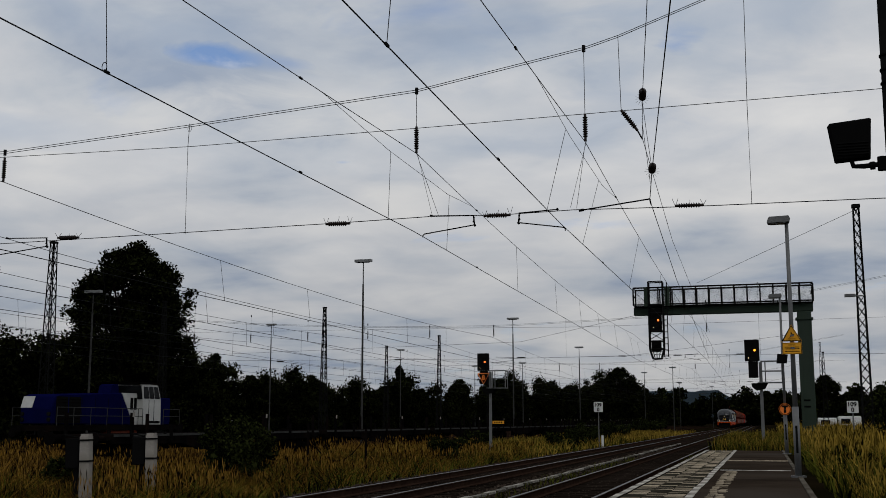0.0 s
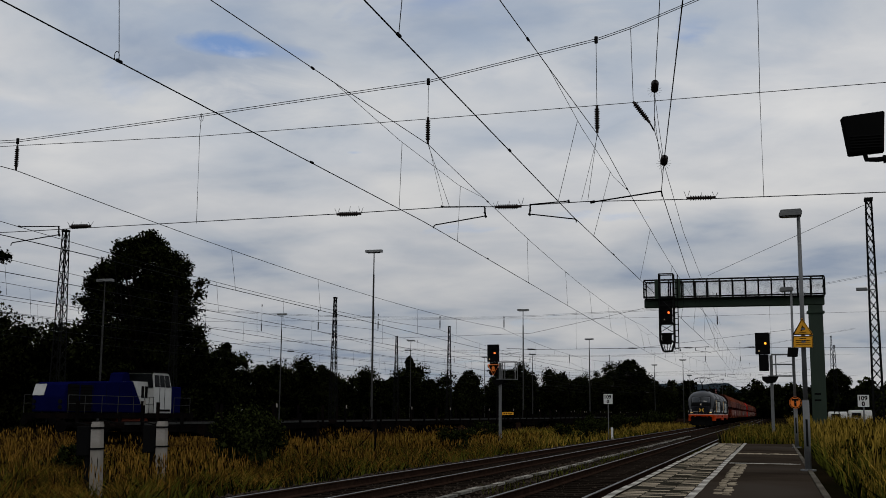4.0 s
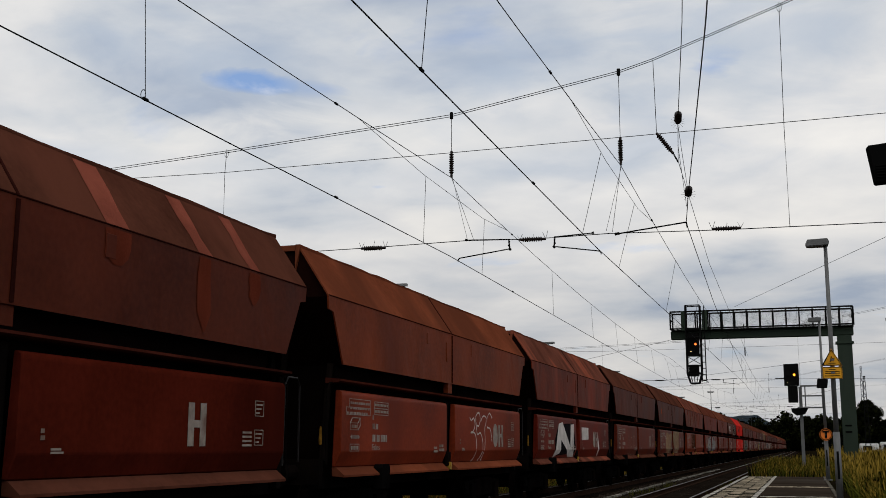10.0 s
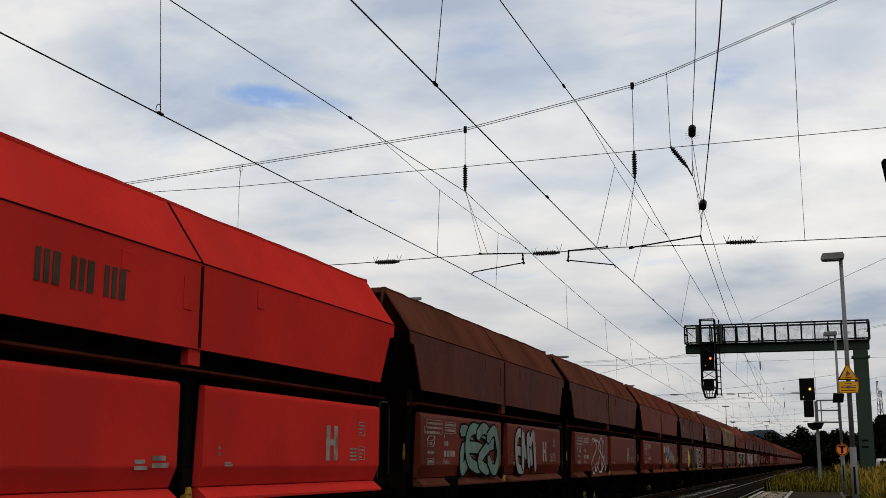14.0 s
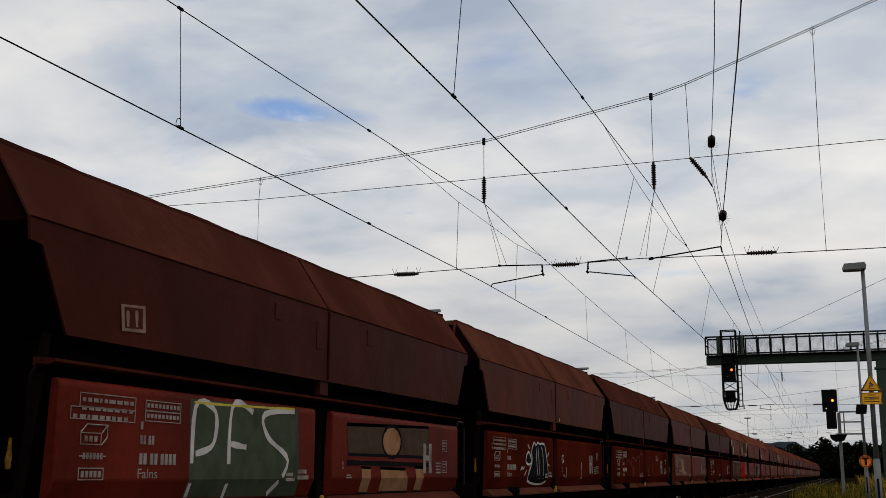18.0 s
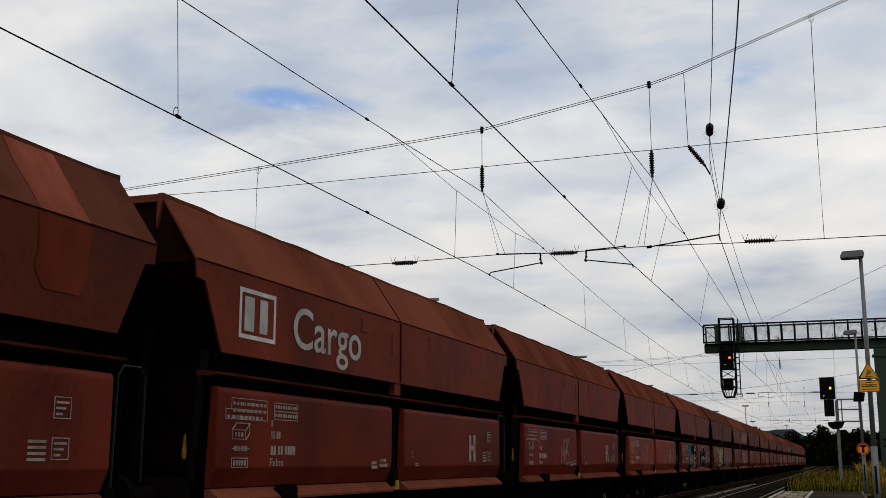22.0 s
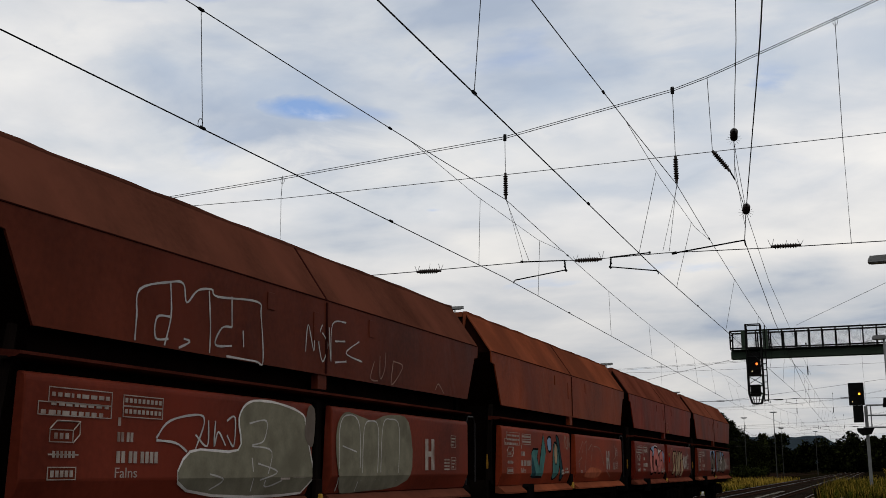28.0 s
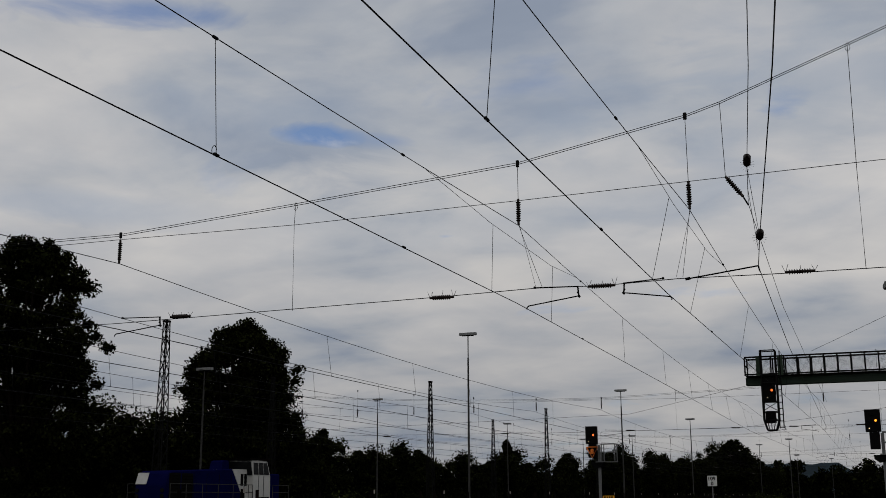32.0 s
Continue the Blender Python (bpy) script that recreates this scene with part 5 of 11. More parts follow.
        frame_bars(bm, 1.5045, 1.42, 2.22, 2.80, 3.40, 0.05)
        box(bm, 1.5045, 1.5065, 1.62, 1.70, 2.92, 3.30)
        box(bm, 1.5045, 1.5065, 1.70, 2.02, 2.92, 2.99)
        box(bm, 1.5045, 1.5065, 1.94, 2.02, 2.99, 3.22)
        part("frame_mark", bm, PALE_FADED, w, "worn painted frame")
        lettering(w, "C", 2.62, 2.82, 0.80, WORN_RED, "worn pale painted letter", x=1.505, grow=0.015)
        lettering(w, "rg", 3.62, 2.86, 0.72, PALE_FADED, "worn pale painted letters", x=1.505, grow=0.012)
        for body, pts in (
            (SPRAY_WHITE, [(2.77, 1.89), (2.93, 2.16), (6.03, 2.17), (5.99, 1.12), (3.50, 1.12), (3.40, 1.35), (3.05, 1.38)]),
            (SPRAY_BLACK, [(2.88, 1.89), (3.00, 2.10), (5.96, 2.12), (5.93, 1.12), (3.72, 1.12), (3.66, 1.52), (3.22, 1.48)]),
            (SPRAY_DARK_TEAL, [(2.98, 1.88), (3.07, 2.05), (4.50, 2.08), (4.50, 1.76), (4.12, 1.77), (4.08, 1.12), (3.78, 1.12), (3.80, 1.70), (3.35, 1.60)]),
            (SPRAY_WHITE, [(4.20, 1.72), (4.46, 1.73), (4.46, 1.22), (4.20, 1.22)]),
            (FADED, [(4.27, 1.66), (4.36, 1.66), (4.36, 1.28), (4.27, 1.28)]),
            (SPRAY_DARK_TEAL, [(4.62, 2.08), (5.60, 2.09), (5.60, 1.48), (5.02, 1.45), (5.00, 1.12), (4.62, 1.12)]),
            (SPRAY_WHITE, [(4.90, 1.86), (5.34, 1.87), (5.34, 1.58), (4.90, 1.57)]),
            (SPRAY_BLACK, [(4.94, 1.83), (5.30, 1.84), (5.30, 1.61), (4.94, 1.60)]),
            (SPRAY_TEAL, [(5.68, 2.09), (5.90, 2.10), (5.88, 1.12), (5.68, 1.12)]),
            (SPRAY_RED, [(5.72, 1.78), (5.88, 1.78), (5.88, 1.32), (5.72, 1.32)]),
            (SPRAY_WHITE, [(6.58, 2.16), (9.84, 2.17), (9.80, 1.60), (9.56, 1.12), (6.52, 1.12)]),
            (SPRAY_BLACK, [(6.64, 2.11), (9.74, 2.12), (9.70, 1.56), (9.30, 1.42), (9.24, 1.12), (6.58, 1.12)]),
            (SPRAY_DARK_TEAL, [(6.70, 2.07), (7.50, 2.08), (7.80, 1.80), (7.74, 1.12), (6.66, 1.12)]),
            (SPRAY_BLACK, [(7.12, 1.88), (7.38, 1.88), (7.40, 1.32), (7.12, 1.30)]),
            (SPRAY_DARK_TEAL, [(7.92, 2.08), (8.70, 2.09), (8.70, 1.85), (8.36, 1.83), (8.36, 1.64), (8.70, 1.62), (8.70, 1.12), (7.92, 1.12)]),
            (SPRAY_WHITE, [(8.00, 1.58), (8.24, 1.58), (8.24, 1.50), (8.00, 1.50)]),
            (SPRAY_DARK_TEAL, [(8.82, 2.08), (9.60, 2.08), (9.62, 1.58), (9.22, 1.46), (9.14, 1.12), (8.82, 1.12)]),
            (SPRAY_WHITE, [(9.06, 1.86), (9.36, 1.86), (9.36, 1.62), (9.06, 1.62)]),
        ):
            fresh(w, body, None, pts, sharp=True)
        for a in ([(4.80, 2.02), (4.98, 1.90), (5.12, 2.0)], [(6.85, 2.02), (7.5, 2.0)], [(8.0, 2.02), (8.6, 2.02)], [(3.2, 1.98), (4.3, 2.02)]):
            sweep(w, SPRAY_AQUA, 0.02, a)
    elif i == 17:
        fresh(w, SPRAY_PALE, SPRAY_BLACK, [(3.52, 1.16), (3.59, 2.05), (3.83, 2.14), (4.09, 2.07), (4.09, 1.15)], 0.05)
        fresh(w, SPRAY_PALE, SPRAY_BLACK, [(4.18, 1.15), (4.15, 2.07), (4.28, 2.15), (4.43, 2.05), (4.43, 1.15)], 0.05)
        fresh(w, SPRAY_PALE, SPRAY_BLACK, [(4.5, 1.15), (4.49, 2.05), (4.71, 2.17), (4.99, 2.06), (5.01, 1.14)], 0.05)
        fresh(w, SPRAY_PALE, SPRAY_BLACK, [(5.11, 1.14), (5.08, 2.04), (5.23, 2.15), (5.41, 2.04), (5.38, 1.21)], 0.05)
        fresh(w, SPRAY_PALE, SPRAY_BLACK, [(6.89, 1.19), (6.96, 1.76), (7.17, 1.76), (7.2, 1.19)], 0.05)
        fresh(w, SPRAY_PALE, SPRAY_BLACK, [(7.31, 1.11), (7.21, 2.01), (7.5, 2.15), (7.9, 2.08), (7.83, 1.1)], 0.05)
        fresh(w, SPRAY_PALE, SPRAY_BLACK, [(8.07, 1.14), (8.1, 1.87), (8.6, 2.13), (9.0, 1.89), (8.88, 1.17)], 0.05)
        fresh(w, SPRAY_PALE, SPRAY_BLACK, [(9.09, 1.12), (9.18, 2.04), (9.4, 2.09), (9.47, 1.17)], 0.05)
        oval(w, SPRAY_BLACK, None, 8.48, 1.66, 0.15, 0.16, 0.04)
        oval(w, SPRAY_BLACK, None, 4.74, 1.64, 0.06, 0.16, 0.04)
        oval(w, SPRAY_PALE, SPRAY_BLACK, 7.02, 1.92, 0.15, 0.06, 0.04)
        sweep(w, SPRAY_WHITE, 0.05, [(0.9, 3.16), (0.83, 2.92), (0.98, 2.87)])
        sweep(w, SPRAY_WHITE, 0.05, [(1.1, 3.16), (0.97, 2.94), (1.13, 2.85)])
        sweep(w, SPRAY_WHITE, 0.05, [(1.15, 3.08), (1.25, 3.12), (1.23, 2.8)])
        sweep(w, SPRAY_WHITE, 0.05, [(1.36, 2.99), (1.28, 2.75), (1.44, 2.71), (1.39, 2.54)])
        sweep(w, SPRAY_WHITE, 0.05, [(0.87, 2.76), (1.06, 2.56), (1.16, 2.46), (1.29, 2.7)])
    elif i == 18:
        fresh(w, SPRAY_MOSS, None, [(3.02, 1.15), (2.98, 2.15), (5.42, 2.2), (5.54, 1.1)], 0.05, sharp=True)
        sweep(w, SPRAY_WHITE, 0.075, [(3.07, 1.15), (3.08, 2.07), (3.48, 2.04), (3.46, 1.7), (3.12, 1.59)])
        sweep(w, SPRAY_WHITE, 0.075, [(3.81, 1.13), (3.83, 2.11), (4.3, 2.08)])
        sweep(w, SPRAY_WHITE, 0.075, [(3.83, 1.71), (4.17, 1.68)])
        sweep(w, SPRAY_WHITE, 0.075, [(5.33, 2.14), (4.58, 2.07), (4.67, 1.81), (5.19, 1.54), (4.8, 1.15)])
        sweep(w, SPRAY_YELLOW, 0.03, [(3.05, 2.12), (3.87, 2.13), (5.33, 2.18)])
        fresh(w, SPRAY_MURK, SPRAY_BLACK, [(6.89, 2.05), (10.09, 2.13), (10.25, 1.65), (6.95, 1.65)], 0.05, sharp=True)
        oval(w, FADED_SUN, SPRAY_BLACK, 8.52, 1.86, 0.37, 0.23, 0.06)
        fresh(w, FADED_SUN, SPRAY_BLACK, [(7.41, 1.48), (7.72, 1.47), (7.78, 1.06), (7.47, 1.07)], 0.05, sharp=True)
        fresh(w, FADED_SUN, SPRAY_BLACK, [(8.08, 1.47), (9.06, 1.46), (9.36, 1.03), (8.2, 1.05)], 0.05, sharp=True)
        fresh(w, FADED_SUN, SPRAY_BLACK, [(9.49, 1.49), (9.85, 1.48), (9.92, 1.02), (9.62, 1.03)], 0.05, sharp=True)
        sweep(w, SPRAY_BLACK, 0.08, [(6.91, 1.54), (10.25, 1.53)])
        fresh(w, PALE_FADED, None, [(1.69, 2.96), (2.08, 2.99), (2.11, 2.73), (1.73, 2.71)], 0.05, sharp=True)
        fresh(w, RUST[4], None, [(1.74, 2.94), (2.04, 2.96), (2.06, 2.76), (1.77, 2.74)], 0.05, sharp=True)
        sweep(w, PALE_FADED, 0.05, [(1.8, 2.91), (1.82, 2.76)])
        sweep(w, PALE_FADED, 0.05, [(1.94, 2.93), (1.96, 2.77)])
    elif i == 19:
        fresh(w, SPRAY_BLACK, SPRAY_WHITE, [(3.73, 1.25), (4.04, 1.66), (4.0, 1.86), (4.21, 2.06), (4.38, 2.01), (4.54, 2.07), (4.75, 2.04), (4.95, 2.06), (5.21, 1.94), (5.33, 1.23)], 0.05)
        fresh(w, SPRAY_BLACK, SPRAY_WHITE, [(3.53, 1.65), (3.63, 1.81), (3.79, 1.85), (3.93, 1.74), (4.0, 1.65), (3.76, 1.59)], 0.05)
        sweep(w, SPRAY_WHITE, 0.035, [(4.52, 1.3), (4.41, 1.73), (4.44, 1.94)])
        sweep(w, SPRAY_WHITE, 0.035, [(4.68, 1.29), (4.58, 1.85), (4.53, 1.97)])
        sweep(w, SPRAY_WHITE, 0.035, [(4.98, 1.29), (4.97, 1.81), (4.84, 1.98)])
        sweep(w, SPRAY_WHITE, 0.035, [(3.7, 2.01), (3.83, 1.92)])
        sweep(w, SPRAY_WHITE, 0.035, [(5.53, 1.89), (5.38, 1.78)])
        sweep(w, SPRAY_WHITE, 0.035, [(5.4, 1.6), (5.53, 1.58)])
        sweep(w, SPRAY_WHITE, 0.035, [(3.39, 1.36), (3.56, 1.47)])
        sweep(w, SPRAY_WHITE, 0.035, [(3.1, 1.47), (3.21, 1.53), (3.28, 1.49), (3.39, 1.55)])
        sweep(w, SPRAY_WHITE, 0.035, [(7.19, 1.31), (7.19, 1.56)])
        sweep(w, SPRAY_WHITE, 0.035, [(8.89, 1.27), (8.89, 1.68)])
        fresh(w, SPRAY_YELLOW, SPRAY_BLACK, [(6.51, 2.6), (6.57, 2.75), (6.68, 2.6)], 0.05, sharp=True)
        sweep(w, SPRAY_WHITE, 0.04, [(6.75, 1.8), (6.9, 1.83), (6.83, 1.73), (6.96, 1.7), (6.8, 1.66), (6.75, 1.76)])
    elif i == 20:
        sweep(w, FAINT, 0.07, [(2.82, 1.67), (2.9, 1.81), (3.14, 1.81), (3.52, 1.69), (3.6, 1.69)])
        sweep(w, FAINT, 0.07, [(3.64, 1.7), (3.74, 1.87), (3.98, 1.91), (4.56, 1.8), (4.6, 1.83)])
        sweep(w, FAINT, 0.07, [(4.56, 1.8), (4.78, 1.92), (5.17, 1.96), (5.1, 1.68), (4.93, 1.31)])
        sweep(w, FAINT, 0.07, [(5.28, 1.97), (5.48, 2.07), (5.93, 1.99)])
        fresh(w, FAINT, None, [(3.8, 1.65), (3.96, 1.63), (4.04, 1.31), (3.86, 1.32)], 0.05)
        sweep(w, SPRAY_PALE, 0.025, [(8.62, 2.02), (8.68, 1.87), (8.82, 1.91), (8.79, 2.05)])
        sweep(w, SPRAY_PALE, 0.025, [(8.89, 2.08), (8.87, 1.88), (8.99, 1.92), (8.9, 1.98)])
        sweep(w, SPRAY_PALE, 0.025, [(9.07, 2.01), (9.05, 1.83)])
        sweep(w, FAINT, 0.045, [(6.82, 1.72), (7.05, 1.34), (7.22, 1.73)])
        sweep(w, FAINT, 0.045, [(7.8, 1.78), (7.75, 1.41), (8.04, 1.75)])
    elif i == 21:
        fresh(w, SPRAY_BEIGE, None, [(2.82, 1.92), (3.53, 1.99), (3.6, 1.62), (4.47, 1.41), (3.16, 1.41)], 0.05)
    elif i == 23:
        fresh(w, SPRAY_RED, SPRAY_BLACK, [(6.84, 1.36), (6.87, 1.97), (6.99, 2.19), (7.74, 2.19), (8.32, 2.19), (8.91, 2.15), (9.8, 2.12), (9.88, 1.18), (6.62, 1.21), (6.46, 1.41), (6.57, 1.59), (6.77, 1.61)], 0.04)
        sweep(w, SPRAY_BLACK, 0.09, [(6.82, 2.13), (6.77, 1.64), (7.06, 1.6), (7.16, 1.36)])
        sweep(w, SPRAY_BLACK, 0.09, [(7.78, 2.18), (7.74, 1.82), (7.54, 1.73), (7.3, 1.77)])
        sweep(w, SPRAY_BLACK, 0.09, [(7.75, 1.82), (7.89, 1.57), (7.97, 1.16)])
        sweep(w, SPRAY_BLACK, 0.09, [(8.27, 2.16), (8.27, 1.73), (8.36, 1.71), (8.69, 1.83)])
        sweep(w, SPRAY_BLACK, 0.09, [(8.27, 1.71), (8.26, 1.41), (8.4, 1.31), (8.42, 1.15)])
        sweep(w, SPRAY_BLACK, 0.09, [(8.91, 2.15), (8.99, 1.87)])
        sweep(w, SPRAY_GREEN, 0.05, [(7.84, 2.17), (7.82, 1.82), (7.74, 1.77)])
        sweep(w, SPRAY_GREEN, 0.05, [(6.85, 2.13), (6.82, 1.73)])
        sweep(w, SPRAY_GREEN, 0.05, [(8.99, 2.15), (8.96, 1.84)])
        fresh(w, SPRAY_CREAM, SPRAY_BLACK, [(11.46, 3.51), (12.27, 3.56), (12.12, 3.16), (11.73, 2.87), (11.55, 3.24)], 0.05)
        fresh(w, SPRAY_CREAM, SPRAY_BLACK, [(11.2, 2.76), (11.62, 2.85), (11.7, 2.65), (11.29, 2.61)], 0.05)
        fresh(w, SPRAY_WHITE, None, [(10.7, 2.86), (11.05, 2.83), (11.14, 2.63), (10.85, 2.64)], 0.05)
        fresh(w, SPRAY_MURK, None, [(6.54, 3.03), (7.03, 3.21), (7.24, 2.69), (6.73, 2.62)], 0.05)
        fresh(w, SPRAY_MURK, None, [(8.69, 3.4), (10.86, 3.49), (11.49, 2.95), (10.5, 2.84), (8.85, 2.84)], 0.05)
        fresh(w, SPRAY_CREAM, FADED, [(7.69, 3.12), (8.08, 3.23), (8.16, 2.81), (7.93, 2.66), (7.75, 2.91)], 0.05)
        oval(w, SPRAY_CREAM, None, 8.27, 3.11, 0.09, 0.05, 0.04)
        oval(w, SPRAY_CREAM, None, 8.32, 2.95, 0.09, 0.06, 0.04)
        sweep(w, SPRAY_CREAM, 0.03, [(7.33, 3.01), (7.52, 3.08), (7.73, 3.08)])
        oval(w, None, SPRAY_BLACK, 8.67, 3.28, 0.07, 0.15, 0.03)
        fresh(w, SPRAY_MURK, None, [(0.46, 3.4), (1.1, 3.42), (1.83, 3.02), (1.77, 2.68), (1.12, 2.65), (0.71, 2.92)], 0.05)
        fresh(w, SPRAY_CREAM, None, [(0.51, 3.4), (1.07, 3.41), (0.92, 3.09), (0.66, 3.0)], 0.05)
        fresh(w, SPRAY_CREAM, None, [(1.26, 2.71), (1.48, 3.04), (1.95, 2.98), (1.83, 2.65)], 0.05)
        fresh(w, SPRAY_MURK, None, [(1.11, 2.13), (5.54, 2.11), (5.52, 0.86), (1.14, 0.96)], 0.05, sharp=True)
        sweep(w, PALE_FADED, 0.05, [(3.79, 1.97), (3.62, 1.01)])
        sweep(w, PALE_FADED, 0.05, [(4.53, 1.94), (4.76, 0.99)])
        sweep(w, PALE_FADED, 0.05, [(5.24, 1.95), (5.07, 0.99)])
    elif i == 24:
        fresh(w, SPRAY_NAVY, None, [(7.47, 2.07), (9.22, 2.12), (9.37, 1.87), (9.38, 1.06), (7.58, 1.12)], 0.05)
        sweep(w, SPRAY_WHITE, 0.04, [(7.7, 2.08), (8.1, 2.07), (8.04, 1.92)])
        sweep(w, SPRAY_WHITE, 0.04, [(8.32, 2.06), (8.68, 2.08), (8.67, 1.9)])
        sweep(w, SPRAY_WHITE, 0.04, [(8.92, 2.09), (9.17, 2.08), (9.32, 1.87)])
        sweep(w, SPRAY_WHITE, 0.04, [(8.04, 1.1), (8.11, 1.65), (8.26, 1.77)])
        sweep(w, SPRAY_WHITE, 0.04, [(8.36, 1.21), (8.33, 1.65)])
        sweep(w, SPRAY_WHITE, 0.04, [(8.53, 1.32), (8.56, 1.46), (8.74, 1.49), (8.71, 1.08)])
        sweep(w, SPRAY_WHITE, 0.04, [(9.1, 1.58), (9.32, 1.59), (9.42, 1.46)])
        sweep(w, SPRAY_WHITE, 0.04, [(8.76, 1.72), (8.84, 1.88), (8.94, 1.67)])
        for py, pz in ((9.19, 1.52), (9.39, 1.37), (9.35, 1.20), (9.10, 1.16), (8.94, 1.20), (9.01, 1.40)):
            dy, dz = py - 9.16, pz - 1.34
            fresh(w, SPRAY_YELLOW, None, [(9.16, 1.34), (9.16 + dy * 0.6 - dz * 0.22, 1.34 + dz * 0.6 + dy * 0.22), (py, pz), (9.16 + dy * 0.6 + dz * 0.22, 1.34 + dz * 0.6 - dy * 0.22)], label="sprayed yellow petal")
        disc()
        lettering(w, "C", 2.64, 2.82, 0.80, PALE_FADED, "worn pale painted letter", x=1.503, grow=0.015)
        lettering(w, "go", 3.81, 2.86, 0.72, PALE_FADED, "worn pale painted letters", x=1.503, grow=0.015)
    elif i == 25:
        fresh(w, SPRAY_WHITE, None, [(1.65, 2.96), (2.06, 2.96), (2.04, 2.71), (1.68, 2.71)], 0.05, sharp=True)
        fresh(w, PALE_FADED, None, [(1.83, 2.89), (1.99, 2.88), (1.97, 2.77), (1.84, 2.78)], 0.05, sharp=True)
    elif i == 26:
        sweep(w, PALE_FADED, 0.04, [(2.31, 0.98), (2.34, 1.85), (2.79, 2.07)])
        sweep(w, PALE_FADED, 0.04, [(2.53, 1.36), (3.28, 1.41), (3.37, 0.88)])
        sweep(w, PALE_FADED, 0.04, [(3.62, 0.9), (3.8, 1.57), (4.55, 1.9), (5.01, 1.97)])
        sweep(w, PALE_FADED, 0.04, [(3.8, 1.57), (3.46, 1.77), (3.12, 1.82)])
        sweep(w, PALE_FADED, 0.04, [(4.35, 1.58), (5.11, 1.36)])
        sweep(w, PALE_FADED, 0.04, [(3.98, 1.68), (4.6, 1.25), (4.15, 0.86)])
    elif i == 27:
        frame_mark(w, 1.29, 2.16, 2.78, 3.36)
        bars(1.41, 2.87, 0.40, (0.36, 0.30), SPRAY_PALE)
        lettering(w, "Cargo", 2.60, 2.80, 0.74, SPRAY_PALE, "pale painted word on the bin", grow=0.006, width=2.13)
    elif i == 29:
        sweep(w, SPRAY_PALE, 0.035, [(3.15, 2.01), (3.14, 1.35), (3.09, 1.07)])
        sweep(w, SPRAY_PALE, 0.035, [(4.0, 1.97), (3.96, 1.53), (4.16, 1.34), (3.92, 1.02)])
        sweep(w, SPRAY_PALE, 0.035, [(4.44, 1.99), (4.45, 1.3), (4.37, 1.0)])
        sweep(w, SPRAY_PALE, 0.035, [(3.61, 1.74), (3.69, 1.42), (3.59, 1.24)])
        sweep(w, SPRAY_PALE, 0.035, [(5.0, 1.47), (4.93, 0.99)])
        for a in ([(7.95, 2.0), (8.05, 1.75), (8.02, 1.5)], [(8.15, 1.95), (8.2, 1.55), (8.32, 1.5), (8.36, 1.68)], [(8.45, 1.5), (8.5, 1.72), (8.6, 1.5)], [(8.66, 2.02), (8.72, 1.52), (8.84, 1.62)], [(8.0, 1.44), (8.5, 1.40), (8.9, 1.46)], [(7.84, 1.6), (7.9, 1.5)]):
            sweep(w, PALE_FADED, 0.016, a)
    elif i == 30:
        fresh(w, SPRAY_BLACK, None, [(3.15, 2.15), (5.81, 2.18), (5.87, 1.08), (3.1, 1.15)], 0.05, sharp=True)
        fresh(w, SPRAY_TEAL, None, [(3.17, 2.1), (3.33, 2.15), (3.4, 1.68), (3.22, 1.14), (3.1, 1.15)], 0.05)
        fresh(w, SPRAY_TEAL, None, [(3.39, 2.18), (3.68, 2.2), (4.18, 1.7), (4.33, 1.33), (4.15, 1.33), (3.75, 1.91)], 0.05)
        fresh(w, SPRAY_TEAL, None, [(4.12, 1.73), (4.76, 1.73), (4.8, 1.59), (4.23, 1.61)], 0.05)
        fresh(w, SPRAY_TEAL, None, [(4.32, 1.53), (4.47, 1.53), (4.56, 1.11), (4.34, 1.12)], 0.05)
        fresh(w, SPRAY_TEAL, None, [(4.6, 1.53), (4.78, 1.53), (4.77, 1.11), (4.63, 1.11)], 0.05)
        fresh(w, SPRAY_TEAL, None, [(3.45, 2.07), (3.75, 1.94), (3.75, 1.64), (3.46, 1.63)], 0.05)
        fresh(w, SPRAY_TEAL, None, [(3.73, 2.2), (3.99, 2.15), (4.23, 2.11), (4.2, 2.07), (3.94, 2.05)], 0.05)
        oval(w, SPRAY_SALMON, None, 3.82, 1.44, 0.22, 0.18, 0.04)
        oval(w, SPRAY_BLACK, SPRAY_WHITE, 3.82, 1.43, 0.1, 0.11, 0.025)
        fresh(w, SPRAY_SALMON, SPRAY_BLACK, [(4.97, 1.66), (5.21, 1.79), (5.35, 1.54), (5.11, 1.29), (5.75, 1.32), (5.89, 1.15), (4.91, 1.11)], 0.05)
        sweep(w, SPRAY_WHITE, 0.05, [(5.08, 1.81), (5.45, 2.08), (5.78, 2.03), (5.79, 1.67), (5.42, 1.51)])
        sweep(w, SPRAY_WHITE, 0.05, [(5.39, 1.95), (5.72, 1.93)])
        sweep(w, SPRAY_WHITE, 0.05, [(5.03, 1.69), (4.92, 1.47)])
        sweep(w, SPRAY_WHITE, 0.05, [(4.18, 1.64), (4.31, 1.3)])
        oval(w, SPRAY_BLACK, SPRAY_WHITE, 7.88, 1.78, 0.26, 0.19, 0.03)
        oval(w, SPRAY_BLACK, SPRAY_WHITE, 8.28, 1.85, 0.3, 0.23, 0.03)
        oval(w, SPRAY_BLACK, SPRAY_WHITE, 8.71, 1.86, 0.3, 0.24, 0.03)
        oval(w, SPRAY_BLACK, SPRAY_WHITE, 9.16, 1.73, 0.27, 0.24, 0.03)
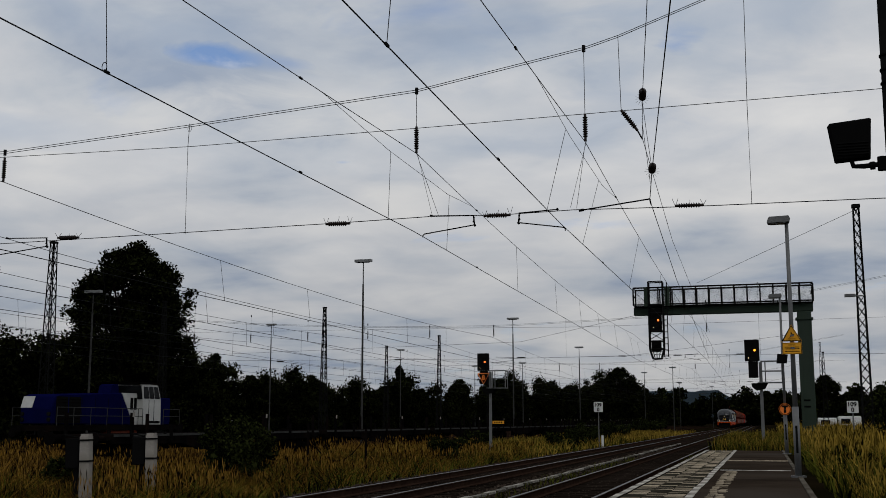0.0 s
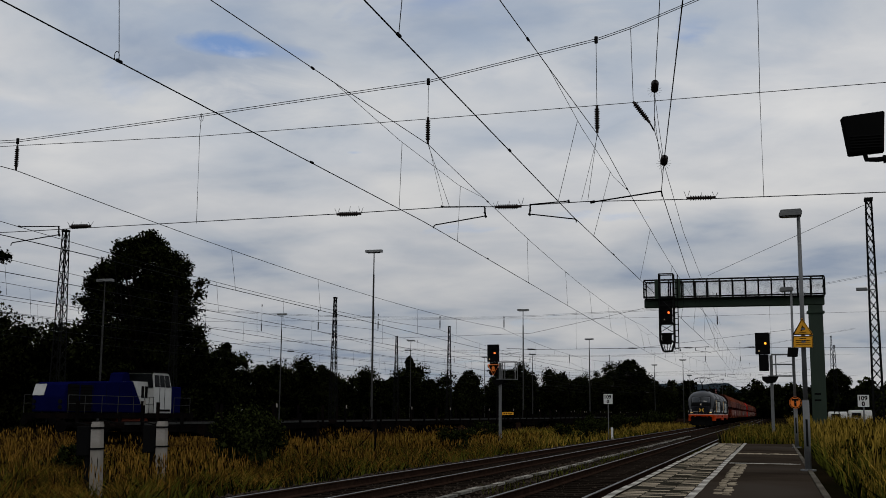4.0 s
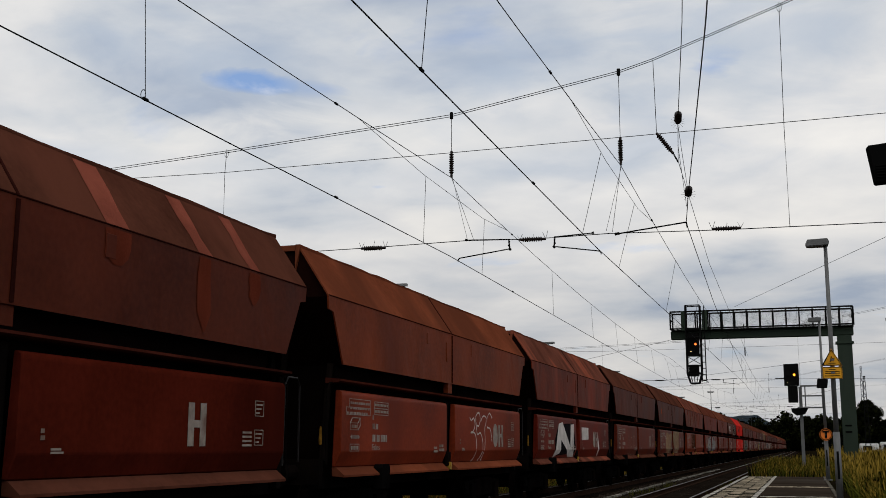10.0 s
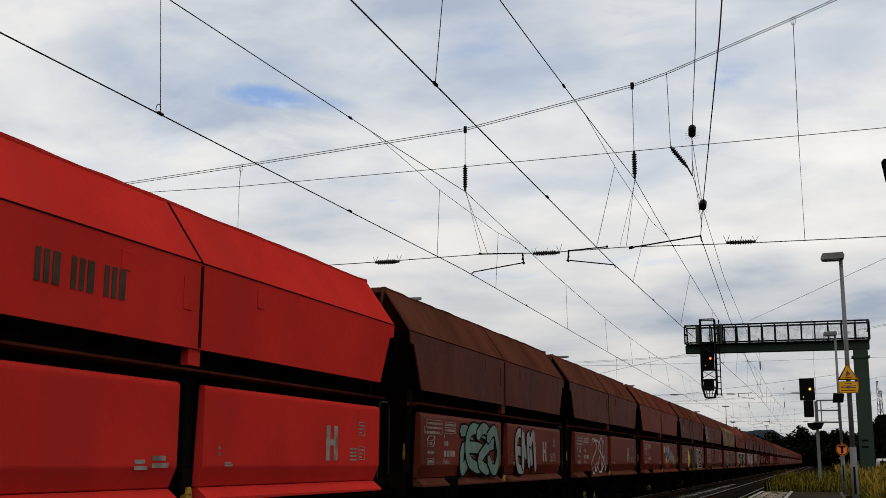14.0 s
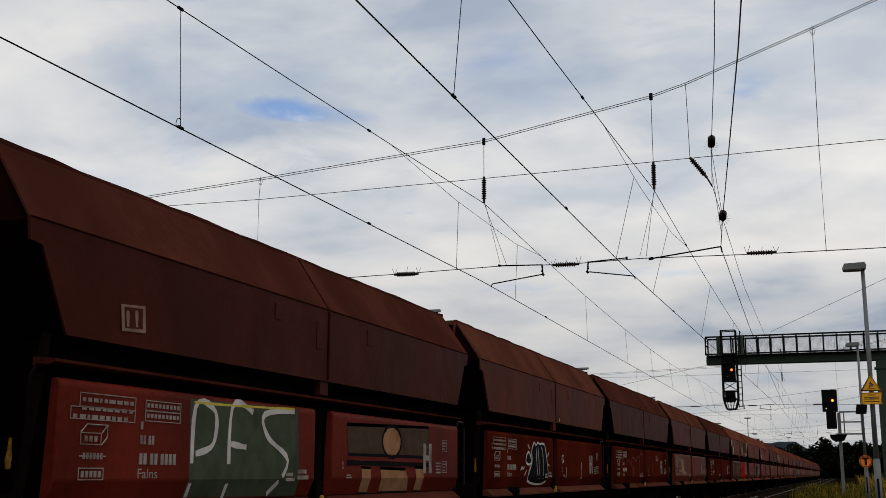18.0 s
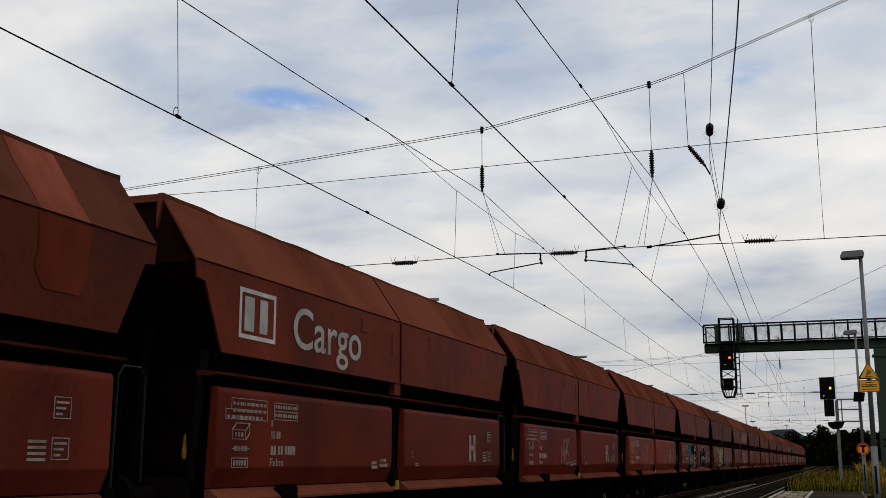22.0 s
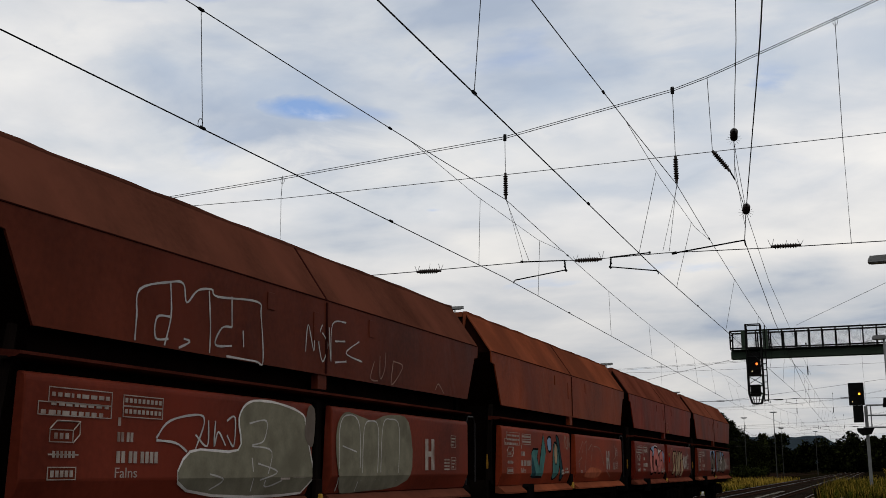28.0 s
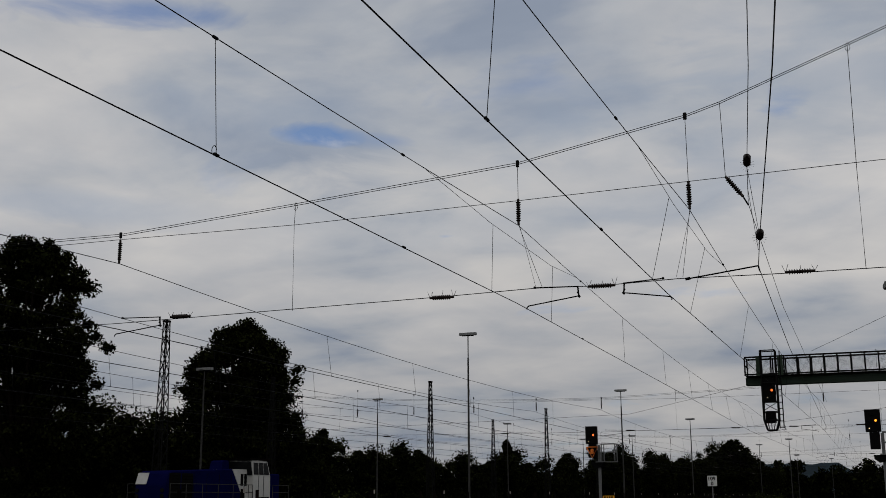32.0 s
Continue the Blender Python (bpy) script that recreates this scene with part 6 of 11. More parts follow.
        oval(w, SPRAY_BLACK, SPRAY_WHITE, 8.11, 1.25, 0.24, 0.29, 0.03)
        oval(w, SPRAY_BLACK, SPRAY_WHITE, 8.58, 1.24, 0.27, 0.29, 0.03)
        oval(w, SPRAY_BLACK, SPRAY_WHITE, 9.12, 1.27, 0.29, 0.32, 0.03)
        fresh(w, SPRAY_BLACK, SPRAY_WHITE, [(7.1, 1.48), (7.3, 1.88), (7.76, 1.91), (7.74, 1.26), (7.28, 0.97), (7.16, 1.2)], 0.03)
    elif i == 31:
        fresh(w, SPRAY_CREAM, SPRAY_BLACK, [(3.44, 1.14), (3.53, 1.71), (3.45, 2.14), (3.68, 2.18), (3.79, 1.81), (3.87, 1.87), (4.01, 2.05), (4.18, 2.11), (4.4, 2.05), (4.5, 1.89), (4.53, 2.11), (4.66, 2.2), (4.9, 2.16), (4.88, 1.85), (5.0, 1.53), (4.9, 1.58), (4.84, 1.1)], 0.06)
        fresh(w, SPRAY_CREAM, SPRAY_BLACK, [(5.02, 1.86), (5.2, 2.12), (5.51, 2.17), (5.85, 2.1), (5.9, 1.89), (5.83, 1.59), (5.3, 1.56)], 0.06, sharp=True)
        sweep(w, SPRAY_BLACK, 0.08, [(3.73, 1.18), (3.82, 1.52), (4.02, 1.57), (4.19, 1.47), (4.17, 1.27)])
        sweep(w, SPRAY_BLACK, 0.08, [(4.35, 1.11), (4.39, 1.37), (4.55, 1.37)])
        sweep(w, SPRAY_BLACK, 0.08, [(3.57, 1.71), (3.75, 1.79), (3.88, 1.69)])
        oval(w, SPRAY_BLACK, None, 3.73, 1.27, 0.14, 0.15, 0.04)
        for q in ([(3.43, 1.52), (3.63, 1.73), (3.90, 1.79), (4.12, 1.62)], [(3.99, 1.95), (4.27, 2.06), (4.45, 1.90), (4.40, 1.74), (4.58, 1.60)], [(4.12, 1.56), (4.29, 1.35), (4.60, 1.38), (4.45, 1.18)], [(4.88, 1.99), (4.90, 1.73), (4.80, 1.54), (5.09, 1.44)], [(3.69, 2.11), (3.62, 1.81)], [(3.58, 1.35), (3.69, 1.55), (3.89, 1.48), (3.92, 1.30)]):
            sweep(w, SPRAY_BLACK, 0.06, q)
        fresh(w, SPRAY_CREAM, SPRAY_BLACK, [(5.14, 1.84), (5.25, 2.02), (5.48, 2.06), (5.74, 2.01), (5.78, 1.86), (5.70, 1.66), (5.34, 1.64)], 0.035)
        for py, pz in ((4.18, 1.92), (4.72, 1.98), (4.66, 1.88), (5.62, 1.80), (5.55, 1.72), (4.05, 1.72)):
            oval(w, SPRAY_GREY, None, py, pz, 0.05, 0.04)
        for py, pz, ry, rz in ((7.42, 1.66, 0.30, 0.37), (7.98, 1.56, 0.26, 0.32), (8.52, 1.66, 0.14, 0.36), (8.72, 1.36, 0.24, 0.22), (7.75, 1.24, 0.22, 0.12)):
            oval(w, FAINT_GREY, SPRAY_PALE, py, pz, ry, rz, 0.026)
            for k in range(-3, 4):
                e = ry * 0.86 * math.sqrt(max(0.05, 1 - (k / 4) ** 2))
                sweep(w, SPRAY_PALE, 0.014, [(py - e, pz + rz * k / 4 + 0.02), (py, pz + rz * k / 4 - 0.012), (py + e, pz + rz * k / 4)])
    elif i == 32:
        fresh(w, SPRAY_DUST, SPRAY_BLACK, [(6.85, 3.0), (6.93, 3.2), (7.62, 3.33), (7.75, 3.2), (7.72, 3.04), (7.82, 2.82), (7.53, 2.63), (7.17, 2.61), (6.94, 2.82)], 0.06)
        fresh(w, SPRAY_DUST, SPRAY_BLACK, [(7.74, 3.25), (8.28, 3.31), (8.33, 3.02), (8.46, 2.82), (8.21, 2.64), (7.84, 2.67), (7.78, 2.89)], 0.06)
        fresh(w, SPRAY_DUST, SPRAY_BLACK, [(8.38, 3.19), (8.64, 3.43), (9.03, 3.41), (9.3, 3.17), (9.29, 2.7), (8.85, 2.62), (8.69, 2.74), (8.46, 2.74)], 0.06)
        fresh(w, SPRAY_DUST, SPRAY_BLACK, [(6.78, 1.8), (6.88, 2.07), (7.21, 2.14), (7.55, 2.07), (7.58, 1.73), (7.52, 1.54), (7.37, 1.31), (7.14, 1.54), (7.05, 1.72)], 0.06)
        fresh(w, SPRAY_DUST, SPRAY_BLACK, [(7.55, 2.02), (8.26, 2.04), (8.38, 1.66), (8.33, 1.35), (7.97, 1.2), (7.62, 1.31), (7.49, 1.54), (7.58, 1.73)], 0.06)
        fresh(w, SPRAY_DUST, SPRAY_BLACK, [(8.36, 1.97), (8.65, 2.14), (9.03, 2.14), (9.1, 1.29), (8.62, 1.4), (8.47, 1.61)], 0.06)
        sweep(w, SPRAY_BLACK, 0.05, [(7.24, 2.91), (7.23, 2.67)])
        sweep(w, SPRAY_BLACK, 0.05, [(7.83, 2.75), (7.94, 2.84), (8.07, 2.78), (8.19, 2.9)])
        sweep(w, SPRAY_BLACK, 0.05, [(8.83, 2.79), (8.96, 2.97), (9.03, 2.78)])
        sweep(w, SPRAY_BLACK, 0.05, [(7.09, 1.97), (7.11, 1.67)])
        sweep(w, SPRAY_BLACK, 0.05, [(7.64, 1.45), (7.73, 1.67), (7.83, 1.5), (7.98, 1.6)])
        sweep(w, SPRAY_BLACK, 0.05, [(8.75, 1.48), (8.78, 1.72), (8.92, 1.75), (8.94, 1.48)])
        sweep(w, SPRAY_BLACK, 0.05, [(7.66, 1.64), (7.88, 1.77), (8.21, 1.73)])
        sweep(w, SPRAY_WHITE, 0.03, [(9.73, 3.24), (9.86, 2.91), (9.97, 3.02), (9.93, 2.83), (10.1, 2.82), (10.12, 3.04)])
        sweep(w, SPRAY_WHITE, 0.03, [(10.08, 3.18), (10.27, 2.99), (10.58, 3.03), (10.33, 2.94), (10.19, 2.79)])
        sweep(w, SPRAY_WHITE, 0.03, [(6.93, 1.99), (6.82, 1.8)])
        sweep(w, SPRAY_WHITE, 0.03, [(9.35, 3.17), (9.43, 2.83)])
        sweep(w, SPRAY_WHITE, 0.03, [(6.71, 3.11), (6.77, 2.89)])
    elif i == 34:
        fresh(w, SPRAY_BEIGE, None, [(7.19, 2.12), (7.42, 2.14), (7.63, 1.97), (7.61, 1.7), (7.82, 1.49), (7.81, 1.19), (7.32, 1.21), (7.24, 1.62)], 0.05)
        sweep(w, SPRAY_BEIGE, 0.09, [(8.43, 2.04), (8.29, 1.9), (8.35, 1.59), (8.26, 1.41), (8.48, 1.35), (9.32, 1.3), (9.63, 1.28)])
    elif i == 35:
        sweep(w, PALE_FADED, 0.04, [(4.43, 3.43), (4.53, 3.02), (4.61, 2.69)])
        sweep(w, PALE_FADED, 0.025, [(3.29, 1.78), (3.78, 1.48)])
        sweep(w, PALE_FADED, 0.025, [(4.26, 1.84), (4.5, 1.71)])
        sweep(w, PALE_FADED, 0.025, [(5.01, 1.81), (5.14, 1.43)])
    elif i == 39:
        lettering(w, "BRI", 1.25, 2.92, 0.62, SPRAY_WHITE, "white sprayed letters")
        sweep(w, SPRAY_AQUA, 0.05, [(2.2, 3.49), (2.39, 3.06), (2.53, 2.63)])
        sweep(w, SPRAY_AQUA, 0.05, [(2.19, 2.74), (2.29, 2.87), (3.09, 2.93), (3.74, 2.91)])
        sweep(w, SPRAY_AQUA, 0.05, [(3.0, 3.46), (3.09, 3.03), (3.11, 2.59)])
        sweep(w, SPRAY_AQUA, 0.05, [(3.92, 3.54), (3.69, 3.1), (3.62, 2.7), (3.89, 2.59), (4.38, 2.73), (4.37, 3.04), (3.8, 3.01)])
        sweep(w, SPRAY_AQUA, 0.05, [(4.58, 3.49), (4.59, 3.21), (4.76, 2.66), (5.31, 2.93), (5.22, 3.29), (4.65, 3.5)])
        sweep(w, SPRAY_AQUA, 0.05, [(7.83, 3.35), (7.94, 3.01), (8.41, 2.79), (7.54, 2.56)])
        sweep(w, SPRAY_AQUA, 0.05, [(10.11, 3.01), (10.54, 2.9), (10.24, 2.64)])
        oval(w, None, SPRAY_AQUA, 8.78, 2.86, 0.14, 0.22, 0.04)
        oval(w, None, SPRAY_AQUA, 9.42, 2.96, 0.19, 0.28, 0.04)
        fresh(w, FADED, SPRAY_WHITE, [(1.52, 3.03), (1.96, 3.07), (1.96, 2.77), (1.56, 2.75)], 0.03, sharp=True)
        fresh(w, SPRAY_GREY, SPRAY_BLACK, [(2.78, 1.21), (2.87, 1.6), (3.41, 1.76), (3.52, 2.08), (4.19, 2.13), (4.34, 2.02), (4.44, 1.35), (4.38, 1.07), (3.83, 1.09), (3.43, 1.31)], 0.05)
        fresh(w, SPRAY_GREY, SPRAY_BLACK, [(4.47, 1.55), (4.63, 2.03), (4.87, 1.76), (4.94, 2.11), (5.97, 2.14), (5.95, 1.56), (5.53, 1.34), (5.29, 1.05), (4.59, 1.07)], 0.05)
        fresh(w, SPRAY_BLACK, None, [(3.67, 1.61), (3.79, 1.83), (3.99, 1.81), (3.97, 1.45)], 0.05, sharp=True)
        fresh(w, SPRAY_PALE, SPRAY_BLACK, [(2.36, 1.7), (2.58, 1.82), (2.86, 1.72), (2.82, 1.51), (2.54, 1.45)], 0.02)
        sweep(w, SPRAY_CREAM, 0.03, [(3.58, 2.05), (4.12, 2.09), (4.27, 1.95)])
        sweep(w, SPRAY_CREAM, 0.03, [(5.02, 2.04), (5.76, 2.06)])
        sweep(w, SPRAY_BLACK, 0.05, [(5.26, 1.98), (5.27, 1.63), (5.6, 1.56), (5.37, 1.2)])
        sweep(w, SPRAY_BLACK, 0.05, [(4.64, 1.69), (4.87, 1.62), (4.82, 1.14)])
        fresh(w, SPRAY_AQUA, None, [(6.6, 1.57), (6.89, 1.61), (6.8, 1.18), (6.51, 1.07)], 0.05)
        lettering(w, "ASOK", 6.75, 1.86, 0.22, SPRAY_WHITE, "small white sprayed word")
        tag(w, 7.4, 8.7, 1.35, 1.95, FADED, 93, 4, 0.04)
        disc()
    elif i == 40:
        sweep(w, SPRAY_PALE, 0.026, [(2.31, 2.56), (2.32, 2.83), (2.35, 3.09), (2.82, 3.23), (3.06, 3.25), (3.13, 3.07), (3.32, 3.22), (3.58, 3.27), (3.7, 3.21), (4.52, 3.27), (4.61, 3.12), (4.68, 2.61), (4.5, 2.5), (3.91, 2.48)])
        sweep(w, SPRAY_PALE, 0.026, [(2.84, 3.22), (2.87, 2.9), (2.78, 2.53)])
        sweep(w, SPRAY_PALE, 0.026, [(3.53, 3.25), (3.58, 2.87), (3.58, 2.51)])
        sweep(w, SPRAY_PALE, 0.026, [(3.98, 3.25), (4.0, 2.92)])
        sweep(w, SPRAY_PALE, 0.026, [(2.85, 2.89), (2.64, 2.86), (2.63, 2.66), (2.84, 2.67)])
        sweep(w, SPRAY_PALE, 0.026, [(4.0, 2.92), (3.8, 2.89), (3.68, 2.7), (4.01, 2.72)])
        sweep(w, SPRAY_PALE, 0.026, [(4.23, 2.91), (4.25, 2.73)])
        sweep(w, SPRAY_PALE, 0.026, [(3.1, 2.7), (3.21, 2.68), (3.02, 2.49)])
        sweep(w, SPRAY_PALE, 0.024, [(5.69, 2.82), (5.75, 3.16), (5.91, 2.85), (5.91, 3.16)])
        sweep(w, SPRAY_PALE, 0.024, [(6.13, 3.2), (6.03, 3.01), (6.15, 2.74), (6.29, 2.97), (6.13, 3.1)])
        sweep(w, SPRAY_PALE, 0.024, [(6.32, 3.19), (6.38, 2.76), (6.41, 3.24), (6.81, 3.31)])
        sweep(w, SPRAY_PALE, 0.024, [(6.49, 3.03), (6.79, 3.06)])
        sweep(w, SPRAY_PALE, 0.024, [(6.5, 2.76), (6.83, 2.8)])
        sweep(w, SPRAY_PALE, 0.024, [(7.22, 3.1), (6.82, 2.91), (7.32, 2.84)])
        sweep(w, PALE_FADED, 0.022, [(7.72, 2.88), (7.6, 2.64), (7.84, 2.62)])
        sweep(w, PALE_FADED, 0.022, [(7.91, 2.98), (7.92, 2.66), (8.07, 2.79), (8.11, 3.04)])
        sweep(w, PALE_FADED, 0.022, [(8.38, 2.94), (8.32, 2.53), (8.73, 2.89), (8.38, 2.94)])
        sweep(w, PALE_FADED, 0.022, [(10.06, 2.64), (10.19, 2.74), (10.44, 2.59)])
        sweep(w, SPRAY_PALE, 0.026, [(2.71, 1.71), (2.92, 1.88), (3.41, 1.96), (3.52, 1.88), (3.38, 1.62)])
        sweep(w, SPRAY_PALE, 0.026, [(3.37, 1.76), (3.59, 1.65), (3.6, 1.91)])
        sweep(w, SPRAY_PALE, 0.026, [(3.73, 1.91), (3.72, 1.65), (3.79, 1.8), (3.94, 1.66)])
        sweep(w, SPRAY_PALE, 0.026, [(3.95, 1.92), (4.11, 1.96), (4.1, 1.66), (3.96, 1.77)])
        sweep(w, SPRAY_PALE, 0.026, [(2.71, 1.69), (3.03, 1.67), (3.23, 1.59)])
        fresh(w, SPRAY_GREY, SPRAY_WHITE, [(3.31, 1.21), (3.28, 1.59), (4.19, 1.62), (4.19, 1.96), (4.4, 2.14), (4.89, 2.19), (5.58, 2.08), (5.73, 1.89), (5.76, 1.14)], 0.03)
        sweep(w, SPRAY_PALE, 0.02, [(4.41, 1.91), (4.78, 1.95), (4.73, 1.73), (4.48, 1.67), (4.92, 1.61), (4.82, 1.24), (5.2, 1.29)])
        sweep(w, SPRAY_PALE, 0.02, [(4.49, 1.54), (4.57, 1.18)])
        sweep(w, SPRAY_PALE, 0.02, [(3.66, 1.37), (3.93, 1.31), (3.72, 1.21)])
        sweep(w, SPRAY_PALE, 0.02, [(4.62, 1.48), (5.06, 1.39), (4.69, 1.3)])
        fresh(w, SPRAY_OLIVE, None, [(5.7, 1.82), (5.79, 2.16), (5.96, 2.1), (5.91, 1.69)], 0.05)
        fresh(w, SPRAY_GREY, None, [(6.57, 1.92), (6.81, 2.14), (7.33, 2.1), (7.7, 2.07), (8.18, 2.16), (8.95, 2.09), (8.96, 1.26), (7.36, 1.11), (6.84, 1.12), (6.59, 1.49)], 0.05)
        sweep(w, SPRAY_PALE, 0.02, [(6.68, 1.14), (6.65, 1.92), (6.9, 2.11), (7.25, 1.97), (7.27, 1.13)])
        sweep(w, SPRAY_PALE, 0.02, [(7.35, 1.27), (7.39, 1.94), (7.61, 2.06), (7.86, 1.96), (7.83, 1.27)])
        sweep(w, SPRAY_PALE, 0.02, [(7.94, 1.27), (8.01, 2.0), (8.28, 2.11), (8.59, 2.0), (8.56, 1.26)])
        sweep(w, SPRAY_PALE, 0.02, [(6.74, 1.71), (7.17, 1.64)])
    elif i == 41:
        fresh(w, SPRAY_TEAL, SPRAY_BLACK, [(2.82, 1.27), (2.85, 1.74), (2.96, 1.81), (3.34, 1.81), (3.24, 1.65), (3.37, 1.45), (3.73, 2.15), (3.91, 1.76), (3.63, 1.25), (3.19, 1.26)], 0.05, sharp=True)
        fresh(w, SPRAY_DARK_TEAL, None, [(2.9, 1.64), (3.02, 1.5), (3.15, 1.26), (2.86, 1.27)], 0.05)
        fresh(w, SPRAY_BLUE, SPRAY_BLACK, [(4.02, 2.01), (4.16, 2.08), (4.33, 2.05), (4.34, 1.83), (4.2, 1.77), (4.06, 1.83)], 0.05)
        fresh(w, SPRAY_TEAL, SPRAY_BLACK, [(4.43, 1.24), (4.46, 1.78), (4.63, 1.98), (4.89, 1.85), (5.01, 1.57), (4.79, 1.26)], 0.05)
        oval(w, SPRAY_BEIGE, SPRAY_BLACK, 4.69, 1.73, 0.13, 0.22, 0.03)
        fresh(w, SPRAY_DARK_TEAL, SPRAY_BLACK, [(4.72, 2.1), (4.95, 2.05), (5.11, 1.68), (5.32, 1.22), (5.06, 1.23), (4.97, 1.68)], 0.05)
        sweep(w, PALE_FADED, 0.05, [(5.4, 1.86), (5.47, 2.13), (5.6, 2.02), (5.54, 1.9), (5.72, 1.87), (5.71, 2.12)])
        sweep(w, PALE_FADED, 0.05, [(5.83, 2.09), (5.82, 1.88), (5.93, 2.0)])
        sweep(w, PALE_FADED, 0.03, [(6.75, 1.77), (7.17, 2.05), (7.1, 1.78)])
        sweep(w, PALE_FADED, 0.03, [(7.32, 1.99), (7.54, 2.03), (7.33, 1.38)])
        sweep(w, PALE_FADED, 0.03, [(7.7, 1.86), (8.11, 1.98), (7.87, 1.38), (8.12, 1.31)])
        sweep(w, PALE_FADED, 0.03, [(8.27, 1.95), (8.89, 1.9), (9.36, 1.48)])
        sweep(w, PALE_FADED, 0.03, [(9.56, 1.37), (10.17, 1.21)])
        sweep(w, PALE_FADED, 0.03, [(6.69, 1.58), (7.03, 1.68)])
        sweep(w, PALE_FADED, 0.03, [(10.61, 2.02), (10.79, 1.78), (10.49, 1.65)])
        fresh(w, FADED, None, [(7.34, 1.31), (7.95, 1.45), (8.99, 1.37), (8.63, 1.21), (7.49, 1.22)], 0.05)
    elif i == 42:
        fresh(w, SPRAY_BLUE, None, [(3.51, 2.04), (3.81, 2.1), (4.02, 2.06), (3.91, 1.89), (3.68, 1.8)], 0.05)
        fresh(w, SPRAY_PALE, None, [(4.41, 2.03), (4.83, 2.0), (5.08, 1.94), (4.7, 1.83)], 0.05)
        fresh(w, SPRAY_BLUE, None, [(5.45, 1.96), (5.67, 1.9), (5.63, 1.71), (5.53, 1.58)], 0.05)
        fresh(w, SPRAY_SALMON, SPRAY_BLACK, [(3.22, 1.96), (3.47, 1.99), (3.71, 1.91), (3.61, 1.77), (3.6, 1.51), (3.75, 1.3), (3.29, 1.31)], 0.07)
        fresh(w, SPRAY_SALMON, SPRAY_BLACK, [(3.89, 1.89), (3.94, 2.06), (4.14, 2.1), (4.5, 2.06), (4.75, 1.81), (4.92, 1.28), (4.65, 1.28), (4.5, 1.51), (4.29, 1.43), (4.21, 1.29), (3.9, 1.3)], 0.09, sharp=True)
        fresh(w, SPRAY_SALMON, SPRAY_BLACK, [(4.71, 1.48), (4.88, 1.93), (5.39, 2.0), (5.64, 1.27), (5.36, 1.27), (5.17, 1.49), (4.99, 1.28), (4.75, 1.28)], 0.08, sharp=True)
        oval(w, SPRAY_BLACK, None, 4.23, 1.6, 0.15, 0.12, 0.04)
        sweep(w, SPRAY_WHITE, 0.03, [(3.88, 1.88), (3.91, 2.08), (4.15, 2.12), (4.51, 2.09)])
        sweep(w, SPRAY_WHITE, 0.03, [(4.84, 1.93), (5.13, 1.99)])
        sweep(w, SPRAY_BLACK, 0.06, [(5.06, 1.61), (5.15, 1.7), (5.34, 1.61)])
        fresh(w, SPRAY_BEIGE, SPRAY_BLACK, [(7.48, 1.93), (7.7, 2.01), (7.94, 1.95), (7.64, 1.71), (7.88, 1.49), (7.66, 1.23), (7.29, 1.27), (7.54, 1.53), (7.39, 1.71)], 0.05)
        fresh(w, SPRAY_BEIGE, SPRAY_BLACK, [(7.99, 1.91), (8.19, 1.96), (8.31, 1.38), (8.46, 1.97), (8.67, 1.93), (8.62, 1.23), (8.08, 1.24)], 0.05)
        fresh(w, SPRAY_BEIGE, SPRAY_BLACK, [(8.76, 1.21), (8.7, 1.93), (9.1, 1.99), (9.14, 1.74), (8.93, 1.61), (8.97, 1.21)], 0.05)
        fresh(w, SPRAY_BEIGE, SPRAY_BLACK, [(9.18, 1.21), (9.21, 1.95), (9.49, 1.94), (9.41, 1.75), (9.61, 1.72), (9.56, 1.2)], 0.05)
        sweep(w, SPRAY_BEIGE, 0.03, [(6.99, 1.74), (7.11, 2.03), (7.4, 2.1)])
        sweep(w, PALE_FADED, 0.02, [(6.0, 3.03), (6.07, 2.9), (6.15, 3.01)])
        sweep(w, PALE_FADED, 0.02, [(6.52, 2.91), (6.72, 2.9), (6.59, 2.74), (6.49, 2.84)])
        fresh(w, SPRAY_YELLOW, SPRAY_BLACK, [(6.61, 2.6), (6.69, 2.73), (6.78, 2.6)], 0.02, sharp=True)
        fresh(w, SPRAY_YELLOW, SPRAY_BLACK, [(6.61, 1.85), (6.68, 1.97), (6.76, 1.85)], 0.02, sharp=True)
        oval(w, SPRAY_RED, SPRAY_BLACK, 6.68, 1.71, 0.12, 0.1, 0.02)
        disc()
    elif i == 43:
        fresh(w, SPRAY_BLUE, None, [(4.65, 2.15), (6.03, 2.17), (6.07, 1.73), (5.98, 1.32), (4.69, 1.34)], 0.05, sharp=True)
        oval(w, SPRAY_OLIVE, SPRAY_BLACK, 5.34, 1.66, 0.63, 0.45, 0.11)
        oval(w, SPRAY_BLACK, None, 5.24, 1.44, 0.17, 0.2, 0.04)
        fresh(w, SPRAY_BLACK, None, [(5.06, 2.02), (5.36, 2.07), (5.45, 1.87), (5.75, 1.79), (5.87, 1.53), (5.64, 1.79), (5.28, 1.82), (5.23, 1.98)], 0.05)
        oval(w, SPRAY_WHITE, None, 5.5, 1.32, 0.08, 0.05, 0.04)
        oval(w, SPRAY_WHITE, None, 5.72, 1.34, 0.08, 0.06, 0.04)
        sweep(w, SPRAY_BLACK, 0.05, [(4.68, 1.43), (5.05, 1.42)])
        fresh(w, SPRAY_OLIVE, SPRAY_BLACK, [(6.6, 2.16), (7.77, 2.14), (7.72, 1.71), (7.54, 1.3), (6.57, 1.32), (6.81, 1.69)], 0.05, sharp=True)
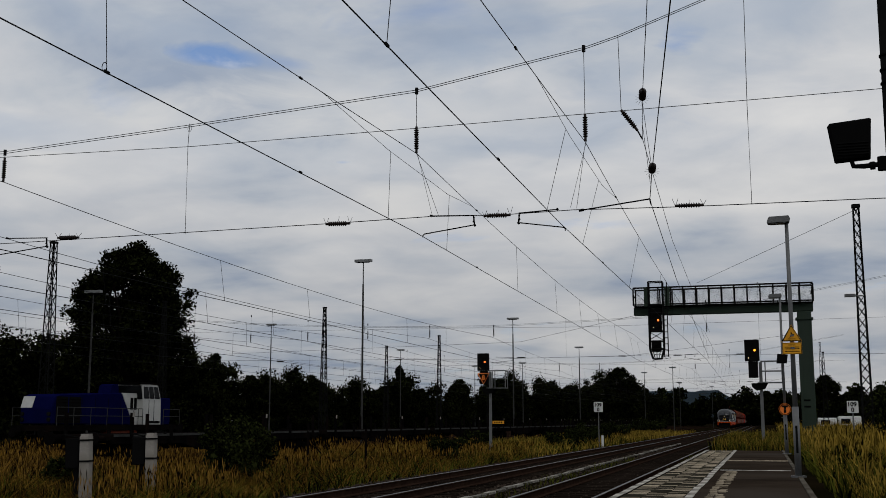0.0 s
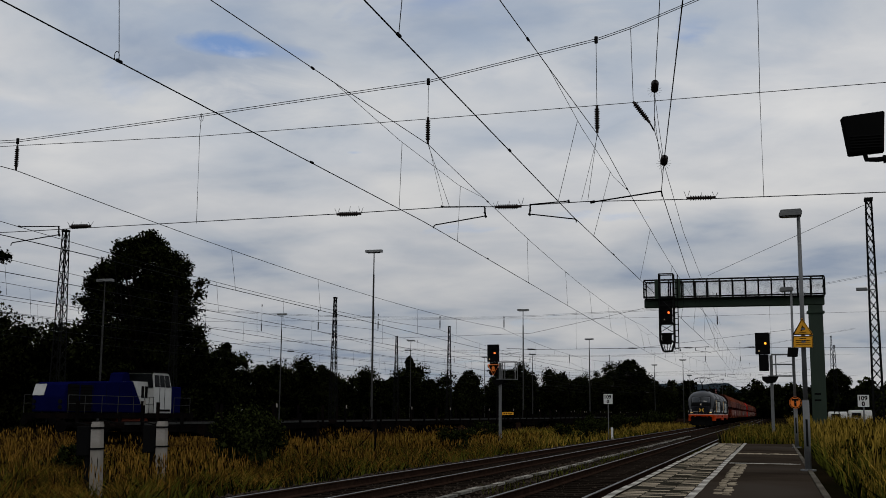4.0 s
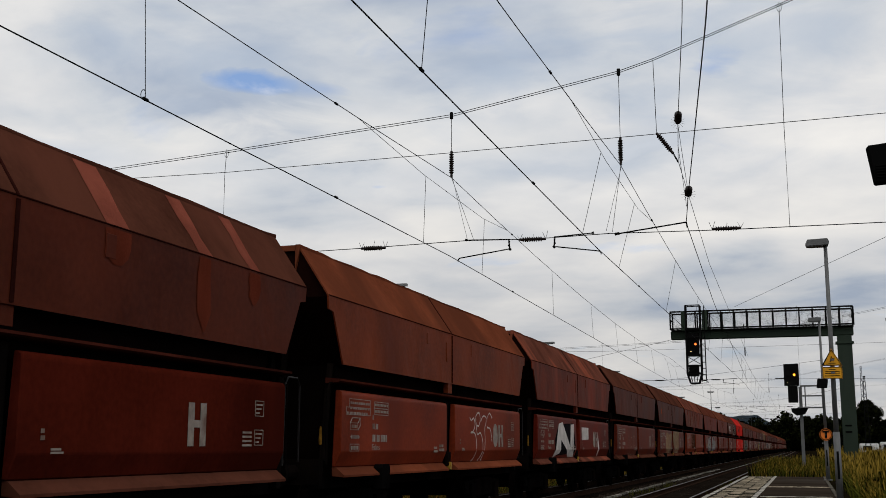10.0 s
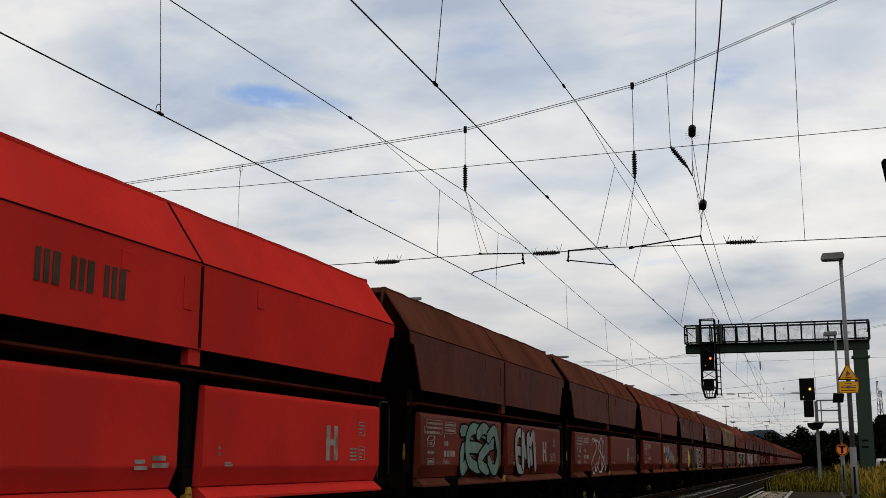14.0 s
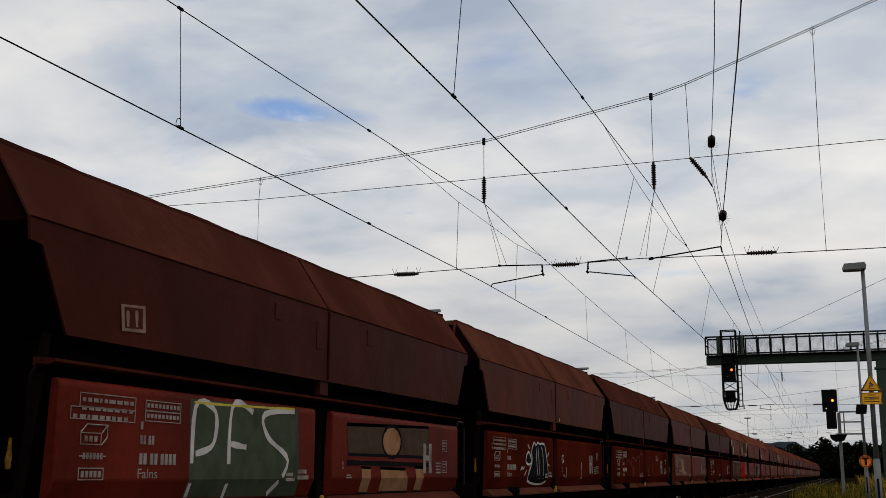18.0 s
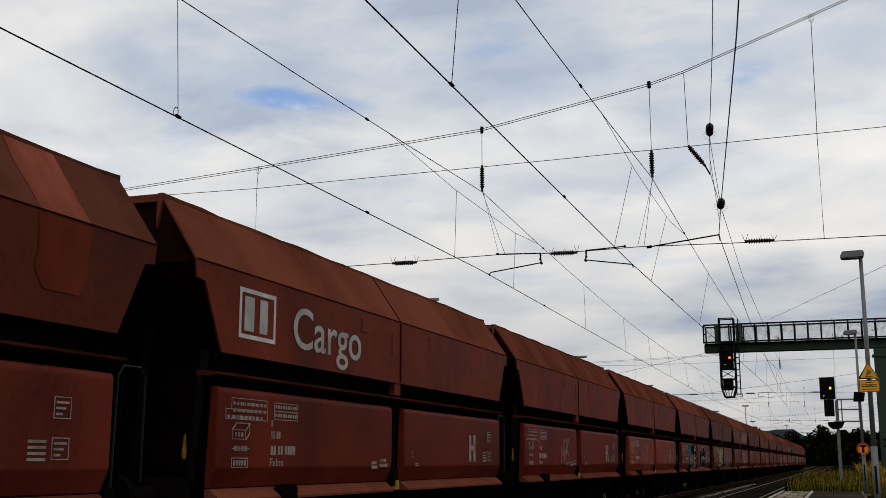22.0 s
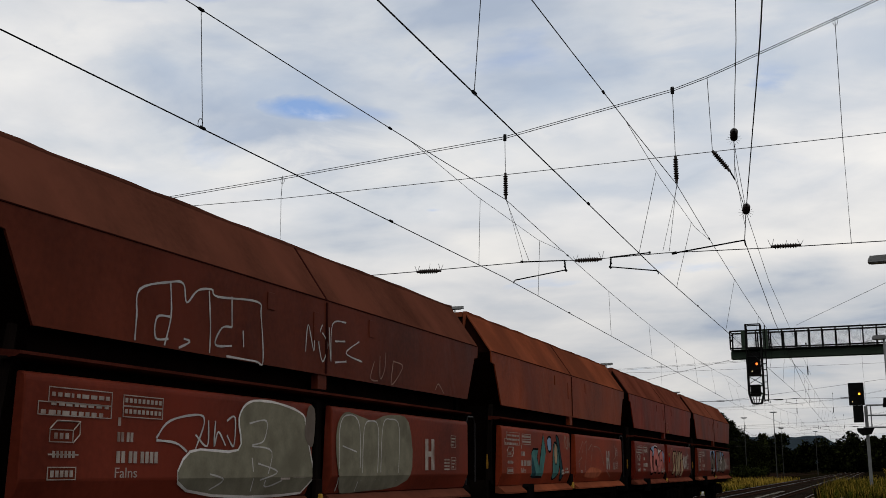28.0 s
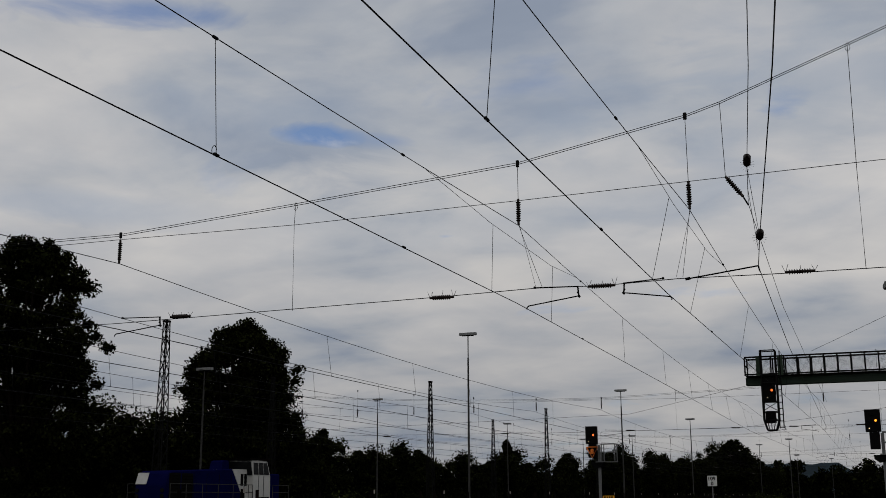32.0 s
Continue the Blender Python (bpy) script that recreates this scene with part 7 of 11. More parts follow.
        fresh(w, SPRAY_BLUE, SPRAY_BLACK, [(6.49, 1.28), (6.65, 2.08), (6.79, 1.69), (6.66, 1.27)], 0.05, sharp=True)
        fresh(w, SPRAY_BLUE, SPRAY_BLACK, [(7.81, 2.16), (8.86, 2.12), (9.33, 1.99), (8.68, 1.98), (7.86, 1.74)], 0.05, sharp=True)
        fresh(w, SPRAY_OLIVE, SPRAY_BLACK, [(7.82, 1.3), (7.84, 1.71), (8.31, 2.16), (8.59, 1.85), (8.26, 1.3)], 0.05)
        fresh(w, SPRAY_OLIVE, SPRAY_BLACK, [(8.33, 1.29), (8.51, 1.73), (8.87, 1.97), (9.22, 1.98), (9.34, 1.74), (9.33, 1.28)], 0.05)
        oval(w, SPRAY_WHITE, None, 8.03, 1.69, 0.1, 0.13, 0.04)
        oval(w, SPRAY_WHITE, None, 8.23, 1.87, 0.07, 0.07, 0.04)
        oval(w, SPRAY_WHITE, None, 8.25, 1.7, 0.06, 0.04, 0.04)
        sweep(w, SPRAY_BLACK, 0.07, [(7.31, 1.76), (7.72, 1.74), (7.54, 1.32)])
        sweep(w, SPRAY_BLACK, 0.07, [(8.81, 1.92), (8.51, 1.73), (8.24, 1.31)])
        oval(w, SPRAY_BLACK, None, 7.04, 1.36, 0.08, 0.07, 0.04)
        oval(w, SPRAY_BLACK, None, 6.9, 1.43, 0.06, 0.04, 0.04)
        sweep(w, SPRAY_WHITE, 0.03, [(7.8, 1.31), (7.73, 1.54)])
        sweep(w, SPRAY_WHITE, 0.03, [(8.59, 1.32), (8.77, 1.42)])
        disc()
    elif i == 10:
        throwup(w, 2.9, 5.7, *LO, SPRAY_GREEN, SPRAY_BLACK, 28, 3), throwup(w, 6.9, 8.9, *LO, SILVER, SPRAY_BLACK, 29, 2)
    elif i == 11:
        tag(w, 3.2, 5.6, *LO, SPRAY_WHITE, 30, 4)
    elif i == 13:
        bm = B()
        fill(bm, [(3.4, 1.12), (3.4, 2.12), (4.45, 1.62), (3.95, 1.3)])
        part("painted_triangle", bm, SPRAY_YELLOW, w, "bright yellow painted triangle")
        throwup(w, 4.7, 5.8, *LO, SPRAY_OLIVE, SPRAY_BLACK, 35, 2)
        for nm, pts, pt in (
            ("grey-green sprayed letter T", [(7.40, 2.08), (8.66, 2.06), (8.58, 1.70), (8.26, 1.68), (8.24, 1.08), (7.72, 1.08), (7.78, 1.70), (7.42, 1.70)], SPRAY_GREEN),
            ("black sprayed letter E", [(8.30, 1.08), (8.80, 2.04), (9.46, 2.02), (9.38, 1.82), (9.02, 1.82), (8.95, 1.64), (9.28, 1.62), (9.20, 1.42), (8.86, 1.43), (8.78, 1.26), (9.98, 1.22), (9.84, 1.08)], SPRAY_BLACK),
            ("black sprayed figure 1", [(9.90, 1.62), (10.36, 2.02), (10.54, 1.98), (10.28, 1.32), (10.10, 1.33), (10.24, 1.76), (10.0, 1.52)], SPRAY_BLACK),
        ):
            bm = B()
            fill(bm, pts, 1.5012)
            part("graffiti_letter", bm, pt, w, nm)
            bm = B()
            stroke(bm, pts + pts[:2], 0.035, 1.5028)
            part("graffiti_line", bm, SPRAY_WHITE, w)
        bars(1.9, 2.85, 0.32, (0.16, 0.2), WHITE_MARK)
    elif i == 15:
        for word, y, wide in (("B", 0.95, 0.72), ("A", 1.80, 0.82), ("M", 2.72, 0.80), ("B", 3.62, 0.66), ("O", 4.38, 0.76), ("O", 5.28, 0.74), ("M", 6.36, 0.98), ("O", 7.45, 1.12), ("A", 8.70, 1.26), ("R", 10.12, 1.02)):
            lettering(w, word, y, 2.595, 1.3, SPRAY_BEIGE, "large beige brushed letter", grow=0.05, width=wide, tall=1.28)
        fresh(w, SPRAY_GREY, None, [(6.56, 2.16), (9.72, 2.17), (9.66, 1.13), (6.55, 1.13)], sharp=True)
        for y, z, ry in ((7.08, 1.68, 0.46), (8.17, 1.74, 0.47), (9.22, 1.74, 0.44)):
            for k in range(1, 6):
                oval(w, None, SPRAY_BLACK, y, z, ry * k / 5, 0.40 * k / 5, 0.028)
        for y, z, ry in ((7.62, 1.22, 0.36), (8.72, 1.20, 0.36)):
            for k in range(1, 4):
                sweep(w, SPRAY_BLACK, 0.028, [(y - ry * k / 3, 1.13), (y, 1.13 + 0.24 * k / 3), (y + ry * k / 3, 1.13)])
        fresh(w, SPRAY_YELLOW, None, [(8.12, 1.78), (8.22, 1.78), (8.22, 1.68), (8.12, 1.68)])
        fresh(w, SPRAY_BEIGE, SPRAY_PALE, [(3.55, 2.05), (4.05, 2.10), (4.12, 1.70), (3.95, 1.22), (3.40, 1.18), (3.62, 1.55)], 0.03)
        fresh(w, SPRAY_MURK, SPRAY_BLACK, [(3.72, 1.95), (3.95, 1.96), (3.96, 1.72), (3.72, 1.70)], 0.03)
        fresh(w, SPRAY_DARK_TEAL, SPRAY_PALE, [(3.05, 1.52), (3.30, 1.55), (3.34, 1.18), (3.02, 1.16)], 0.03)
        fresh(w, SPRAY_GREEN, None, [(4.20, 1.40), (4.55, 1.42), (4.58, 1.15), (4.22, 1.15)])
        sweep(w, SPRAY_BEIGE, 0.03, [(3.3, 1.25), (3.5, 1.9), (3.8, 2.14), (4.15, 2.05), (4.3, 1.5), (4.1, 1.15)])
        sweep(w, SPRAY_PALE, 0.03, [(4.3, 1.2), (4.5, 1.8), (4.8, 1.98), (5.05, 1.7), (5.0, 1.2)])
        sweep(w, SPRAY_PALE, 0.02, [(5.2, 1.95), (5.45, 2.08), (5.5, 1.95), (5.7, 2.1), (5.85, 1.98)])
    elif i == 28:
        tag(w, 4.2, 5.0, 1.35, 2.0, PALE_FADED, 67, 3, 0.06)
    elif i == 33:
        patches(w, 1.2, 2.4, 1.3, 2.1, FADED, 79, 1)
    elif i == 36:
        throwup(w, 4.0, 5.7, *LO, SPRAY_GREEN, SPRAY_BLACK, 85, 2), tag(w, 6.8, 8.8, *LO, SPRAY_WHITE, 86, 4)
    elif i == 37:
        tag(w, 3.2, 5.6, *LO, SPRAY_WHITE, 87, 4), bars(2.2, 2.9, 0.3, (0.16, 0.2), WHITE_MARK)
    elif i == 38:
        tag(w, 1.6, 6.0, 2.7, 3.35, SPRAY_WHITE, 88, 5, 0.05), throwup(w, 3.1, 5.8, *LO, SILVER, SPRAY_BLACK, 89, 3)


def frame_mark(w, y0, y1, z0, z1):
    bm = B()
    frame_bars(bm, 1.500, y0, y1, z0, z1, 0.05)
    part("frame_mark", bm, SPRAY_WHITE, w, "pale painted frame")


SHADE = [2, 3, 1, 2, 2, 0, 1, 0, 2, 9, 2, 2, 1, 2, 2, 2, 1, 2, 4, 2, 4, 2, 4, 0, 0, 0, 2, 0, 1, 1, 0, 2, 0, 2, 1, 0, 2, 3, 2, 2, 2, 3, 1, 0]
SUN_FADED = (2, 5, 16, 25, 35)
LABELS = ["rust-brown bulk hopper wagon with worn paint", "dull red bulk hopper wagon with scuffed flaps", "dark brown bulk hopper wagon with dusty top", "orange-brown bulk hopper wagon with faded paint", "deep maroon bulk hopper wagon with sooty sides"]
wagons = []
proto = hopper_wagon()
lettering(proto, "Falns", 2.10, 1.345, 0.13, WHITE_MARK, "white painted type letters", width=0.34)
for i, w in enumerate([proto] + [copy_thing(proto, pose(0, 0, 0)) for _ in range(43)]):
    k = SHADE[i]
    for o in w.children_recursive:
        if o.type != "MESH":
            continue
        m0 = o.data.materials[0]
        if o.name.startswith("letter_h"):
            o.location.y = H_AT.get(i, 9.62) - 9.62
        pick = None
        if m0 == RUST[0]:
            pick = SIGNAL_RED if k == 9 else FADED_SIDE if i in SUN_FADED else RUST[k]
        elif m0 == FLAP[0]:
            pick = SIGNAL_RED if k == 9 else FLAP[1] if i in (15, 18) else SOOTY_FLAP if k == 4 or i in (0, 19) else FLAP[3] if i in (5, 16, 29) else FLAP[k]
        elif m0 == HIP[0]:
            pick = SIGNAL_RED if k == 9 else FADED_HIP if i in SUN_FADED else HIP[k]
        if pick and pick != m0:
            o.material_slots[0].link = "OBJECT"
            o.material_slots[0].material = pick
    before = len(w.children)
    decorate(i, w)
    sprayed = len(w.children) > before + 1
    tagged(w, "bright red bulk hopper wagon, freshly painted" if k == 9 else ("brown bulk hopper wagon with sun-faded streaks" if i in SUN_FADED else LABELS[k]) + (" and graffiti" if sprayed else ""))
    wagons.append(w)

# ---- the two electric locomotives ----
LOCO_L = 19.28


def lerp(t, table):
    for (a, va), (b, vb) in zip(table, table[1:]):
        if t <= b:
            u = max(0.0, (t - a) / (b - a))
            return va + (vb - va) * u
    return table[-1][1]


NOSE_TOP = [(0.30, 2.36), (0.36, 2.55), (0.45, 2.76), (0.60, 3.02), (0.80, 3.26), (1.05, 3.48), (1.40, 3.68), (1.85, 3.84), (2.5, 3.97), (3.3, 4.05), (4.4, 4.09), (9.64, 4.10)]
NOSE_W = [(0.30, 1.00), (0.36, 1.07), (0.45, 1.14), (0.60, 1.23), (0.80, 1.32), (1.05, 1.395), (1.40, 1.45), (1.85, 1.482), (2.4, 1.49), (9.64, 1.49)]
NOSE_SH = [(0.30, 1.85), (0.60, 2.04), (0.98, 2.39), (1.30, 2.78), (1.60, 3.02), (2.0, 3.17), (2.4, 3.23), (9.64, 3.26)]


def loco_profile(y, grow=0.0):
    """Half outline from the sill up to the roof's middle at y metres behind the buffers."""
    d = y if y < LOCO_L / 2 else LOCO_L - y
    zt, w, zs = lerp(d, NOSE_TOP) + grow, lerp(d, NOSE_W) + grow, lerp(d, NOSE_SH)
    h = zt - zs
    return [(w, 1.46), (w, 1.75), (w, 1.75 + (zs - 1.75) * 0.45), (w * 0.995, zs - 0.10), (w * 0.985, zs), (w * 0.93, zs + h * 0.24), (w * 0.84, zs + h * 0.50), (w * 0.70, zs + h * 0.74), (w * 0.50, zs + h * 0.90), (w * 0.25, zs + h * 0.98), (0.0, zt)]


STATIONS = [0.30, 0.33, 0.36, 0.40, 0.45, 0.52, 0.60, 0.70, 0.80, 0.92, 1.05, 1.2, 1.4, 1.6, 1.85, 2.1, 2.5, 2.9, 3.3, 3.8, 4.4, 6.5, 8.0, 9.64]
STATIONS = STATIONS + [LOCO_L - s for s in STATIONS[-2::-1]]


def loco_surface(y, s, grow):
    """Point on the shell: s from 0 at the sill to 10 at the roof's middle, on the +x side."""
    p = loco_profile(y, grow)
    k = min(9, int(s))
    u = s - k
    return Vector((p[k][0] + (p[k + 1][0] - p[k][0]) * u, y, p[k][1] + (p[k + 1][1] - p[k][1]) * u))


def shell_strip(bm, stations, s0, s1, steps, grow=0.0, sides=(1, -1)):
    for sd in sides:
        rows = []
        for y in stations:
            row = []
            for j in range(steps + 1):
                p = loco_surface(y, s0 + (s1 - s0) * j / steps, grow)
                row.append(bm.verts.new((p.x * sd, p.y, p.z)))
            rows.append(row)
        for a, b in zip(rows, rows[1:]):
            for j in range(steps):
                bm.faces.new((a[j], a[j + 1], b[j + 1], b[j]))


def patch_on(bm, y0, y1, s0, s1, grow, sd=1, ny=4, ns=4, skew=0.0):
    """A piece of shell, with its own thickness, between two stations and two heights."""
    top, low = [], []
    for i in range(ny + 1):
        ra, rb = [], []
        for j in range(ns + 1):
            u = j / ns
            y = y0 + (y1 - y0) * i / ny + skew * u
            p, q = loco_surface(y, s0 + (s1 - s0) * u, grow), loco_surface(y, s0 + (s1 - s0) * u, grow - 0.012)
            ra.append(bm.verts.new((p.x * sd, p.y, p.z)))
            rb.append(bm.verts.new((q.x * sd, q.y, q.z)))
        top.append(ra)
        low.append(rb)
    for i in range(ny):
        for j in range(ns):
            bm.faces.new((top[i][j], top[i + 1][j], top[i + 1][j + 1], top[i][j + 1]))
    edge_t = top[0] + [r[-1] for r in top[1:]] + top[-1][-2::-1] + [r[0] for r in top[-2:0:-1]]
    edge_l = low[0] + [r[-1] for r in low[1:]] + low[-1][-2::-1] + [r[0] for r in low[-2:0:-1]]
    for k in range(len(edge_t)):
        m = (k + 1) % len(edge_t)
        bm.faces.new((edge_t[k], edge_t[m], edge_l[m], edge_l[k]))


def nose_y(x, z):
    """How far behind the buffers the shell stands at the height z, x metres off the middle."""
    ax, y = abs(x), 0.30
    while y < 4.0:
        p = loco_profile(y)
        if ax <= p[0][0]:
            top = p[0][1]
            for (xa, za), (xb, zb) in zip(p, p[1:]):
                if xb <= ax <= xa + 1e-6:
                    top = zb if xa - xb < 1e-6 else za + (zb - za) * (xa - ax) / (xa - xb)
                    if xa - xb >= 1e-6:
                        break
            if top >= z:
                return y
        y += 0.01
    return y


def nose_sheet(bm, corners, grow, mirror, nx=8, nz=6, thick=0.012):
    """A sheet laid on the nose: corners (x, z) at low left, low right, high right, high left."""
    (ax, az), (bx, bz), (cx_, cz), (dx, dz) = corners
    rows = []
    for j in range(nz + 1):
        v = j / nz
        row = []
        for i in range(nx + 1):
            u = i / nx
            x = (ax + (bx - ax) * u) * (1 - v) + (dx + (cx_ - dx) * u) * v
            z = (az + (bz - az) * u) * (1 - v) + (dz + (cz - dz) * u) * v
            y = nose_y(x, z) - grow
            row.append((x, y, z + grow * 0.5))
        rows.append(row)
    def put(p, back):
        y = p[1] + back
        return bm.verts.new((p[0], LOCO_L - y if mirror else y, p[2] - back * 0.5))
    top = [[put(p, 0) for p in r] for r in rows]
    low = [[put(p, thick) for p in r] for r in rows]
    for j in range(nz):
        for i in range(nx):
            bm.faces.new((top[j][i], top[j][i + 1], top[j + 1][i + 1], top[j + 1][i]))
    et = top[0] + [r[-1] for r in top[1:]] + top[-1][-2::-1] + [r[0] for r in top[-2:0:-1]]
    el = low[0] + [r[-1] for r in low[1:]] + low[-1][-2::-1] + [r[0] for r in low[-2:0:-1]]
    for k in range(len(et)):
        m = (k + 1) % len(et)
        bm.faces.new((et[k], et[m], el[m], el[k]))


def pantograph(loco, yb, raised, knee):
    """Half-arm current collector; knee: +1 if the elbow points to the rear."""
    bm = B()
    z0 = 4.20
    for e in (-0.4, 0.4):
        box(bm, -0.5, 0.5, yb + e - 0.05, yb + e + 0.05, z0 - 0.02, z0 + 0.05)
        box(bm, e - 0.05, e + 0.05, yb - 0.35, yb + 0.35, z0 - 0.02, z0 + 0.05)
    box(bm, -0.25, 0.25, yb - 0.7 * knee - 0.2, yb - 0.7 * knee + 0.2, z0, z0 + 0.16)
    for sx in (-0.5, 0.5):
        for sy in (-0.45, 0.45):
            for k in range(3):
                rod(bm, (sx, yb + sy, 4.0 + 0.06 * k), (sx, yb + sy, 4.04 + 0.06 * k), 0.085, 8)
    p = part("pantograph", bm, BLACK_STEEL, loco, "black current collector, raised" if raised else "black current collector, folded")
    base = Vector((0, yb - 0.1 * knee, z0 + 0.1))
    elbow = Vector((0, yb + 1.75 * knee, z0 + 0.80)) if raised else Vector((0, yb + 2.2 * knee, z0 + 0.14))
    head = Vector((0, yb - 0.45 * knee, 5.58)) if raised else Vector((0, yb - 1.35 * knee, z0 + 0.24))
    bm = B()
    rod(bm, base, elbow, 0.045, 8)
    rod(bm, base + Vector((0.1, 0.15 * knee, -0.05)), elbow + Vector((0.08, 0.08 * knee, -0.09)), 0.018, 6)
    part("lower_arm", bm, ARM_RED if raised and yb > 9 else SIGN_BLACK, p)
    bm = B()
    for s in (-1, 1):
        rod(bm, elbow + Vector((s * 0.08, 0, 0)), head + Vector((s * 0.32, 0, -0.05)), 0.028, 6)
    rod(bm, elbow + Vector((-0.14, 0, 0)), elbow + Vector((0.14, 0, 0)), 0.055, 8)
    rod(bm, head + Vector((-0.36, 0, -0.05)), head + Vector((0.36, 0, -0.05)), 0.028, 6)
    part("upper_arm", bm, BLACK_STEEL, p)
    for d in (-0.19, 0.19):
        bm = B()
        c = head + Vector((0, d, 0.02))
        tube(bm, [c + Vector((x, 0, z)) for x, z in ((-0.98, -0.26), (-0.93, -0.12), (-0.82, -0.03), (-0.6, 0.03), (0, 0.05), (0.6, 0.03), (0.82, -0.03), (0.93, -0.12), (0.98, -0.26))], 0.028, 6)
        part("contact_strip", bm, BLACK_STEEL, p)
    bm = B()
    for s in (-0.62, 0.62):
        rod(bm, head + Vector((s, -0.19, 0.03)), head + Vector((s, 0.19, 0.03)), 0.02, 6)
        box(bm, s - 0.07, s + 0.07, head.y - 0.09, head.y + 0.09, head.z - 0.06, head.z + 0.03)
    part("head_frame", bm, BLACK_STEEL, p)


ARM_RED = mat("red_brown_arm_paint", (0.22, 0.04, 0.03), 0.5, var=0.2)
BOGIE_GREY = mat("sooty_bogie_grey", (0.007, 0.007, 0.007), 0.7, var=0.3)


def locomotive(first):
    lc = thing("locomotive", "dark grey electric locomotive with orange sill, leading the train" if first else "dark grey electric locomotive with orange sill, second in the train", "locomotive", group="locomotives of the train")
    bm = B()
    shell_strip(bm, STATIONS, 0, 4, 6)
    for y in (0.30, LOCO_L - 0.30):
        p = loco_profile(y)
        ring_ = [bm.verts.new((x, y, z)) for x, z in p] + [bm.verts.new((-x, y, z)) for x, z in p[-2::-1]]
        bm.faces.new(ring_)
    bmesh.ops.remove_doubles(bm, verts=bm.verts, dist=0.0005)
    part("body_shell", bm, LOCO_GREY, lc, smooth=True)
    bm = B()
    shell_strip(bm, STATIONS, 4, 10, 12)
    bmesh.ops.remove_doubles(bm, verts=bm.verts, dist=0.0005)
    part("roof_shell", bm, LOCO_ROOF, lc, "lighter grey curved roof", smooth=True)
    # eaves groove
    bm = B()
    for sd in (1, -1):
        tube(bm, [Vector((sd * p.x, p.y, p.z)) for p in (loco_surface(y, 4.0, 0.004) for y in STATIONS[9:-9])], 0.014, 5)
    part("eaves_strip", bm, SIGN_BLACK, lc)
    # sill: white stripe over orange band, deeper under the cabs
    for sd in (1, -1):
        bm = B()
        for a, b in ((2.2, LOCO_L - 2.2),):
            box(bm, min(sd * 1.40, sd * 1.497), max(sd * 1.40, sd * 1.497), a, b, 1.42, 1.465)
        part("white_stripe", bm, LOCO_WHITE, lc, "thin white stripe")
        bm = B()
        out = [(2.2, 0.72), (2.75, 0.72), (3.35, 0.98), (LOCO_L - 3.35, 0.98), (LOCO_L - 2.75, 0.72), (LOCO_L - 2.2, 0.72), (LOCO_L - 2.2, 1.418), (2.2, 1.418)]
        prism(bm, out, "x", min(sd * 1.38, sd * 1.50), max(sd * 1.38, sd * 1.50))
        part("sill", bm, LOCO_ORANGE, lc, "orange side sill")
        # small fittings along the sill
        bm = B()
        for y in (5.5, 7.0, 12.2):
            box(bm, min(sd * 1.49, sd * 1.506), max(sd * 1.49, sd * 1.506), y, y + 0.34, 1.10, 1.26)
        rnd = random.Random(8)
        for k in range(7):
            y = 4.2 + k * 1.05 + (2.0 if k > 3 else 0)
            box(bm, min(sd * 1.49, sd * 1.503), max(sd * 1.49, sd * 1.503), y, y + 0.10 + 0.16 * rnd.random(), 1.20, 1.235)
            box(bm, min(sd * 1.49, sd * 1.503), max(sd * 1.49, sd * 1.503), y, y + 0.10 + 0.1 * rnd.random(), 1.26, 1.28)
        part("sill_marking", bm, SILL_MARK, lc, "dark fittings and small stencil bars")
        for y in (1.42, LOCO_L - 1.50):
            bm = B()
            rod(bm, (sd * 1.43, y, 1.22), (sd * 1.478, y, 1.22), 0.095, 16)
            part("port_cover", bm, SIGN_BLACK, lc, "round black port in the sill")
    for y, d in ((0.0, 1), (LOCO_L, -1)):
        # corner and front of the orange apron
        for sd in (1, -1):
            bm = B()
            prism(bm, [(sd * 1.50, y + d * 2.2), (sd * 1.47, y + d * 1.5), (sd * 1.36, y + d * 0.85), (sd * 1.27, y + d * 0.56), (sd * 1.15, y + d * 0.62), (sd * 1.36, y + d * 2.2)], "z", 0.72, 1.418)
            part("apron", bm, LOCO_ORANGE, lc, "orange rounded bumper")
            bm = B()
            prism(bm, [(sd * 1.268, y + d * 0.558), (sd * 1.20, y + d * 0.34), (sd * 0.62, y + d * 0.26), (sd * 0.62, y + d * 0.5), (sd * 1.15, y + d * 0.6)], "z", 1.12, 1.418)
            part("bumper_corner", bm, LOCO_ORANGE, lc)
            bm = B()
            xw = sd * 1.335
            prism(bm, [(y + d * 0.70, 1.00), (y + d * 0.90, 1.00), (y + d * 0.90, 1.24), (y + d * 0.70, 1.24)], "x", min(xw, xw + sd * 0.045), max(xw, xw + sd * 0.045))
            part("step_recess", bm, SIGN_BLACK, lc, "dark square step recess")
        bm = B()
        for sd in (1, -1):
            prism(bm, [(sd * 1.503, y + d * 2.2), (sd * 1.473, y + d * 1.5), (sd * 1.363, y + d * 0.85), (sd * 1.203, y + d * 0.338), (sd * 0.0, y + d * 0.25), (sd * 0.0, y + d * 0.4), (sd * 1.0, y + d * 0.6), (sd * 1.3, y + d * 1.2), (sd * 1.4, y + d * 2.2)], "z", 1.42, 1.465)
        part("apron_stripe", bm, LOCO_WHITE, lc)
        bm = B()
        box(bm, -0.61, 0.61, min(y + d * 0.27, y + d * 0.6), max(y + d * 0.27, y + d * 0.6), 1.22, 1.418)
        part("buffer_beam", bm, LOCO_ORANGE, lc)
        bm = B()
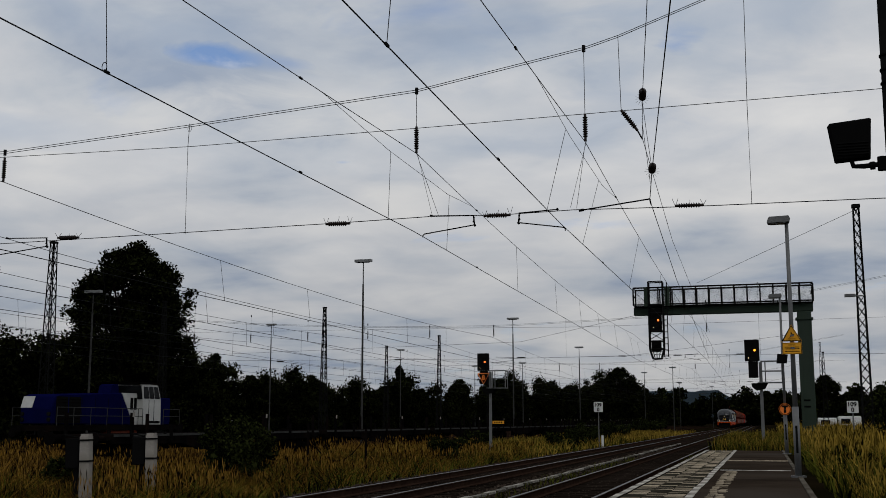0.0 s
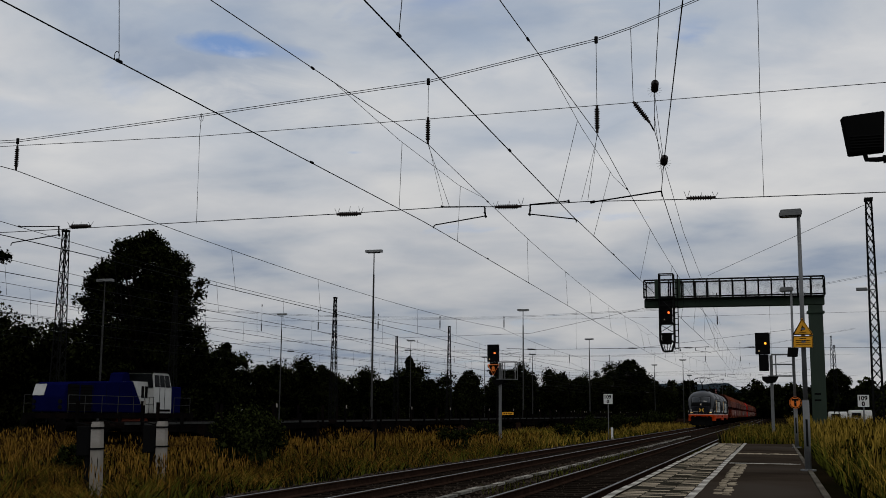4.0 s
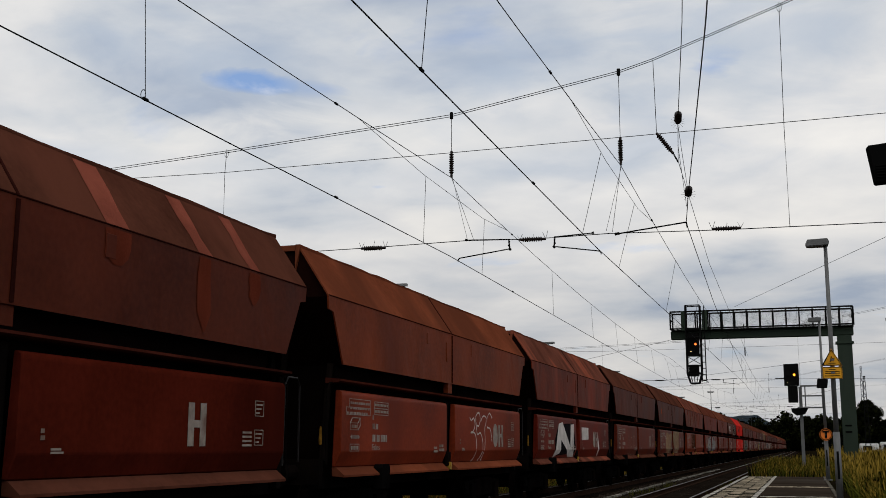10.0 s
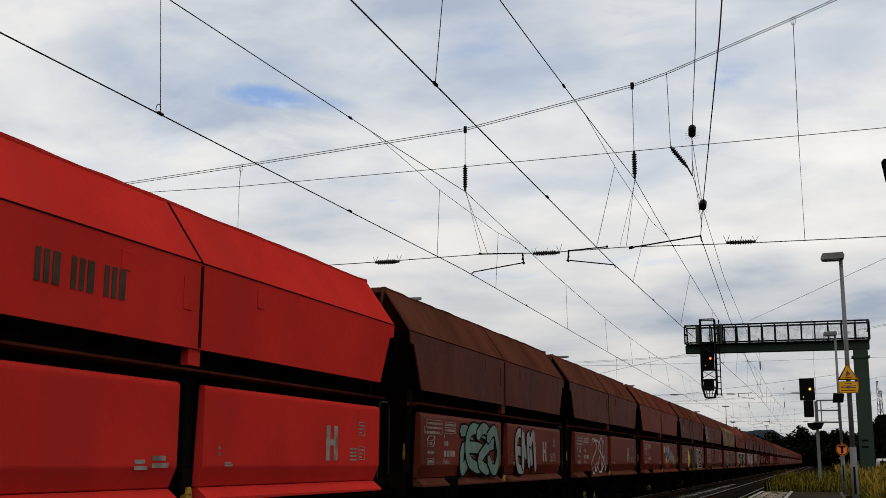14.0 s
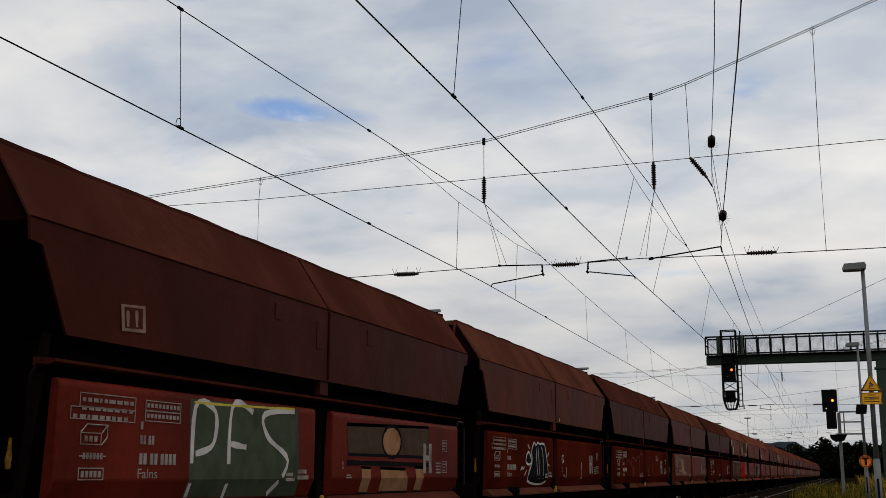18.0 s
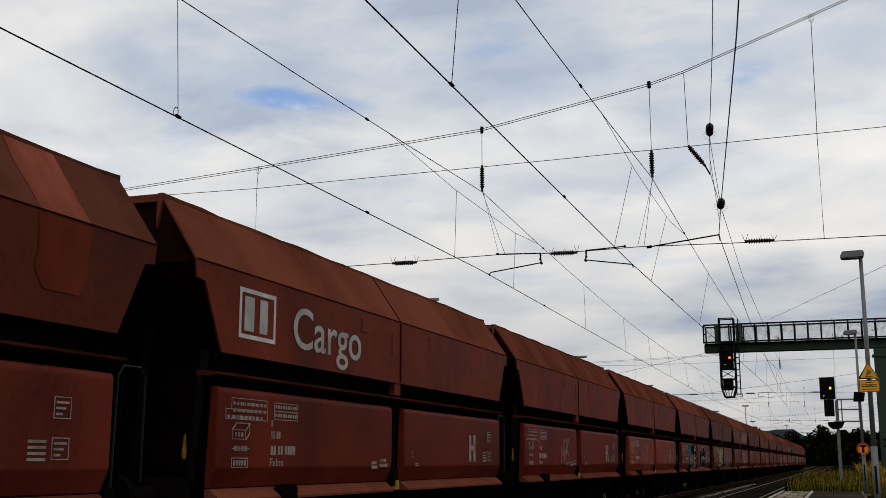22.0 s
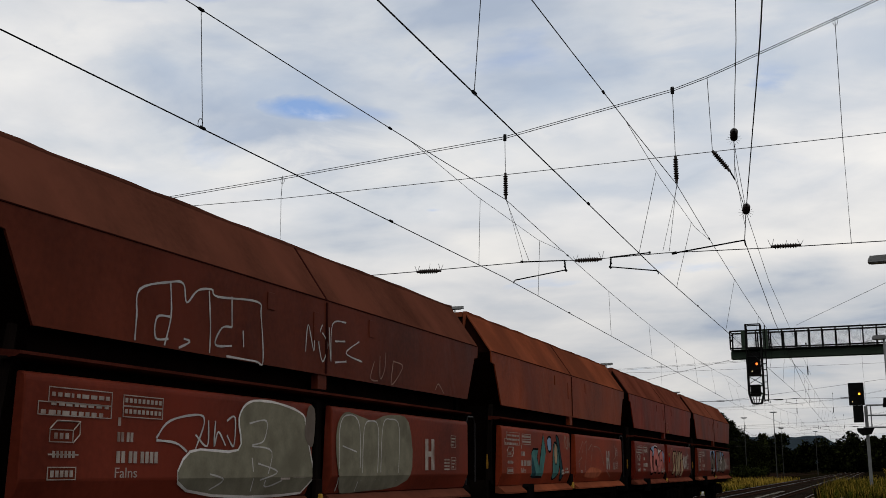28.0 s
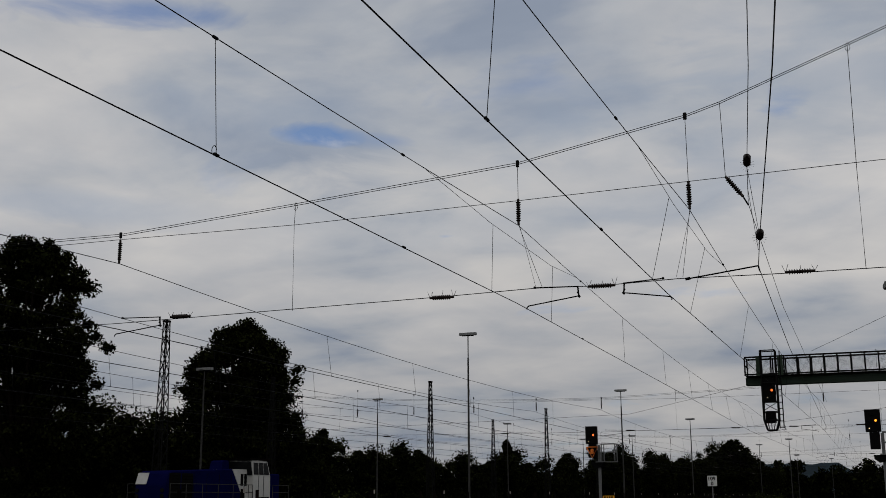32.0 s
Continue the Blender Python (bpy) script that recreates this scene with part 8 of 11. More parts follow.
        prism(bm, [(-1.2, 0.72), (-1.05, 0.22), (1.05, 0.22), (1.2, 0.72)], "y", min(y + d * 0.6, y + d * 0.7), max(y + d * 0.6, y + d * 0.7))
        part("rail_guard", bm, BOGIE_GREY, lc)
        # added box, no real part: blacks out the gap under the nose
        bm = B()
        box(bm, -1.22, 1.22, min(y + d * 0.72, y + d * 2.3), max(y + d * 0.72, y + d * 2.3), 0.30, 1.20)
        part("front_beam", bm, BOGIE_GREY, lc, "added black box for the darkness behind the bumper")
        for k in range(7):
            bm = B()
            zz = 1.68
            xx = -0.86 + 0.075 * k
            q = nose_y(xx, zz) - 0.034
            q = LOCO_L - q if d < 0 else q
            box(bm, xx, xx + 0.045, min(q, q - d * 0.006), max(q, q - d * 0.006), zz, zz + 0.10)
            part("number_bar", bm, WHITE_MARK, lc)
        buffers(lc, y, -d)
        mir = d < 0
        bm = B()
        nose_sheet(bm, [(-1.10, 2.36), (1.10, 2.36), (1.02, 3.42), (-1.02, 3.42)], 0.030, mir, 24, 14)
        part("windscreen_frame", bm, SIGN_BLACK, lc, "black windscreen surround", smooth=True)
        bm = B()
        nose_sheet(bm, [(-1.30, 2.335), (1.30, 2.335), (1.30, 2.36), (-1.30, 2.36)], 0.026, mir, 24, 1)
        part("seam", bm, SIGN_BLACK, lc)
        bm = B()
        nose_sheet(bm, [(-1.02, 1.50), (1.02, 1.50), (1.06, 2.32), (-1.06, 2.32)], 0.024, mir, 24, 10)
        part("front_panel", bm, LOCO_GREY, lc, "dark grey front panel", smooth=True)
        for sd in (1, -1):
            bm = B()
            tube(bm, [(sd * (1.02 + 0.04 * k / 4), (LOCO_L - (nose_y(1.02 + 0.04 * k / 4, 1.5 + 0.205 * k) - 0.024)) if mir else nose_y(1.02 + 0.04 * k / 4, 1.5 + 0.205 * k) - 0.024, 1.5 + 0.205 * k) for k in range(5)], 0.013, 5)
            part("panel_joint", bm, SIGN_BLACK, lc)
        for sd in (1, -1):
            bm = B()
            cs = [(sd * 0.05, 2.72), (sd * 1.00, 2.70), (sd * 0.95, 3.36), (sd * 0.05, 3.39)]
            nose_sheet(bm, cs if sd > 0 else [cs[1], cs[0], cs[3], cs[2]], 0.038, mir, 14, 9)
            part("windscreen", bm, GLASS, lc, "reflecting windscreen pane", smooth=True)
            bm = B()
            def on(x, z, g=0.065):
                yy = nose_y(x, z) - g
                return (x, LOCO_L - yy if mir else yy, z)
            rod(bm, on(sd * 0.55, 2.42), on(sd * 0.14, 3.30), 0.020, 6)
            rod(bm, on(sd * 0.55, 2.45), on(sd * 0.16, 3.1), 0.010, 6)
            rod(bm, on(sd * 0.30, 2.80), on(sd * 0.14, 3.36), 0.018, 6)
            part("wiper", bm, SIGN_BLACK, lc)
            bm = B()
            cs = [(sd * 0.88, 1.50), (sd * 1.21, 1.50), (sd * 1.29, 2.00), (sd * 1.00, 2.00)]
            nose_sheet(bm, cs if sd > 0 else [cs[1], cs[0], cs[3], cs[2]], 0.032, mir, 6, 6)
            lamp = part("lamp_unit", bm, SIGN_BLACK, lc, "headlight cluster behind glass")
            bm = B()
            cs = [(sd * 0.92, 1.54), (sd * 1.18, 1.54), (sd * 1.25, 1.96), (sd * 1.02, 1.96)]
            nose_sheet(bm, cs if sd > 0 else [cs[1], cs[0], cs[3], cs[2]], 0.038, mir, 6, 6)
            part("lamp_cover", bm, LAMP_OFF, lamp, "pale reflecting lamp cover")
            for x, z, mt in ((0.99, 1.63, HEADLIGHT if first and d > 0 else GLASS_DARK), (1.10, 1.63, HEADLIGHT if first and d > 0 else GLASS_DARK), (1.12, 1.84, GLASS_DARK)):
                bm = B()
                c = Vector(on(sd * x, z, 0.038))
                rod(bm, c, c + Vector((0, -0.02 * d, 0)), 0.046, 14)
                part("headlight", bm, mt, lamp, "lit warm headlight" if mt == HEADLIGHT else "unlit round lamp")
        bm = B()
        tube(bm, [on(-0.98, 2.26, 0.08), on(-0.5, 2.25, 0.08), on(0, 2.25, 0.08), on(0.5, 2.25, 0.08), on(0.98, 2.26, 0.08)], 0.022, 6)
        box(bm, -0.12, 0.12, min(on(0, 2.2, 0.09)[1], on(0, 2.2, 0.0)[1]), max(on(0, 2.2, 0.09)[1], on(0, 2.2, 0.0)[1]), 2.17, 2.30)
        part("front_handrail", bm, SIGN_BLACK, lc)
        bm = B()
        nose_sheet(bm, [(-0.07, 2.42), (0.07, 2.42), (0.07, 2.62), (-0.07, 2.62)], 0.045, mir, 2, 2)
        ul = part("upper_lamp", bm, LAMP_OFF, lc)
        bm = B()
        c = Vector(on(0.0, 2.52, 0.048))
        rod(bm, c, c + Vector((0, -0.015 * d, 0)), 0.03, 12)
        part("headlight", bm, HEADLIGHT if first and d > 0 else LAMP_OFF, ul)
        for sd in (1, -1):
            bm = B()
            ys_, zs_ = [], []
            n = 10
            a_, b_ = [], []
            for k in range(n + 1):
                t = -1 + 2 * k / n
                xc, wd, z = 0.12 + 0.14 * t * t, 0.062 * (1.15 - 0.75 * t * t), 1.91 + 0.22 * t
                a_.append(on(0.05 + sd * (xc - wd), z, 0.036))
                b_.append(on(0.05 + sd * (xc + wd), z, 0.036))
            va, vb = [bm.verts.new(p) for p in a_], [bm.verts.new(p) for p in b_]
            for k in range(n):
                bm.faces.new((va[k], vb[k], vb[k + 1], va[k + 1]))
            part("front_arc", bm, LOCO_YELLOW, lc, "ochre yellow arc")
        for sd in (1, -1):
            # cab side window and door outline
            bm = B()
            y0, y1 = (1.58, 2.24) if d > 0 else (LOCO_L - 2.24, LOCO_L - 1.58)
            patch_on(bm, y0, y1, 2.05, 3.62, 0.006, sd, 3, 3)
            fr = part("cab_window_frame", bm, SIGN_BLACK, lc)
            bm = B()
            patch_on(bm, y0 + 0.05, y1 - 0.05, 2.14, 3.52, 0.014, sd, 3, 3)
            part("cab_window", bm, PALE_GLASS, fr, "side window, sky brightness in its pale colour", smooth=True)
            bm = B()
            y0, y1 = (1.12, 1.54) if d > 0 else (LOCO_L - 1.54, LOCO_L - 1.12)
            patch_on(bm, y0, y1, 2.55, 3.4, 0.008, sd, 3, 3, 0.02 * d)
            part("quarter_window", bm, SIGN_BLACK, lc)
            bm = B()
            tube(bm, [(sd * (lerp(1.0 - 0.25 * k / 4, NOSE_W) + 0.006), y + d * (1.0 - 0.25 * k / 4), 2.40 - 0.9 * k / 4) for k in range(5)], 0.012, 5)
            part("door_joint", bm, SIGN_BLACK, lc)
            bm = B()
            rod(bm, (sd * (lerp(2.35, NOSE_W) + 0.05), y + d * 2.35, 1.55), (sd * (lerp(2.35, NOSE_W) + 0.05), y + d * 2.35, 2.35), 0.018, 6)
            part("handrail", bm, SIGN_BLACK, lc)
        # roof louvres
    for sd in (1, -1):
        for y0, y1 in ((4.98, 6.08), (6.15, 6.95), (14.75, 15.5)):
            bm = B()
            patch_on(bm, y0, y1, 4.25, 6.3, 0.016, sd, 3, 4, -0.28)
            lv = part("roof_louvre", bm, SIGN_BLACK, lc, "dark sloped roof grille")
            bm = B()
            ends = [loco_surface(yy, ss, 0.02) for yy, ss in ((y0, 4.25), (y1, 4.25), (y1 - 0.28, 6.3), (y0 - 0.28, 6.3))]
            for p, q in zip(ends, ends[1:] + ends[:1]):
                rod(bm, (sd * p.x, p.y, p.z), (sd * q.x, q.y, q.z), 0.032, 6)
            part("louvre_frame", bm, LOCO_ROOF, lv, "raised grey frame")
        # machine room door with rails
        bm = B()
        for y in (6.95, 7.55):
            rod(bm, (sd * 1.525, y, 1.15), (sd * 1.525, y, 2.95), 0.02, 6)
            for z in (1.2, 2.0, 2.9):
                rod(bm, (sd * 1.48, y, z), (sd * 1.525, y, z), 0.016, 6)
        part("door_rail", bm, SIGN_BLACK, lc)
        bm = B()
        for y in (6.98, 7.50):
            patch_on(bm, y, y + 0.02, 0.1, 3.9, 0.003, sd, 1, 3)
        part("door_joint", bm, SIGN_BLACK, lc)
        # arcs and bars painted on the side
        for sg in (1, -1):
            bm = B()
            inner, outer = [], []
            for k in range(13):
                t = -1 + 2 * k / 12
                yy = 4.16 + sg * (0.20 + 0.36 * t * t)
                wd = 0.15 * (1.15 - 0.5 * t * t)
                inner.append((yy - wd, 2.36 + 0.72 * t))
                outer.append((yy + wd, 2.36 + 0.72 * t))
            prism(bm, inner + outer[::-1], "x", min(sd * 1.47, sd * 1.4935), max(sd * 1.47, sd * 1.4935))
            part("side_arc", bm, LOCO_YELLOW, lc, "ochre yellow arc")
        y = 5.03
        for wide in (0.74, 0.62, 0.72, 0.20, 0.78, 0.72, 0.72, 0.78, 0.20, 0.58):
            bm = B()
            z0, z1, tk = 1.70, 2.88, 0.165
            xa, xb = min(sd * 1.47, sd * 1.4935), max(sd * 1.47, sd * 1.4935)
            y += 0.23 if wide < 0.3 else 0
            box(bm, xa, xb, y, y + tk, z0, z1)
            if wide > 0.3:
                box(bm, xa, xb, y + wide - tk, y + wide, z0, z1)
                box(bm, xa, xb, y + tk, y + wide - tk, z1 - 0.14, z1)
                box(bm, xa, xb, y + tk, y + wide - tk, z0, z0 + 0.14)
            part("lettering_frame", bm, LOCO_WHITE, lc, "off-white plain frame in place of a painted letter")
            y += wide + (0.185 if wide > 0.3 else 0.40 if y < 8 else 0.185)
        # small number bars near the cab
        for k in range(7):
            bm = B()
            yy = 0.98 + 0.095 * k + (0.05 if k > 2 else 0)
            xs_ = lerp(yy + 0.03, NOSE_W)
            box(bm, min(sd * (xs_ - 0.03), sd * (xs_ + 0.006)), max(sd * (xs_ - 0.03), sd * (xs_ + 0.006)), yy, yy + 0.062, 1.70, 1.84)
            part("number_bar", bm, LOCO_WHITE, lc)
            if k < 5:
                bm = B()
                yy = 0.98 + 0.075 * k
                xs_ = lerp(yy + 0.03, NOSE_W)
                box(bm, min(sd * (xs_ - 0.03), sd * (xs_ + 0.006)), max(sd * (xs_ - 0.03), sd * (xs_ + 0.006)), yy, yy + 0.05, 1.56, 1.64)
                part("name_bar", bm, GALV, lc)
        if sd > 0:
            for ch, yy in (("1", 2.10), ("2", 17.0)) if first else (("2", 2.10), ("1", 17.0)):
                lettering(lc, ch, yy, 1.66, 0.40, LOCO_WHITE, "off-white painted cab figure", x=1.4925)
    # roof gear
    for y, r in ((1, first), (-1, not first)):
        yb = 4.4 if y > 0 else LOCO_L - 4.4
        pantograph(lc, yb, r, -1 if y > 0 else 1)
    for yy in (6.35, 7.25):
        bm = B()
        for k in range(5):
            rod(bm, (0.35, yy, 4.03 + 0.06 * k), (0.35, yy, 4.065 + 0.06 * k), 0.15 - 0.03 * (k % 2), 12)
        rod(bm, (0.35, yy, 4.0), (0.35, yy, 4.36), 0.07, 8)
        part("roof_insulator", bm, INSUL, lc)
    bm = B()
    tube(bm, [(0.35, 5.2, 4.30), (0.35, 5.8, 4.42), (0.35, 6.35, 4.38), (0.35, 7.25, 4.38), (0.35, 7.6, 4.22)], 0.022, 6)
    part("roof_conductor", bm, BLACK_STEEL, lc, "dark roof conductor")
    bm = B()
    box(bm, -0.5, 0.5, 7.8, 11.6, 4.03, 4.16)
    part("roof_cover", bm, LOCO_ROOF, lc, bevel=0.02)
    bm = B()
    box(bm, -1.3, 1.3, 2.4, LOCO_L - 2.4, 0.82, 1.44)
    box(bm, -1.15, 1.15, 7.9, 11.4, 0.30, 0.9)
    part("underframe", bm, BOGIE_GREY, lc)
    for k in range(6):
        for sd in (1, -1):
            bm = B()
            box(bm, min(sd * 1.16, sd * 1.22), max(sd * 1.16, sd * 1.22), 8.0 + k * 0.57, 8.48 + k * 0.57, 0.42, 0.86)
            part("equipment_box", bm, BOGIE_GREY, lc)
    for yc in (4.69, LOCO_L - 4.69):
        bogie(lc, yc, 3.0, 2.2, 0.575)
    if first:
        # the leading engine is a touch shorter over its noses
        short = Matrix.Translation((0, LOCO_L / 2, 0)) @ Matrix.Diagonal((1, 0.986, 1, 1)) @ Matrix.Translation((0, -LOCO_L / 2, 0))
        for o in lc.children_recursive:
            if o.type == "MESH" and o.matrix_basis == Matrix.Identity(4):
                o.data.transform(short)
    return lc


GLASS = bpy.data.materials.new("mirror_dark_glass")
GLASS.use_nodes = True
_b = GLASS.node_tree.nodes["Principled BSDF"]
_b.inputs["Base Color"].default_value = (0.012, 0.014, 0.016, 1)
_b.inputs["Roughness"].default_value = 0.06
_b.inputs["IOR"].default_value = 1.45
# pale base colour imitates the sky in and through the cab side windows
PALE_GLASS = mat("painted_sky_glass", (0.20, 0.215, 0.215), 0.12, var=0.15, scale=1.2, spec=0.5, bump=0)
SILL_MARK = mat("dark_stencil", (0.07, 0.02, 0.012), 0.6, var=0.3)
loco_lead = locomotive(True)
loco_second = locomotive(False)

# ---- overhead line ----
SPANS = [-30.5, 23.5, 77.5, 131.5, 185.5, 239.5]


def insulator(parent, a, b, r=0.060, n=9):
    a, b = Vector(a), Vector(b)
    bm = B()
    rod(bm, a, b, 0.03, 8)
    for k in range(n):
        p = a.lerp(b, 0.12 + 0.76 * (k + 0.2) / n)
        q = a.lerp(b, 0.12 + 0.76 * (k + 0.75) / n)
        rod(bm, p, q, r, 12, r * 0.55)
    return part("insulator", bm, INSUL, parent, "dark ribbed insulator")


def wire(parent, name, pts, r=0.009):
    bm = B()
    tube(bm, pts, r * 0.87, 5)
    return part(name, bm, WIRE, parent)


ROPE = [(-45, 10.6), (-37.5, 9.45), (-32.8, 8.95), (-28.0, 8.56), (-23.2, 8.30), (-18.4, 8.22), (-13.15, 8.53), (-7.40, 8.92), (-3.50, 9.57), (-2.72, 9.78), (-0.05, 10.70), (9.0, 13.9)]


def rope_z(x):
    for (xa, za), (xb, zb) in zip(ROPE, ROPE[1:]):
        if x <= xb:
            return za + (zb - za) * (x - xa) / (xb - xa)
    return ROPE[-1][1]


def spikes(parent, c):
    bm = B()
    rnd = random.Random(2)
    for k in range(14):
        a = k * math.tau / 14
        rod(bm, c, Vector(c) + Vector((0.14 * math.cos(a), rnd.uniform(-0.05, 0.05), 0.14 * math.sin(a))), 0.0022, 4)
    part("bird_spike_strip", bm, WIRE, parent)


def head_span(y, near):
    h = thing("head_span", "steel cross-span ropes carrying the contact lines over all tracks", "cross span", group="cross spans")
    xs_ = [p[0] for p in ROPE]
    for d in (-0.06, 0.06):
        wire(h, "cross_rope", [(x, y + d, (rope_z(x) if near else 8.2 + (rope_z(x) - 8.2) * 0.5) + d * 0.75) for x in xs_], 0.0095)
    wire(h, "upper_rope", [(-45, y, 8.3), (-18.5, y, 8.10), (-13.1, y, 8.01), (-7.35, y, 8.04), (0, y, 8.11), (9, y, 8.2)], 0.009)
    wire(h, "lower_rope", [(-45, y, 6.1), (-18.4, y, 5.85), (-9.3, y, 5.93), (-7, y, 5.97), (-5.5, y, 5.92), (-3.8, y, 5.95), (-1.3, y, 5.89), (9, y, 5.8)], 0.011)
    for x in (-42.3, -37.5, -32.8, -28.0, -23.2, -18.4, -7.36, -3.49):
        zt = rope_z(x)
        wire(h, "dropper", [(x, y, zt), (x, y, 8.08)], 0.008)
        bm = B()
        rod(bm, (x, y, zt - 0.08), (x, y, zt + 0.07), 0.04, 6)
        part("clamp", bm, WIRE, h)
        insulator(h, (x, y, 8.08), (x, y, 7.46))
    for x in (-13.15, -0.03):
        wire(h, "dropper", [(x, y, rope_z(x) + 0.06), (x - 0.03, y, 8.02), (x - 0.02, y, 5.86)], 0.008)
        bm = B()
        pts = [(x + 0.05 * math.sin(k * math.tau / 10), y, rope_z(x) - 0.06 + 0.09 * math.cos(k * math.tau / 10)) for k in range(11)]
        tube(bm, pts, 0.006, 4)
        part("wire_loop", bm, WIRE, h)
    for x in (-16.4, -9.25, -5.48, -1.32, -25.6, -35):
        c = insulator(h, (x - 0.30, y, 5.92), (x + 0.30, y, 5.91), 0.06, 9)
        if near:
            bm = B()
            rnd = random.Random(int(x * 10))
            for px, lean in ((-0.3, -0.05), (-0.28, 0.05), (0.0, 0.02), (0.28, -0.05), (0.3, 0.05)):
                rod(bm, (x + px, y, 5.93), (x + px + lean, y + rnd.uniform(-0.05, 0.05), 5.93 + rnd.uniform(0.08, 0.17)), 0.005, 4)
            part("bird_spike_strip", bm, WIRE, c)
    # steady arms
    for x0, x1, hang in ((-6.0, -7.2, -1), (-5.0, -3.97, -1), (-17.0, -18.4, -1)):
        bm = B()
        tube(bm, [(x0, y, 5.90), (x0 + (x1 - x0) * 0.03, y, 5.80), (x0 - (x1 - x0) * 0.02, y, 5.73), (x0 + (x1 - x0) * 0.05, y, 5.72), (x1 - (x1 - x0) * 0.03, y, 5.575), (x1, y, 5.54), (x1, y, 5.50)], 0.014, 6)
        rod(bm, (x0, y, 5.94), (x0 + (x1 - x0) * 0.85, y, 5.98), 0.014, 6)
        rod(bm, (x0, y, 5.72), (x0 + (x1 - x0) * 0.02, y, 5.95), 0.018, 6)
        rod(bm, (x0 - 0.02, y, 5.74), (x0 + 0.02, y, 5.70), 0.030, 6)
        rod(bm, (x0 + (x1 - x0) * 0.86, y, 5.99), (x0 + (x1 - x0) * 0.82, y, 5.975), 0.028, 6)
        part("steady_arm", bm, GALV_DARK, h)
    if near:
        wire(h, "dropper", [(-2.73, y, rope_z(-2.73)), (-2.70, y, 8.10)], 0.008)
        insulator(h, (-2.70, y, 8.10), (-2.36, y, 7.62))
        wire(h, "tie", [(-2.36, y, 7.62), (-2.26, y, 7.42)], 0.02)
        bm = B()
        rod(bm, (-3.62, y, 5.93), (-2.14, y, 6.10), 0.016, 6)
        rod(bm, (-3.66, y, 5.925), (-3.56, y, 5.94), 0.032, 6)
        rod(bm, (-2.14, y, 6.10), (-2.12, y, 5.98), 0.018, 6)
        part("steady_arm", bm, GALV_DARK, h)
        for x, tx in ((-7.36, -6.85), (-3.49, -3.72)):
            wire(h, "stay", [(x, y, 7.46), (tx, y + 0.05, 5.99)], 0.006)
            wire(h, "stay", [(x + 0.02, y, 7.46), (tx - 0.12, y - 0.05, 5.99)], 0.005)
    return h


for y in SPANS[1:]:
    head_span(y, y < 30)


def overhead_line(cxs, mxs, sags, near, y_end, stitch=True, lean=0.0):
    """Contact wire with its messenger and droppers; offsets of both at even and odd supports, sag of the messenger."""
    ln = thing("overhead_line", "thin dark contact wire with messenger and droppers above a track", "overhead line", group="overhead lines")
    ks = [y for y in SPANS if y <= y_end]
    x0 = cxs[0]
    cw = [(cxs[k % 2], y, 5.65) for k, y in enumerate(ks)]
    wire(ln, "contact_wire", cw, 0.0105 if near else 0.014)
    pts = []
    for k, (a, b) in enumerate(zip(ks, ks[1:])):
        xa, xb = (mxs[j % 2] for j in (k, k + 1))
        sag = sags[0] if k == 0 else sags[1]
        for j in range(13):
            u = j / 12
            pts.append(Vector((xa + (xb - xa) * u, a + (b - a) * u, 7.45 - sag * (1 - (2 * u - 1) ** 2))))
    wire(ln, "messenger_wire", pts, 0.009 if near else 0.012)

    def mz(y):
        for p, q in zip(pts, pts[1:]):
            if p.y <= y <= q.y and q.y > p.y:
                return p.lerp(q, (y - p.y) / (q.y - p.y))
        return pts[-1]

    def cx(y):
        for p, q in zip(cw, cw[1:]):
            if p[1] <= y <= q[1]:
                u = (y - p[1]) / (q[1] - p[1])
                return p[0] + (q[0] - p[0]) * u
        return x0
    if stitch:
        for y in ks[1:]:
            a, b = mz(y - 5.4), mz(y + 5.6)
            c = mz(y)
            wire(ln, "stitch_wire", [a, (c.x, y - 2.0, 7.06), (c.x, y + 2.6, 7.02), b], 0.006)
            for d, z in ((-1.7, 7.06), (2.9, 7.03)):
                wire(ln, "dropper", [(c.x, y + d + lean, z), (cx(y + d), y + d, 5.66)], 0.006)
    for a in ks[:-1]:
        for d in (12.0, 20.0, 27.0, 34.0, 42.0):
            y = a + d
            p = mz(y + lean)
            wire(ln, "dropper", [p, (cx(y), y, 5.66)], 0.006 if near else 0.008)
    if near:
        for y in (11.5, 17.3, 29.7):
            p = mz(y + lean)
            bm = B()
            rod(bm, p - Vector((0, 0.05, 0)), p + Vector((0, 0.05, 0)), 0.022, 6)
            part("clamp", bm, WIRE, ln)
            bm = B()
            rod(bm, (cx(y), y - 0.05, 5.66), (cx(y), y + 0.05, 5.66), 0.022, 6)
            part("clamp", bm, WIRE, ln)
        if x0 < -6:
            bm = B()
            y = 11.5
            c = Vector((cx(y), y, 5.78))
            tube(bm, [c + Vector((0.035 * math.cos(k * 0.628) - 0.035, 0, -0.05 + 0.06 * math.sin(k * 0.628))) for k in range(11)], 0.006, 4)
            part("wire_loop", bm, WIRE, ln)
    return ln


overhead_line((-8.25, -7.42), (-8.50, -7.36), (0.345, 0.5), True, 240, lean=-0.12)
overhead_line((-3.62, -4.06), (-3.62, -3.50), (0.5, 0.5), True, 240, lean=-0.85)
for x in (-18.4, -23.2, -28.0, -32.8, -37.5, -42.3):
    overhead_line((x - 0.3, x + 0.3), (x - 0.2, x), (0.5, 0.5), False, 240, stitch=False)

